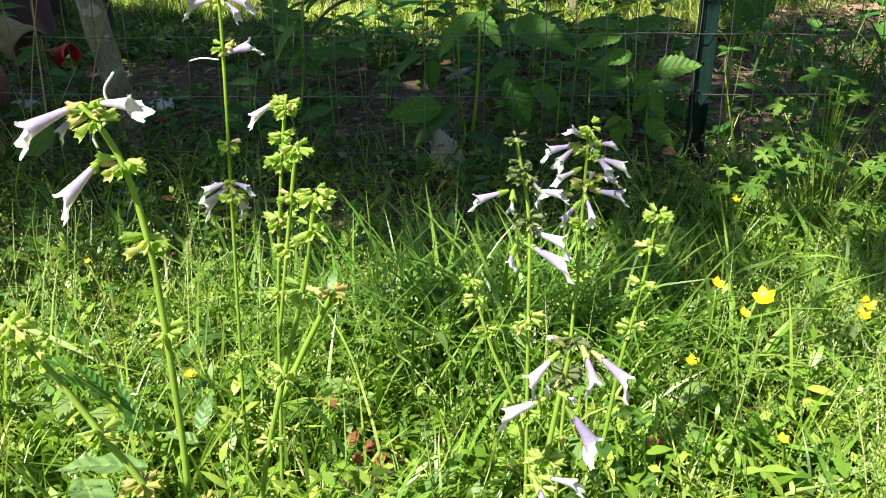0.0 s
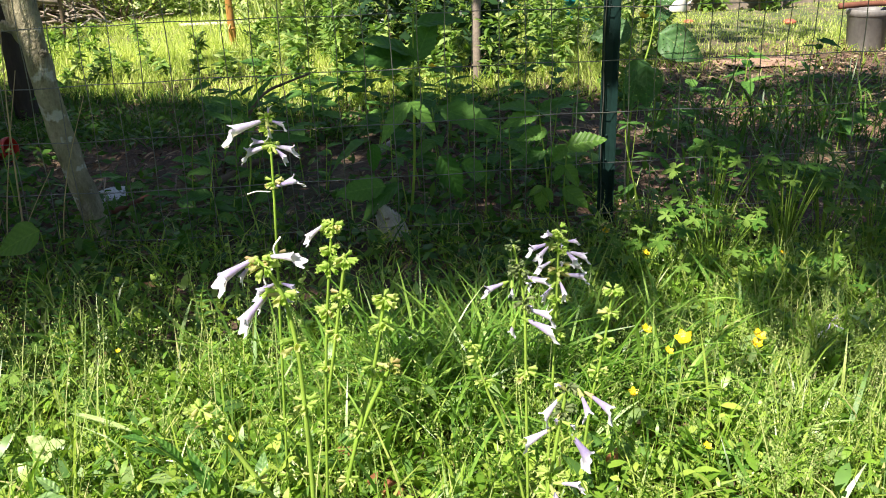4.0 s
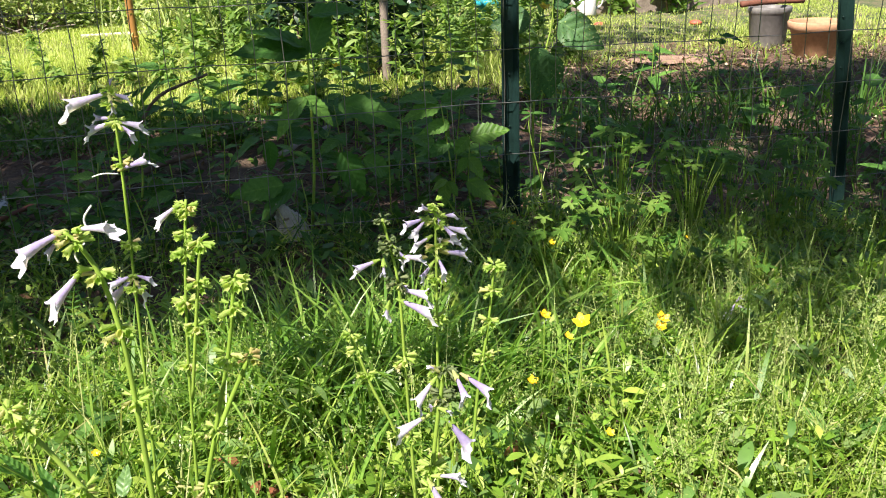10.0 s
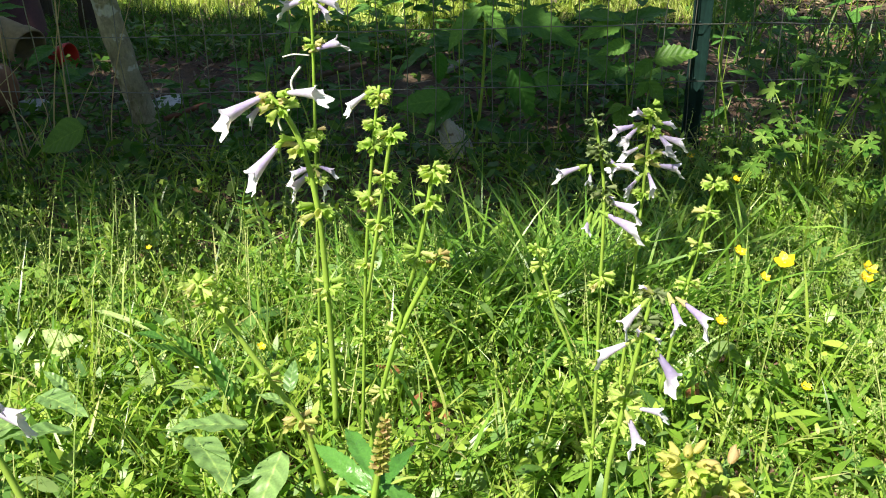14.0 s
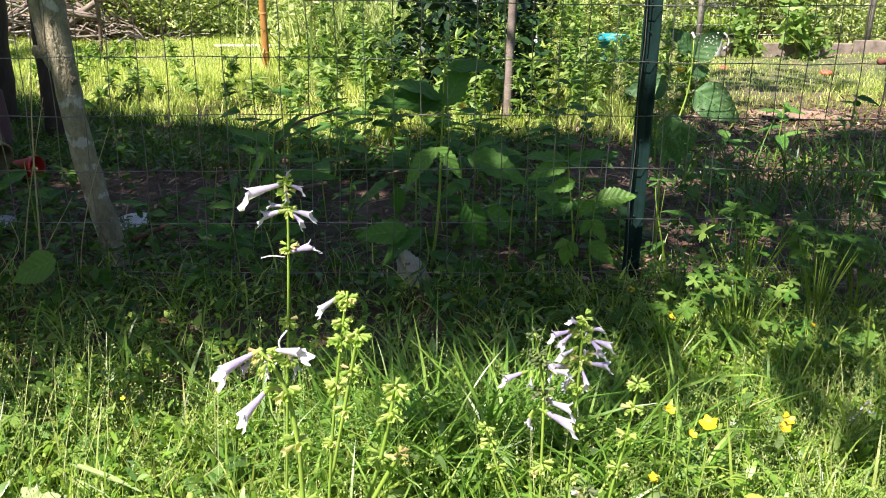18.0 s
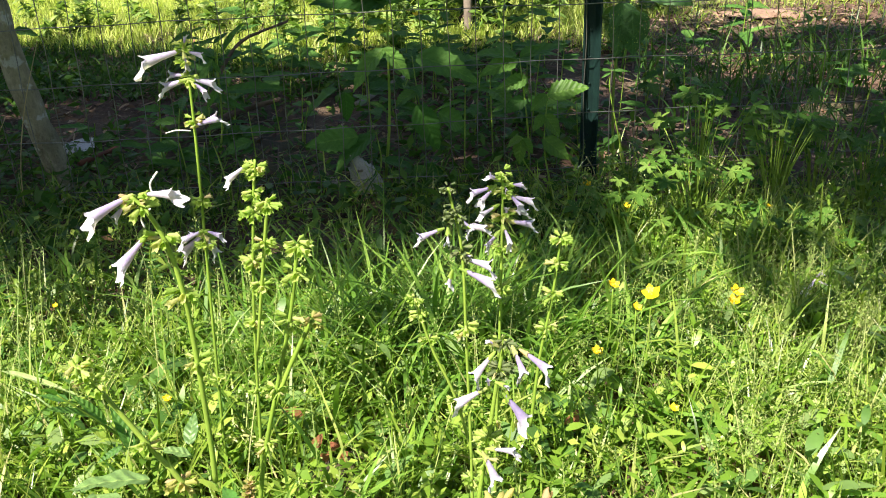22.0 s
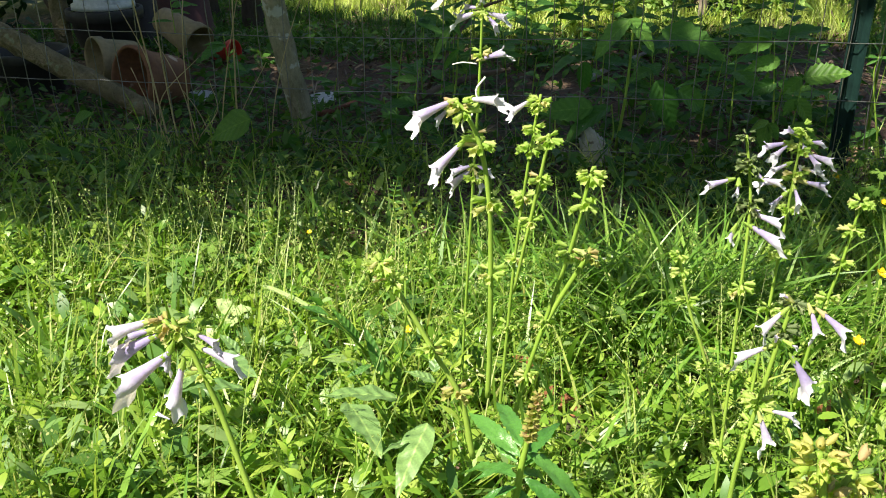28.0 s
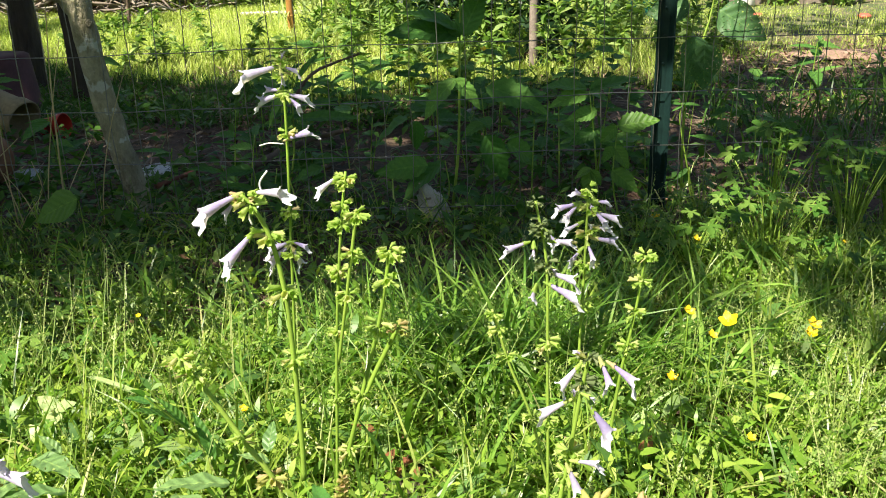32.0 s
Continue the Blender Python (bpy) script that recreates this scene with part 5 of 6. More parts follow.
leafy_plant("bramble", "young bramble with toothed bright green leaves on the fence", "plant",
            [[(-0.06, -0.03, -0.04), (-0.081, -0.030, 0.060), (-0.077, -0.030, 0.167)], [(-0.06, -0.03, -0.04), (-0.119, -0.030, 0.038), (-0.123, -0.030, 0.086)]],
            [((-0.077, -0.030, 0.165), (-0.005, -0.030, 0.186)), ((-0.079, -0.030, 0.166), (-0.111, -0.030, 0.138)), ((-0.082, -0.030, 0.128), (-0.049, -0.030, 0.084)), ((-0.084, -0.030, 0.128), (-0.105, -0.030, 0.101)), ((-0.123, -0.030, 0.087), (-0.156, -0.030, 0.071)), ((-0.125, -0.030, 0.084), (-0.133, -0.030, 0.034)), ((-0.122, -0.030, 0.084), (-0.103, -0.030, 0.055)), ((-0.084, -0.030, 0.083), (-0.036, -0.030, 0.047))], BRAMBLE, 0.0022)
leafy_plant("holed_plant", "tall plant with insect-eaten hanging leaves beside the post", "plant",
            [[(0.085, 0.08, -0.04), (0.077, 0.080, 0.068), (0.078, 0.080, 0.210), (0.113, 0.080, 0.355), (0.114, 0.080, 0.451)]],
            [((0.081, 0.070, 0.313), (0.080, 0.070, 0.203)), ((0.101, 0.070, 0.296), (0.114, 0.070, 0.200)), ((0.127, 0.080, 0.357), (0.211, 0.080, 0.304)), ((0.113, 0.080, 0.391), (0.159, 0.080, 0.395)), ((0.071, 0.080, 0.366), (-0.013, 0.080, 0.354)), ((0.113, 0.080, 0.419), (0.172, 0.080, 0.471)), ((0.110, 0.080, 0.430), (0.063, 0.080, 0.477))], HOLEY, 0.0032, None, (0.2, -0.9, 0.3))
leafy_plant("lance_leaved_plant", "weed with long pointed green leaves behind the fence", "plant",
            [[(-0.755, 0.30, -0.04), (-0.735, 0.300, 0.058), (-0.727, 0.300, 0.201), (-0.714, 0.300, 0.245)]],
            [((-0.727, 0.280, 0.200), (-0.818, 0.280, 0.244)), ((-0.732, 0.280, 0.204), (-0.796, 0.280, 0.253)), ((-0.714, 0.280, 0.210), (-0.665, 0.280, 0.281)), ((-0.733, 0.280, 0.198), (-0.787, 0.280, 0.122)), ((-0.720, 0.280, 0.167), (-0.750, 0.280, 0.212)), ((-0.720, 0.280, 0.129), (-0.576, 0.280, 0.152)), ((-0.724, 0.280, 0.142), (-0.773, 0.280, 0.085)), ((-0.723, 0.280, 0.116), (-0.673, 0.280, 0.083))], LANCE, 0.003)
leafy_plant("round_leaved_seedling", "seedling with one big rounded green leaf", "plant",
            [[(-1.06, -0.13, -0.04), (-1.043, -0.140, 0.016), (-1.044, -0.140, 0.085)]],
            [((-1.041, -0.150, 0.092), (-1.128, -0.150, 0.059))], ROUND, 0.002, None, (0.1, -0.9, 0.35))
leafy_plant("low_broad_weed", "low broad-leaved weed in the fence shade", "plant",
            [[(-0.84, -0.02, -0.04), (-0.834, -0.020, -0.005)], [(-0.84, -0.02, -0.04), (-0.812, -0.020, 0.006)]],
            [((-0.816, -0.020, 0.020), (-0.908, -0.020, -0.024)), ((-0.827, -0.020, 0.018), (-0.803, -0.020, -0.017)), ((-0.822, -0.020, 0.006), (-0.871, -0.020, -0.039)), ((-1.054, -0.020, 0.030), (-1.085, -0.020, 0.002)), ((-1.023, -0.020, 0.024), (-0.991, -0.020, -0.012))], BROAD, 0.002)
leafy_plant("post_seedling", "toothed seedlings and a narrow spiky weed by the post", "plant",
            [[(0.10, 0.02, -0.04), (0.079, 0.020, 0.027), (0.076, 0.020, 0.069)], [(0.10, 0.02, -0.04), (0.054, 0.020, 0.145), (0.053, 0.020, 0.196)]],
            [((0.075, 0.020, 0.072), (0.074, 0.020, 0.022)), ((0.076, 0.020, 0.069), (0.043, 0.020, 0.040)), ((0.115, -0.020, 0.130), (0.058, -0.020, 0.151)), ((0.109, -0.020, 0.132), (0.134, -0.020, 0.097)), ((0.053, 0.020, 0.193), (0.022, 0.020, 0.200)), ((0.053, 0.020, 0.193), (0.086, 0.020, 0.196)), ((0.053, 0.020, 0.195), (0.042, 0.020, 0.222)), ((0.056, 0.020, 0.193), (0.079, 0.020, 0.179)), ((0.053, 0.020, 0.190), (0.032, 0.020, 0.182))], LANCE, 0.002)

# ---- low leaves in the meadow ----
leafy_plant("dock_plant", "dock with wavy grey-green leaves low in the grass", "plant", [[(-0.62, -1.0, -0.04), (-0.62, -1.0, 0.06)]],
            [((-0.594, -0.954, 0.070), (-0.662, -0.970, 0.090)), ((-0.555, -1.007, 0.085), (-0.571, -1.070, 0.070)), ((-0.564, -1.014, 0.070), (-0.586, -1.038, 0.090)), ((-0.634, -0.974, 0.075), (-0.584, -1.008, 0.085)), ((-0.562, -0.930, 0.075), (-0.590, -0.934, 0.090)), ((-0.567, -0.913, 0.075), (-0.567, -0.870, 0.095))], DOCK, 0.002, None, (0, 0, 1))
leafy_plant("pale_dock_plant", "low plant with pale glossy leaves in the grass", "plant", [[(-0.85, -0.95, -0.04), (-0.85, -0.95, 0.06)]],
            [((-0.737, -0.960, 0.070), (-0.801, -0.961, 0.090)), ((-0.783, -0.915, 0.075), (-0.727, -0.924, 0.090)), ((-0.781, -0.941, 0.075), (-0.796, -0.999, 0.090)), ((-0.761, -0.908, 0.075), (-0.783, -0.901, 0.095))], DOCK, 0.002, None, (0, 0, 1))
leafy_plant("pale_leaved_seedling", "seedling with two bright pale green leaves", "plant", [[(-0.81, -0.86, -0.04), (-0.837, -0.767, 0.020), (-0.817, -0.793, 0.060)]],
            [((-0.812, -0.802, 0.060), (-0.834, -0.798, 0.075)), ((-0.813, -0.804, 0.060), (-0.791, -0.796, 0.070)), ((-0.822, -0.786, 0.050), (-0.809, -0.815, 0.055))], PALE, 0.0018, None, (0, -0.4, 0.9))
leafy_plant("leaning_weed", "leaning dark stem with narrow lance leaves", "plant",
            [[(-0.628, -0.830, -0.030), (-0.627, -0.880, 0.050), (-0.649, -0.901, 0.100), (-0.674, -0.915, 0.140)]],
            [((-0.649, -0.901, 0.100), (-0.669, -0.914, 0.150)), ((-0.663, -0.898, 0.110), (-0.688, -0.885, 0.080)), ((-0.643, -0.894, 0.090), (-0.664, -0.883, 0.130)), ((-0.630, -0.901, 0.070), (-0.656, -0.902, 0.060)), ((-0.670, -0.920, 0.140), (-0.670, -0.932, 0.170)), ((-0.670, -0.900, 0.120), (-0.708, -0.882, 0.120)), ((-0.620, -0.904, 0.060), (-0.636, -0.890, 0.110))], LANCE, 0.002, None, (0, -0.3, 0.9))
leafy_plant("selfheal_rosette", "rosette of toothed glossy leaves with a brown seed spike", "plant",
            [[(-0.49, -1.17, -0.04), (-0.468, -1.185, 0.167), (-0.463, -1.185, 0.204), (-0.458, -1.185, 0.232)]],
            [((-0.466, -1.185, 0.197), (-0.507, -1.160, 0.211)), ((-0.467, -1.190, 0.194), (-0.491, -1.200, 0.201)), ((-0.467, -1.190, 0.179), (-0.494, -1.200, 0.170)), ((-0.464, -1.180, 0.189), (-0.445, -1.140, 0.204)), ((-0.462, -1.180, 0.197), (-0.418, -1.170, 0.173)), ((-0.463, -1.190, 0.186), (-0.423, -1.190, 0.166)), ((-0.466, -1.180, 0.200), (-0.487, -1.130, 0.212)), ((-0.468, -1.180, 0.189), (-0.488, -1.170, 0.194)), ((-0.465, -1.180, 0.186), (-0.450, -1.160, 0.192)), ((-0.468, -1.180, 0.171), (-0.445, -1.190, 0.147)), ((-0.469, -1.170, 0.170), (-0.516, -1.120, 0.156)), ((-0.466, -1.170, 0.174), (-0.434, -1.100, 0.141))], TOOTHED, 0.0028, None, (0, -0.4, 0.9))


def seed_spike():
    spike = thing("seed_spike", "brown dried seed spike above the rosette", "seed head", (-0.462, -1.185, 0.208))
    a, b = Vector(spike.location), Vector((-0.457, -1.185, 0.241))
    for k in range(46):
        u = k / 45
        w = k * 2.4
        d = Vector((math.cos(w), math.sin(w), 0.55))
        c = a.lerp(b, u)
        put("husk", CALYCES["brown"][k % 3], spike, aim(c, c + d * 0.0042 * (1.1 - 0.4 * u)))


seed_spike()
part("fallen_leaf", LANCE[0].copy(), None).matrix_basis = aim((-0.809, -0.732, 0.060), (-0.712, -0.766, 0.050), (0, -0.2, 1), 0.2, 0.28)
tagged(bpy.data.objects["fallen_leaf"], "long pale fallen leaf lying on the grass", "leaf")
bpy.data.objects["fallen_leaf"].data.materials[0] = M_PALE
for spot, tip in (((-0.458, -0.862, 0.008), (-0.446, -0.860, 0.018)), ((-0.450, -0.842, 0.010), (-0.437, -0.848, 0.016)), ((-0.466, -0.838, 0.008), (-0.455, -0.832, 0.020)), ((-0.440, -0.862, 0.006), (-0.428, -0.856, 0.014)), ((-0.204, -0.843, 0.010), (-0.188, -0.834, 0.030)), ((-0.480, -0.783, 0.010), (-0.502, -0.792, 0.030))):
    me = ROUND[0].copy()
    me.materials[0] = M_RUSSET
    lf = part("dead_leaf", me, None)
    lf.matrix_basis = aim(spot, tip, (0.2, -0.5, 0.8), 0.5)
    tagged(lf, "curled russet dead leaf on the ground", "leaf")


def palmate_mesh(seed):
    """A deeply cut five-lobed leaf of radius 1, its stalk at the origin."""
    rr = random.Random(seed)
    verts, faces = [(0, 0, 0)], []
    ring1, ring2 = [], []
    n = 50
    for k in range(n + 1):
        w = radians(-145 + 290 * k / n)
        lobe = abs(math.cos(w * 2.5 * 180 / 180 * 0.99))
        cut = 0.20 + 0.80 * lobe ** 0.9
        r = cut * (1 - 0.10 * abs(w)) * (1 + (0.10 if k % 2 else -0.10))
        x, y = math.sin(w), math.cos(w)
        h = 0.10 * lobe - 0.25 * r * r + rr.uniform(-0.02, 0.02)
        ring1.append(len(verts))
        verts.append((x * r * 0.5, y * r * 0.5, h * 0.6))
        ring2.append(len(verts))
        verts.append((x * r, y * r, h))
    for k in range(n):
        faces.append((0, ring1[k], ring1[k + 1]))
        faces.append((ring1[k], ring2[k], ring2[k + 1], ring1[k + 1]))
    return mesh_from("leaf", verts, faces)


PALMATE = [palmate_mesh(k) for k in range(3)]
dressed(PALMATE, M_GERAN)


def cranesbill(x, y, count, height, size, label):
    plant = thing("cranesbill", label, "plant", (x, y, gz(x, y)), "cranesbill clumps")
    for k in range(count + 11):
        w = R.uniform(0, 6.28)
        out = R.uniform(0.01, 0.085)
        h = height * R.uniform(0.55, 1.1)
        tip = Vector((math.cos(w) * out, math.sin(w) * out, h))
        part("stalk", tube_mesh("stalk", [(0, 0, -0.01), tip * 0.5 + Vector((0, 0, h * 0.1)), tip], 0.0009, 5, 6), M_STEM, plant)
        d = Vector((math.cos(w), math.sin(w) - 0.45, R.uniform(-0.35, 0.15))).normalized()
        m = aim(tip, tip + d * size * R.uniform(0.48, 0.9), (R.uniform(-0.3, 0.3), -0.5, 1))
        ob = new("leaf", PALMATE[k % 3])
        ob.parent = plant
        ob.matrix_basis = m


CRANE = "clump of green cut-leaved cranesbill at the fence"
for x, y, c, h, s in ((0.165, -0.17, 13, 0.17, 0.032), (0.12, -0.30, 11, 0.13, 0.030), (0.0, -0.28, 9, 0.12, 0.027), (0.29, -0.20, 13, 0.15, 0.032), (0.40, -0.13, 9, 0.13, 0.028), (0.22, -0.36, 9, 0.09, 0.026),
                      (0.05, -0.14, 8, 0.11, 0.026), (-0.03, -0.84, 8, 0.045, 0.030), (0.06, -0.52, 7, 0.06, 0.028), (-0.12, -0.35, 7, 0.08, 0.024), (-0.26, -1.02, 6, 0.05, 0.028), (0.33, -0.40, 7, 0.07, 0.025), (0.50, -0.25, 9, 0.1, 0.026), (0.46, -0.20, 9, 0.13, 0.03), (0.56, -0.12, 9, 0.15, 0.03), (0.36, -0.07, 8, 0.14, 0.028), (0.68, -0.2, 8, 0.12, 0.028), (-0.95, -0.60, 9, 0.09, 0.028), (-0.80, -0.63, 7, 0.07, 0.024), (-0.72, -1.08, 6, 0.045, 0.024)):
    cranesbill(x, y, c, h * (1.3 if y > -0.33 and x > 0.1 else 1.0), s, CRANE if y > -0.33 else "low cut-leaved cranesbill in sunny grass")

PETAL = leaf_mesh("petal", 0.95, 0, -0.25, 0.05, 5, 1.25, 0.02)
PETAL.materials.append(M_YELLOW)


def buttercup(at, size, tilt):
    x, y, z = at
    foot = (x + R.uniform(-0.015, 0.015), y + 0.01, gz(x, y))
    plant = thing("buttercup", "yellow buttercup on a thin green stalk", "wildflower", foot, "buttercups")
    f = Vector(foot)
    part("stalk", tube_mesh("stalk", [(0, 0, -0.01), (Vector(at) - f) * 0.5 + Vector((0.006, 0, 0)), Vector(at) - f], 0.0009, 5, 8), M_STEM, plant)
    axis = Vector((tilt, -0.45, 1)).normalized()
    a = axis.cross(Vector((1, 0, 0))).normalized()
    b = axis.cross(a)
    for k in range(5):
        w = 2 * math.pi * k / 5
        d = a * math.cos(w) + b * math.sin(w) + axis * 0.35
        put("petal", PETAL, plant, aim(at, Vector(at) + d.normalized() * size, axis))
    c = part("centre", lathe("centre", [(0.0, 0.0), (0.22, 0.02), (0.26, 0.12), (0.15, 0.25), (0.0, 0.28)], 9), M_YELLOW, plant)
    c.matrix_basis = Matrix.Translation(Vector(at) - f) @ axis.to_track_quat("Z", "Y").to_matrix().to_4x4() @ Matrix.Scale(size, 4)


for at, size, tilt in (((-0.102, -0.774, 0.127), 0.0115, -0.3), ((0.046, -0.649, 0.058), 0.0105, 0.2), ((0.042, -0.655, 0.049), 0.0095, -0.2), ((-0.129, -0.720, 0.114), 0.008, 0.3), ((-0.162, -0.790, 0.071), 0.0075, 0.1),
                       ((-0.014, -0.100, 0.011), 0.009, 0.0), ((0.019, -0.250, 0.022), 0.008, 0.2), ((-0.107, -0.740, 0.094), 0.007, 0.4), ((-0.093, -0.844, 0.030), 0.006, 0.1), ((0.084, -0.808, 0.000), 0.006, 0.0), ((0.241, -0.300, 0.029), 0.006, 0.2), ((-0.774, -0.640, 0.090), 0.004, 0.0), ((-0.618, -0.795, 0.050), 0.005, 0.3), ((-0.621, -0.780, 0.040), 0.005, 0.2)):
    buttercup(at, size, tilt)


for at in ((-0.308, 1.2, 0.199), (0.159, 0.3, 0.363), (-0.277, 0.9, 0.177)):
    buttercup(at, 0.015, 0.2)


def fern_frond(at, tip):
    plant = thing("vetch_frond", "small feathery frond standing in the grass", "plant", at)
    a, t = Vector(at), Vector(tip)
    pts = smooth_path([Vector((0, 0, 0)), (t - a) * 0.6 + Vector((-0.012, 0, 0.01)), t - a], 12)
    part("stem", mesh_from("stem", *tube(pts, 0.001, 5)), M_STEM, plant)
    for k in range(4, 13):
        for sgn in (-1, 1):
            c = a + pts[k]
            d = Vector((sgn * 0.8, R.uniform(-0.2, 0.2), 0.25)) * (0.024 - 0.0012 * k)
            put("leaflet", LANCE[k % 3], plant, aim(c, c + d, (0, -0.8, 0.5)))


fern_frond((-0.86, -0.57, -0.03), (-0.85, -0.577, 0.15))
fern_frond((-0.96, -0.42, -0.03), (-0.95, -0.43, 0.13))
fern_frond((-0.68, -0.50, -0.03), (-0.69, -0.5, 0.12))


# ---- dry stalks ----
def dry_stalks():
    tuft = thing("dry_grass_stalks", "pale dry grass stalks leaning on the fence", "grass", (-1.27, -0.02, G0))
    for x, lean, h in ((0.0, -0.05, 0.55), (0.02, 0.015, 0.45), (0.05, 0.05, 0.42), (0.10, 0.09, 0.38), (-0.03, -0.02, 0.3), (0.14, 0.03, 0.5), (-0.02, 0.07, 0.2), (0.07, -0.05, 0.24), (0.21, 0.12, 0.33), (0.03, 0.10, 0.16), (0.09, -0.06, 0.14), (0.0, -0.07, 0.18), (0.12, 0.13, 0.2)):
        bow = R.uniform(-0.03, 0.03)
        part("stalk", tube_mesh("stalk", [(x, 0, -0.02), (x + lean * 0.25 + bow * 0.6, -0.01, h * 0.3), (x + lean * 0.6 + bow, -0.015, h * 0.65), (x + lean + R.uniform(-0.03, 0.03), R.uniform(-0.02, 0.02), h)], (0.0024 if h > 0.44 else R.uniform(0.0010, 0.0016), 0.0007), 5, 14, 0.3), M_DRY, tuft)


dry_stalks()


# ---- things lying about behind the fence ----
def pot_profile(r, h, t=0.008):
    return [(0.0, 0.004), (r * 0.66, 0.0), (r * 0.70, 0.006), (r * 0.90, h * 0.78), (r * 1.0, h * 0.80), (r * 1.02, h * 0.97), (r * 0.99, h), (r * 0.93, h), (r * 0.91, h * 0.95), (r * 0.82, h * 0.76), (r * 0.62, t), (0.0, t)]


def pot(name, label, at, r, h, mat, tilt=(0, 0, 0)):
    ob = part(name, lathe(name, pot_profile(r, h), 28, 0.02), mat)
    ob.matrix_basis = pose(*at, *tilt)
    return tagged(ob, label, "pot")


def torn_cup():
    """A crumpled white beaker standing mouth down, its narrow end torn open with a flap left standing."""
    sides, rows = 30, 10
    axis = smooth_path([(0.0, 0, 0), (-0.012, 0, 0.038), (-0.030, -0.004, 0.078)], rows)
    verts, faces = [], []
    for j, c in enumerate(axis):
        r = 0.036 - 0.019 * (j / rows)
        for k in range(sides):
            w = 2 * math.pi * k / sides
            dent = 1 + 0.10 * noise.noise(Vector((math.cos(w) * 1.3, math.sin(w) * 1.3, j * 0.35))) - 0.16 * math.exp(-((w - 3.9) / 0.5) ** 2) * (j / rows)
            verts.append(c + Vector((math.cos(w) * r * dent, math.sin(w) * r * dent, 0.003 * math.sin(3 * w) * (j == 0))))
    for j in range(rows):
        for k in range(sides):
            w = 2 * math.pi * (k + 0.5) / sides
            edge = 5.4 + 4.6 * math.exp(-((w - 4.9) / 0.9) ** 2) + 1.2 * noise.noise(Vector((k * 0.7, 3.0, 0)))
            if j < edge:
                k2 = (k + 1) % sides
                faces.append((j * sides + k, j * sides + k2, (j + 1) * sides + k2, (j + 1) * sides + k))
    cup = part("white_cup", mesh_from("white_cup", verts, faces), M_CUP)
    cup.location = (-0.415, 0.05, G0 + 0.002)
    thick = cup.modifiers.new("thickness", "SOLIDIFY")
    thick.thickness = 0.0012
    tagged(cup, "torn white plastic cup standing upside down in weeds", "cup")


torn_cup()
scrap = part("broken_cup_piece", lathe("scrap", [(0.0, 0.0), (0.02, 0.004), (0.031, 0.012), (0.033, 0.014)], 14, 0.3), M_CUP)
scrap.matrix_basis = pose(-0.492, 0.06, -0.018, 60, 30, 20) @ Matrix.Scale(0.42, 4)
tagged(scrap, "torn piece of white plastic beside the cup", "litter")
plate = part("paper_plate", lathe("plate", [(0.0, 0.012), (0.020, 0.010), (0.036, 0.004), (0.044, 0.0), (0.050, 0.003)], 20, 0.05), M_PLATE)
plate.matrix_basis = pose(*(-1.093, 0.413, -0.018), 8, -6, 0)
tagged(plate, "crumpled lacy white paper on dark soil", "litter")
lace = part("paper_scrap", lathe("scrap", [(0.0, 0.0), (0.018, 0.003), (0.03, 0.008), (0.036, 0.006)], 18, 0.2), M_PLATE)
lace.matrix_basis = pose(*(-1.389, 0.392, -0.015), 5, 8, 0)
tagged(lace, "flattened lacy white paper among dry stalks", "litter")
pot("red_cup", "red plastic cup tipped over in the shade", (-1.543, 0.837, 0.006), 0.035, 0.072, M_RED, (0, 84, -12))
pot("terracotta_pot", "broken terracotta pot lying on its side", (-1.430, 0.360, 0.036), 0.080, 0.13, M_TERRA, (80, 0, -30))
pot("tan_clay_pot", "tan clay pot tipped on its side", (-1.574, 0.440, 0.073), 0.056, 0.11, M_TAN, (86, 0, -36))
tall_pot = pot("tan_clay_pot", "tall tan clay pot lying behind the log", (0, 0, 0), 0.054, 0.16, M_TAN)
tall_pot.matrix_basis = Matrix.Translation((-1.682, 0.81, 0.105)) @ Vector((0.81, -0.37, -0.34)).to_track_quat("Z", "Y").to_matrix().to_4x4()
up = part("upturned_pot", lathe("upturned_pot", [(0.0, 0.186), (0.080, 0.190), (0.090, 0.184), (0.104, 0.03), (0.112, 0.028), (0.113, 0.0), (0.104, 0.0), (0.100, 0.02), (0.0, 0.17)], 30, 0.015), M_MAROON)
up.location = (-1.84, 1.26, G0)
tagged(up, "dark maroon plastic pot standing upside down", "pot")
pot("black_tub", "black plastic tub carrying a white bucket", (-1.885, 0.85, G0), 0.11, 0.160, M_NAVY)
pail = thing("white_bucket", "white plastic bucket upside down on a black tub", "bucket", (-1.885, 0.85, G0 + 0.160))
body = part("pail_body", lathe("pail_body", [(0.0, 0.149), (0.056, 0.152), (0.063, 0.151), (0.065, 0.147), (0.083, 0.016), (0.091, 0.014), (0.092, 0.0), (0.086, 0.0), (0.081, 0.02), (0.0, 0.142)], 30), M_PAIL, pail)
bar = part("label_bar", lathe("label_bar", [(0.0768, 0.0), (0.0766, 0.001), (0.0764, 0.0025), (0.0762, 0.0035)], 30), M_PRINT, body, "blue printed line")
bar.location = (0, 0, 0.064)
dark = part("dark_upturned_pot", lathe("dark_upturned_pot", [(0.0, 0.236), (0.040, 0.240), (0.045, 0.236), (0.056, 0.03), (0.061, 0.028), (0.062, 0.0), (0.056, 0.0), (0.052, 0.02), (0.0, 0.20)], 26, 0.03), M_DARKPOT)
dark.location = (-1.872, 1.045, G0)
tagged(dark, "tall dark brown plastic pot standing upside down", "pot")
slim = thing("garden_post", "brown weathered wooden post with a pale block nailed on", "post", (-2.07, 0.90, G0))
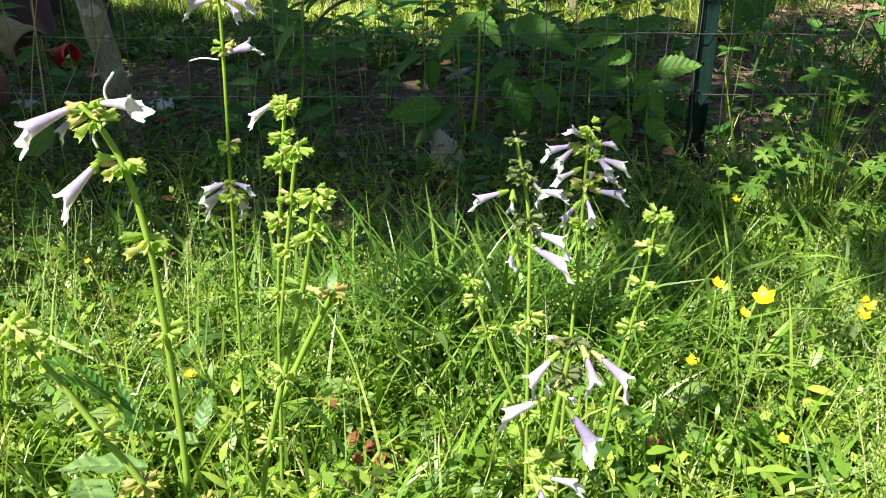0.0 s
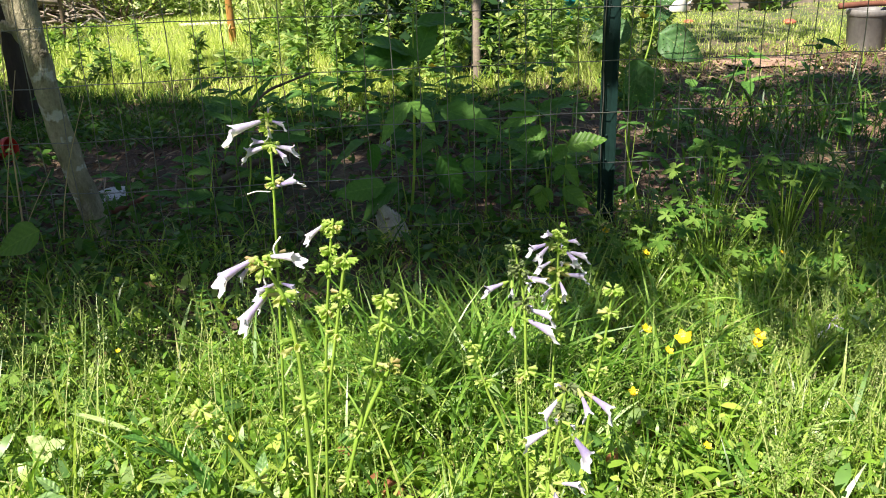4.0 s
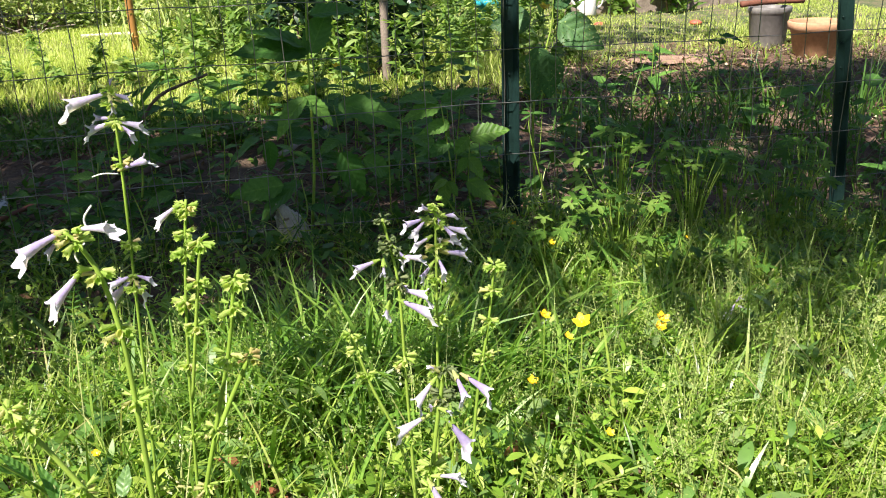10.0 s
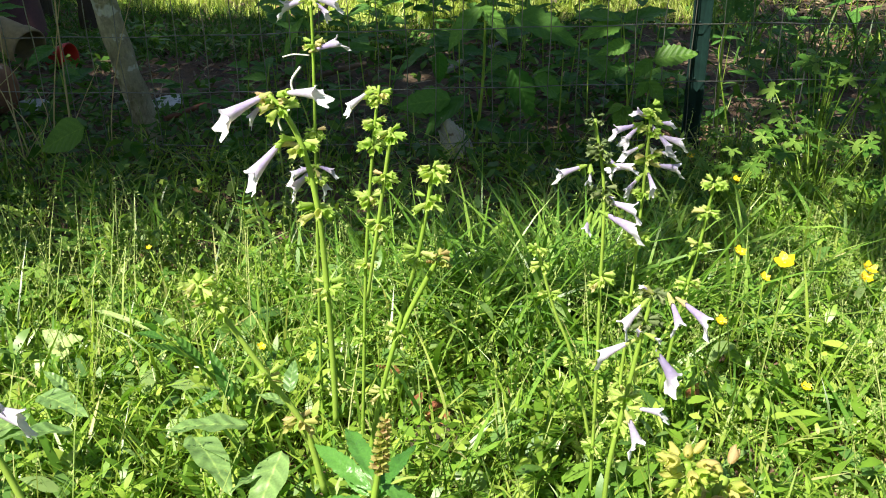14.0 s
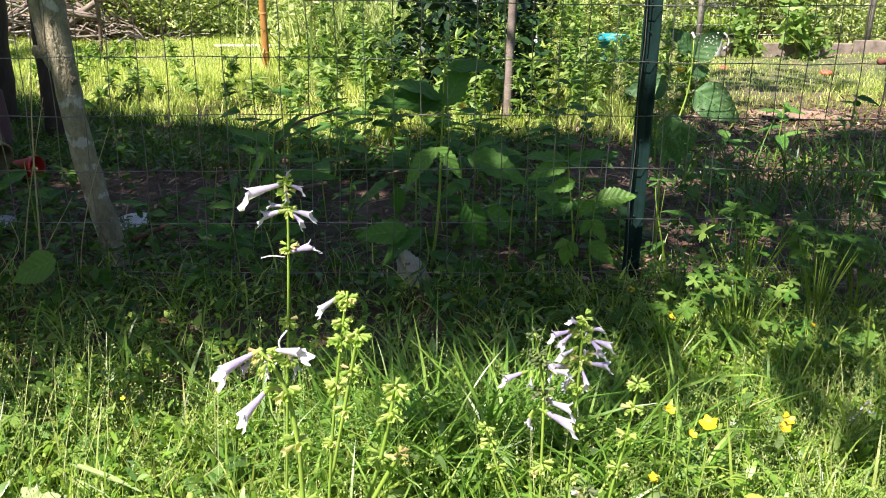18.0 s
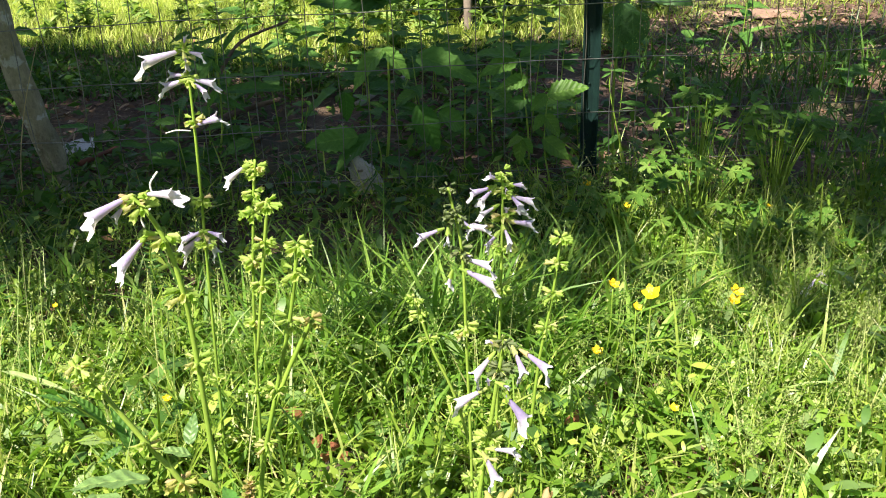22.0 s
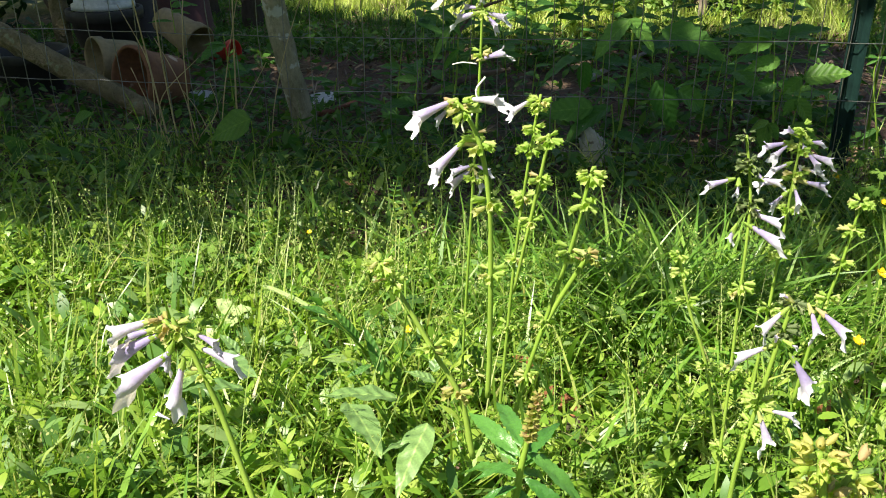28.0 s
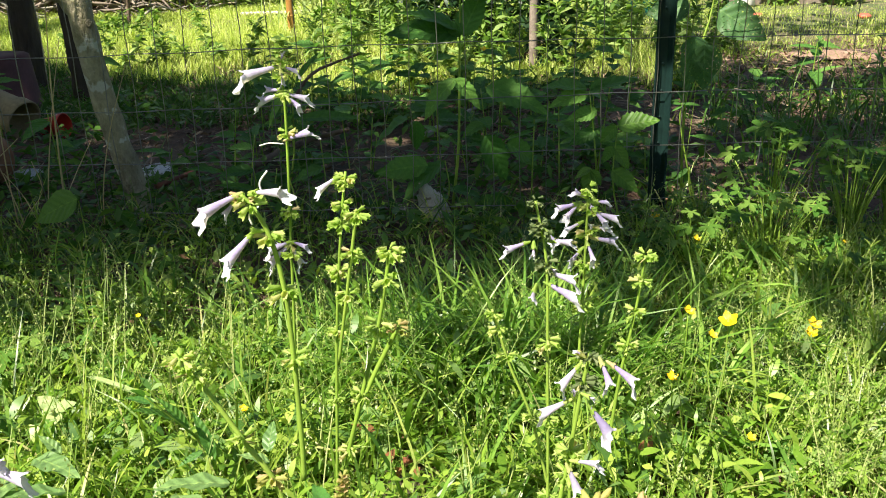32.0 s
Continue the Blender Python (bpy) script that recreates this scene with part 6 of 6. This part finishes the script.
part("post_body", tube_mesh("post_body", [(0, 0, -0.05), (0.004, 0, 0.2), (-0.006, 0.01, 0.55)], (0.029, 0.024), 10, 12, 0.2), M_LOG, slim)
blk = bmesh.new()
bmesh.ops.create_cube(blk, size=1.0, matrix=Matrix.Translation((0.014, -0.033, 0.25)) @ Matrix.Diagonal((0.085, 0.022, 0.055, 1)))
bmesh.ops.bevel(blk, geom=blk.edges[:], offset=0.004, segments=2, affect="EDGES")
part("nailed_block", blk, M_TAN, slim, "pale wooden block")
pot("dark_bucket", "near-black plastic bucket standing on soil", (-1.86, 0.42, G0), 0.10, 0.12, M_NAVY)
log = thing("fallen_log", "mossy grey-brown log leaning on the pots", "log", (-1.441, 0.170, 0.025))
lo = Vector(log.location)
part("log_body", tube_mesh("log_body", [(0.04, 0.0, -0.025), (0, 0, 0.0), Vector((-1.641, 0.170, 0.122)) - lo, Vector((-1.808, 0.170, 0.203)) - lo, Vector((-2.197, 0.170, 0.369)) - lo], (0.019, 0.028), 14, 40, 0.32), M_LOG, log)
leafy_plant("mottled_violet", "low broad mottled leaves in the shade", "plant", [[(-1.33, -0.17, -0.04), (-1.33, -0.17, 0.02)]],
            [((-1.493, -0.170, 0.009), (-1.513, -0.170, 0.059)), ((-1.474, -0.170, 0.012), (-1.409, -0.170, 0.042)), ((-1.434, -0.200, -0.001), (-1.349, -0.200, -0.018)), ((-1.447, -0.200, -0.007), (-1.516, -0.200, -0.052)), ((-1.412, -0.200, -0.011), (-1.410, -0.200, -0.062)), ((-1.556, -0.150, 0.090), (-1.579, -0.150, 0.122)), ((-1.556, -0.150, 0.088), (-1.512, -0.150, 0.125)), ((-1.351, -0.200, 0.004), (-1.297, -0.200, -0.015)), ((-1.359, -0.200, 0.091), (-1.316, -0.200, 0.114))], ROUND, 0.0018)
br = part("fallen_branch", tube_mesh("branch", [(-0.913, 0.303, -0.020), (-0.849, 0.442, -0.010), (-0.761, 0.605, 0.000), (-0.642, 0.600, 0.030)], (0.012, 0.006), 8, 14, 0.3), M_TWIG)
tagged(br, "crooked dead branch lying on the soil", "branch")
br = part("fallen_branch", tube_mesh("branch", [(-0.453, 0.716, -0.020), (-0.373, 0.823, 0.000), (-0.269, 0.945, 0.020)], (0.009, 0.005), 7, 10, 0.3), M_GREY_WOOD)
tagged(br, "short grey dead branch lying in weeds", "branch")
br = part("fallen_branch", tube_mesh("branch", [(-0.86, 0.62, -0.03), (-0.79, 0.70, 0.10), (-0.745, 0.72, 0.155), (-0.69, 0.72, 0.18), (-0.615, 0.72, 0.205)], (0.006, 0.003), 8, 18, 0.35), M_TWIG)
tagged(br, "dark dead branch rising crookedly from the soil", "branch")
st = part("orange_stick", tube_mesh("stick", [(-1.045, 0.261, -0.010), (-0.974, 0.350, 0.000)], (0.006, 0.005), 7, 8, 0.2), M_RUST)
tagged(st, "short reddish stick on the soil", "stick")

cane = thing("bamboo_cane", "amber bamboo cane standing upright in the lawn", "cane", (-1.193, 3.112, -0.030))
shaft = part("cane_body", tube_mesh("cane_body", [(0, 0, -0.05), (-0.005, 0, 0.4), (-0.012, 0, 1.3)], (0.020, 0.017), 10, 20, 0.05), M_BAMBOO, cane)
for k in range(5):
    ring = part("node", lathe("node", [(0.018, 0), (0.0225, 0.006), (0.018, 0.012)], 12), M_BAMBOO, shaft)
    ring.location = (-0.001 - 0.0025 * k, 0, 0.1 + 0.2 * k)
twig = part("thin_pole", tube_mesh("pole", [(0, 0, -0.05), (0.015, 0, 0.25), (-0.01, 0, 0.5), (0.02, 0, 1.2)], (0.013, 0.009), 7, 20, 0.3), M_TWIG)
twig.location = (-2.332, 3.895, -0.030)
tagged(twig, "thin crooked pole stuck in the lawn", "pole")
post2 = part("wooden_stake", tube_mesh("stake", [(0, 0, -0.05), (0.0, 0, 0.22), (0.006, 0, 0.6), (0.0, 0, 1.2)], (0.017, 0.015), 8, 18, 0.12), M_STICK)
post2.location = (-0.057, 1.674, -0.030)
tagged(post2, "weathered grey wooden stake wound with ivy", "stake")


# ---- weeds, shrubs and far things ----
def leaf_mass(name, centre, size, n, leaf, mat, label, category, group="", stems=5, lumps=7, shell=0.5):
    """A shrub: stems and a crown of small leaves gathered in uneven lumps."""
    shrub = thing(name, label, category, (centre[0], centre[1], gz(centre[0], centre[1])), group)
    lump = rng.normal(0, 0.42, (lumps, 3)) * np.array(size) + np.array([0, 0, size[2] * 1.05])
    lump[:, 2] = np.clip(lump[:, 2], size[2] * 0.3, size[2] * 1.9)
    lump[: lumps // 2, 2] *= 0.4
    for k in range(stems):
        e = lump[k % lumps]
        part("stem", tube_mesh("stem", [(e[0] * 0.15, e[1] * 0.15, -0.03), Vector(e) * 0.6, Vector(e)], (0.012 * size[2] + 0.003, 0.003), 6, 8, 0.2), M_TWIG, shrub)
    idx = rng.integers(0, lumps, n)
    d = rng.normal(0, 1, (n, 3))
    d /= np.linalg.norm(d, axis=1)[:, None]
    p = lump[idx] + d * (rng.uniform(0, 1, n) ** shell)[:, None] * np.array(size) * 0.55
    p[:, 2] = np.abs(p[:, 2])
    ob = strips("crown", p, U(leaf * 0.6, leaf * 1.3, n), U(leaf * 0.3, leaf * 0.6, n), U(-0.7, 0.9, n), U(-0.1, 1.0, n), LEAFLET, mat, "", "", 0.8, None, shrub)
    tagged(ob, kind="stuff")
    return shrub


for k in range(9):
    x = -4.4 + 1.1 * k + R.uniform(-0.2, 0.2)
    leaf_mass("hedge_shrub", (x, 4.85 + R.uniform(-0.15, 0.35), 0), (0.75, 0.45, 0.62), 9500, 0.044, M_HEDGE, "leafy green shrub in the hedge behind the lawn", "shrub", "hedge shrubs", 6, 9)
for k in range(8):
    x = -8 + 2.3 * k
    leaf_mass("background_tree", (x, 8.2 + R.uniform(-0.5, 0.8), 0), (1.6, 1.0, 1.5), 2200, 0.16, M_HEDGE, "far green woodland tree behind the hedge", "tree", "woodland trees", 6, 10)
# ring of unseen trees, added to cut low sky light and deepen the shade
for k in range(14):
    a = radians(200 + 13.5 * k + 6 * math.sin(k * 2.3) - 20)
    leaf_mass("sky_block_tree", (11.0 * math.cos(a), 10.0 * math.sin(a), 0), (2.0, 2.0, 2.9), 1500, 0.34, M_SKY_BLOCK, "unseen leafy tree added round the garden to block low sky light", "tree", "woodland trees", 6, 11)
# two unseen trees added on the left to keep sky light off the shade
for x, y in ((-3.7, 0.9), (-4.0, 2.5)):
    leaf_mass("side_sky_block_tree", (x, y, 0), (0.9, 0.8, 1.2), 2600, 0.12, M_HEDGE, "unseen leafy tree added at the side to darken the shade", "tree", "side trees", 6, 9)
leaf_mass("ivy_shrub", (-0.16, 1.85, 0), (0.16, 0.14, 0.42), 900, 0.055, M_IVY, "dark ivy climbing round the wooden stake", "ivy", "", 4, 8)
leaf_mass("ivy_shrub", (-0.35, 2.3, 0), (0.22, 0.2, 0.5), 900, 0.06, M_IVY, "dark glossy shrub beside the stake", "shrub", "", 4, 8)
leaf_mass("ivy_shrub", (0.10, 3.3, 0), (0.42, 0.2, 0.42), 1500, 0.06, M_IVY, "dark tangled shrub behind the sunlit weeds", "shrub", "", 5, 9)
leaf_mass("dark_fill_shrub", (-2.62, 1.75, 0), (0.30, 0.22, 0.40), 1500, 0.06, M_IVY, "dark leafy shrub beside the dark trees", "shrub", "", 5, 8)
# added leaf mass: stands in for unidentified darkness, covers the lit ground
leaf_mass("dark_fill_shrub", (-2.75, 1.0, 0), (0.38, 0.3, 0.36), 1300, 0.06, M_IVY, "dark leaf mass added to fill the blackness behind the pots", "shrub", "", 5, 8)
leaf_mass("flowering_shrub", (-0.95, 3.9, 0), (0.35, 0.3, 0.42), 1200, 0.05, M_HEDGE, "pale leafy shrub at the lawn's edge", "shrub", "", 5, 7)


def broad_weed(x, y, h):
    """A low seedling with a few broad leaves."""
    plant = thing("shade_seedling", "low broad-leaved seedling on shaded soil", "plant", (x, y, gz(x, y)), "seedlings in the shade")
    tip = Vector((R.uniform(-0.03, 0.03), R.uniform(-0.03, 0.03), h))
    part("stem", tube_mesh("stem", [(0, 0, -0.02), tip * 0.5, tip], (0.002, 0.0012), 5, 6), M_STEM, plant)
    for k in range(R.randint(4, 8)):
        w = R.uniform(0, 6.28)
        b = Vector((x, y, gz(x, y))) + tip * R.uniform(0.4, 1.0)
        d = Vector((math.cos(w), math.sin(w), R.uniform(-0.2, 0.5))) * R.uniform(0.035, 0.09)
        put("leaf", R.choice(BROAD + LANCE), plant, aim(b, b + d, (0, -0.4, 0.9)))


def weed(x, y, h, label):
    plant = thing("tall_weed", label, "plant", (x, y, gz(x, y)), "weeds behind the fence")
    lean = (R.uniform(-0.06, 0.06), R.uniform(-0.06, 0.06))
    tip = Vector((lean[0], lean[1], h))
    part("stem", tube_mesh("stem", [(0, 0, -0.02), tip * 0.5, tip], (0.003, 0.0015), 5, 8), M_STEM, plant)
    n = int(40 + 110 * h)
    f = rng.uniform(0.15, 1.0, n)
    p = np.outer(f, np.array(tip))
    ob = strips("leaves", p, U(0.028, 0.062, n), U(0.010, 0.022, n), U(-0.3, 1.0, n), U(0.2, 1.1, n), (0.2, 1.0, 0.8, 0.08), M_WEED, "", "", 0.4, None, plant)
    tagged(ob, kind="stuff")


for k in range(150):
    x = R.uniform(-0.9, 0.95)
    y = R.uniform(1.25, 3.4) if x < 0.5 else R.uniform(2.0, 3.6)
    weed(x, y, R.uniform(0.12, 0.42) * (0.7 if y < 1.6 else 1.0), "sunlit green leafy weed beyond the fence")
for k in range(42):
    weed(R.uniform(-2.6, -0.8), R.uniform(1.9, 3.4), R.uniform(0.05, 0.17), "small leafy weed in the lawn")
for k in range(105):
    x, y = (R.uniform(-0.9, 0.15), R.uniform(0.1, 1.3)) if k < 75 else (R.uniform(-1.7, 1.3), R.uniform(0.12, 1.5))
    if not (-0.62 < x < -0.28 and y < 0.32):
        broad_weed(x, y, R.uniform(0.05, 0.24))
c = rng.normal(0, 1, (420, 2)) * np.array([0.28, 0.2]) + np.array([-0.62, 3.3])
p = np.column_stack([c, gz_np(c[:, 0], c[:, 1])])
strips("tall_seeding_grass", p, U(0.3, 0.6, len(p)), U(0.005, 0.011, len(p)), U(1.2, 1.55, len(p)), U(0.2, 1.3, len(p)), (0.8, 1, 0.7, 0.1), M_SEED, "tall pale seeding grass at the lawn's edge", "grass")


def brush_pile():
    pile = thing("brush_pile", "heap of grey dead sticks and split logs", "brush pile", (-3.05, 4.75, gz(-3.05, 4.75)))
    for k in range(560):
        a = Vector((R.gauss(-0.15, 0.5), R.gauss(0.1, 0.25), 0))
        a.z = R.uniform(0.0, 0.36) * math.exp(-((a.x + 0.15) / 0.75) ** 2)
        w = R.gauss(0, 0.6)
        d = Vector((math.cos(w), math.sin(w), R.gauss(0, 0.3))) * R.uniform(0.08, 0.32)
        r = R.uniform(0.003, 0.010) if k % 9 else R.uniform(0.018, 0.032)
        bend = Vector((0, R.gauss(0, 0.02), R.gauss(0, 0.03)))
        part("stick", tube_mesh("stick", [a - d, a + bend, a + d], (r, r * 0.7), 5, 4, 0.2), M_GREY_WOOD if k % 5 == 0 else M_STICK, pile)


brush_pile()
pipe = part("white_pipe", tube_mesh("pipe", [(-1.70, 4.20, -0.010), (-1.30, 4.16, -0.006), (-0.90, 4.20, -0.010)], 0.013, 10, 10), M_CUP)
tagged(pipe, "white pipe lying along the lawn's far edge", "pipe")

# right-hand corner: bare soil, tub, big pot, far fence
def soil_patch():
    n, rings = 48, 6
    verts, faces = [(0, 0, 0.014)], []
    for j in range(1, rings + 1):
        for k in range(n):
            w = 2 * math.pi * k / n
            e = (1 + 0.35 * noise.noise(Vector((math.cos(w) * 1.6, math.sin(w) * 1.6, 3.0))) + 0.2 * noise.noise(Vector((math.cos(w) * 5, math.sin(w) * 5, 7.0)))) * j / rings
            verts.append((0.24 * e * math.cos(w), 0.11 * e * math.sin(w), 0.014 * (1 - (j / rings) ** 2) + 0.006 * noise.noise(Vector((e * math.cos(w) * 9, e * math.sin(w) * 9, 0)))))
    for k in range(n):
        faces.append((0, 1 + k, 1 + (k + 1) % n))
        for j in range(rings - 1):
            a, b = 1 + j * n, 1 + (j + 1) * n
            faces.append((a + k, b + k, b + (k + 1) % n, a + (k + 1) % n))
    ob = part("bare_soil_patch", mesh_from("patch", verts, faces), M_BARE)
    ob.location = (1.2, 1.92, gz(1.2, 1.92) + 0.004)
    tagged(ob, "patch of bare reddish soil in sunlight", "soil", kind="structure")


soil_patch()
tub = thing("grey_tub", "grey plastic tub with a rusty board across it", "tub", (1.714, 2.096, -0.050))
tz = [(0.0, 0.005), (0.115, 0.0), (0.12, 0.01), (0.14, 0.19), (0.15, 0.195), (0.152, 0.215), (0.145, 0.22), (0.135, 0.215), (0.115, 0.012), (0.0, 0.012)]
part("tub_body", lathe("tub_body", tz, 30), M_BUCKET, tub)
tub.scale = (0.62, 0.62, 0.95)
board = part("rusty_board", tube_mesh("board", [(-0.15, -0.02, 0.0), (0.0, 0.0, 0.004), (0.17, 0.02, 0.0)], 0.014, 6, 8, 0.2), M_RUST)
board.location = tub.location + Vector((0, 0, 0.225))
tagged(board, "rusty narrow board laid over a tub", "board")
pot("large_clay_pot", "large wide terracotta pot in sunlight", (1.778, 1.803, -0.050), 0.125, 0.17, M_TERRA2)
can = thing("watering_can", "white plastic watering can on the grass", "watering can", (1.516, 4.026, -0.030))
can.scale = (0.74, 0.74, 0.74)
part("can_body", lathe("can_body", [(0.0, 0.0), (0.075, 0.0), (0.08, 0.01), (0.075, 0.15), (0.05, 0.17), (0.048, 0.165), (0.0, 0.16)], 20), M_CAN, can)
part("spout", tube_mesh("spout", [(-0.06, 0, 0.04), (-0.14, 0, 0.12), (-0.19, 0, 0.2)], (0.018, 0.010), 8, 8), M_CAN, can)
part("handle", tube_mesh("handle", [(0.06, 0, 0.04), (0.14, 0, 0.1), (0.10, 0, 0.19), (0.0, 0, 0.19)], 0.009, 7, 10), M_CAN, can)
pot("blue_tub", "turquoise plastic tub half hidden by weeds", (0.80, 3.72, -0.030), 0.11, 0.155, M_BLUE)
for k, at in enumerate(((1.883, 3.187, -0.030), (1.363, 3.349, -0.030))):
    toy = part("red_petal_litter" if k else "red_toy", lathe("toy", [(0.0, 0.0), (0.034, 0.0), (0.037, 0.014), (0.02, 0.024), (0.0, 0.025)], 14, 0.3), M_FADED)
    toy.location = at
    tagged(toy, "small red plastic thing lying in the grass", "toy")


def far_fence():
    fence = thing("far_fence", "distant wire mesh fence with grey posts", "fence", (0.95, 4.22, gz(0.95, 4.22)), kind="structure")
    for k in range(61):
        x = k * 0.06
        part("wire", tube_mesh("wire", [(x, 0.02 * math.sin(x), 0), (x + 0.004 * math.sin(k), 0.02 * math.sin(x), 0.9)], 0.0016, 4), M_WIRE, fence)
    for k in range(15):
        part("wire", tube_mesh("wire", [(0, 0, 0.05 + 0.06 * k), (1.8, 0.01, 0.045 + 0.06 * k), (3.6, 0, 0.05 + 0.06 * k)], 0.0016, 4), M_WIRE, fence)
    for k in range(4):
        part("post", tube_mesh("post", [(0.55 + 1.15 * k, 0.05, -0.05), (0.55 + 1.15 * k, 0.05, 1.0)], 0.022, 8), M_GREY_WOOD, fence)


far_fence()
def edging_board(x, y, turn):
    """A weathered board on edge with worn corners."""
    verts, faces = [], []
    n = 16
    prof = ((-0.012, 0.0), (-0.012, 0.080), (-0.008, 0.086), (0.008, 0.086), (0.012, 0.080), (0.012, 0.0))
    for i in range(n + 1):
        for py, pz in prof:
            u = i / n
            verts.append((-0.55 + 1.1 * u, py + 0.006 * math.sin(5 * u + x), pz + (0.004 * noise.noise(Vector((u * 6 + x, 0, 0))) if pz else -0.02)))
    for i in range(n):
        for k in range(5):
            faces.append((i * 6 + k, i * 6 + k + 1, (i + 1) * 6 + k + 1, (i + 1) * 6 + k))
    faces += [tuple(range(6))[::-1], tuple(n * 6 + k for k in range(6))]
    ob = part("edging_board", mesh_from("edging_board", verts, faces, False), M_STICK)
    ob.matrix_basis = pose(x, y, gz(x, y), 0, 0, turn)
    tagged(ob, "weathered grey board on edge along the far fence", "board", "edging boards")


for k in range(3):
    edging_board(1.95 + 1.12 * k, 4.16 + 0.02 * k, 1.0 - k)
leaf_mass("far_sapling", (2.10, 4.05, 0), (0.16, 0.14, 0.30), 210, 0.10, M_WEED, "sunlit leafy sapling against the far fence", "sapling", "", 3, 7)
leaf_mass("far_sapling", (1.72, 4.12, 0), (0.12, 0.10, 0.24), 160, 0.08, M_WEED, "small leafy sapling growing through the far fence", "sapling", "", 3, 6)
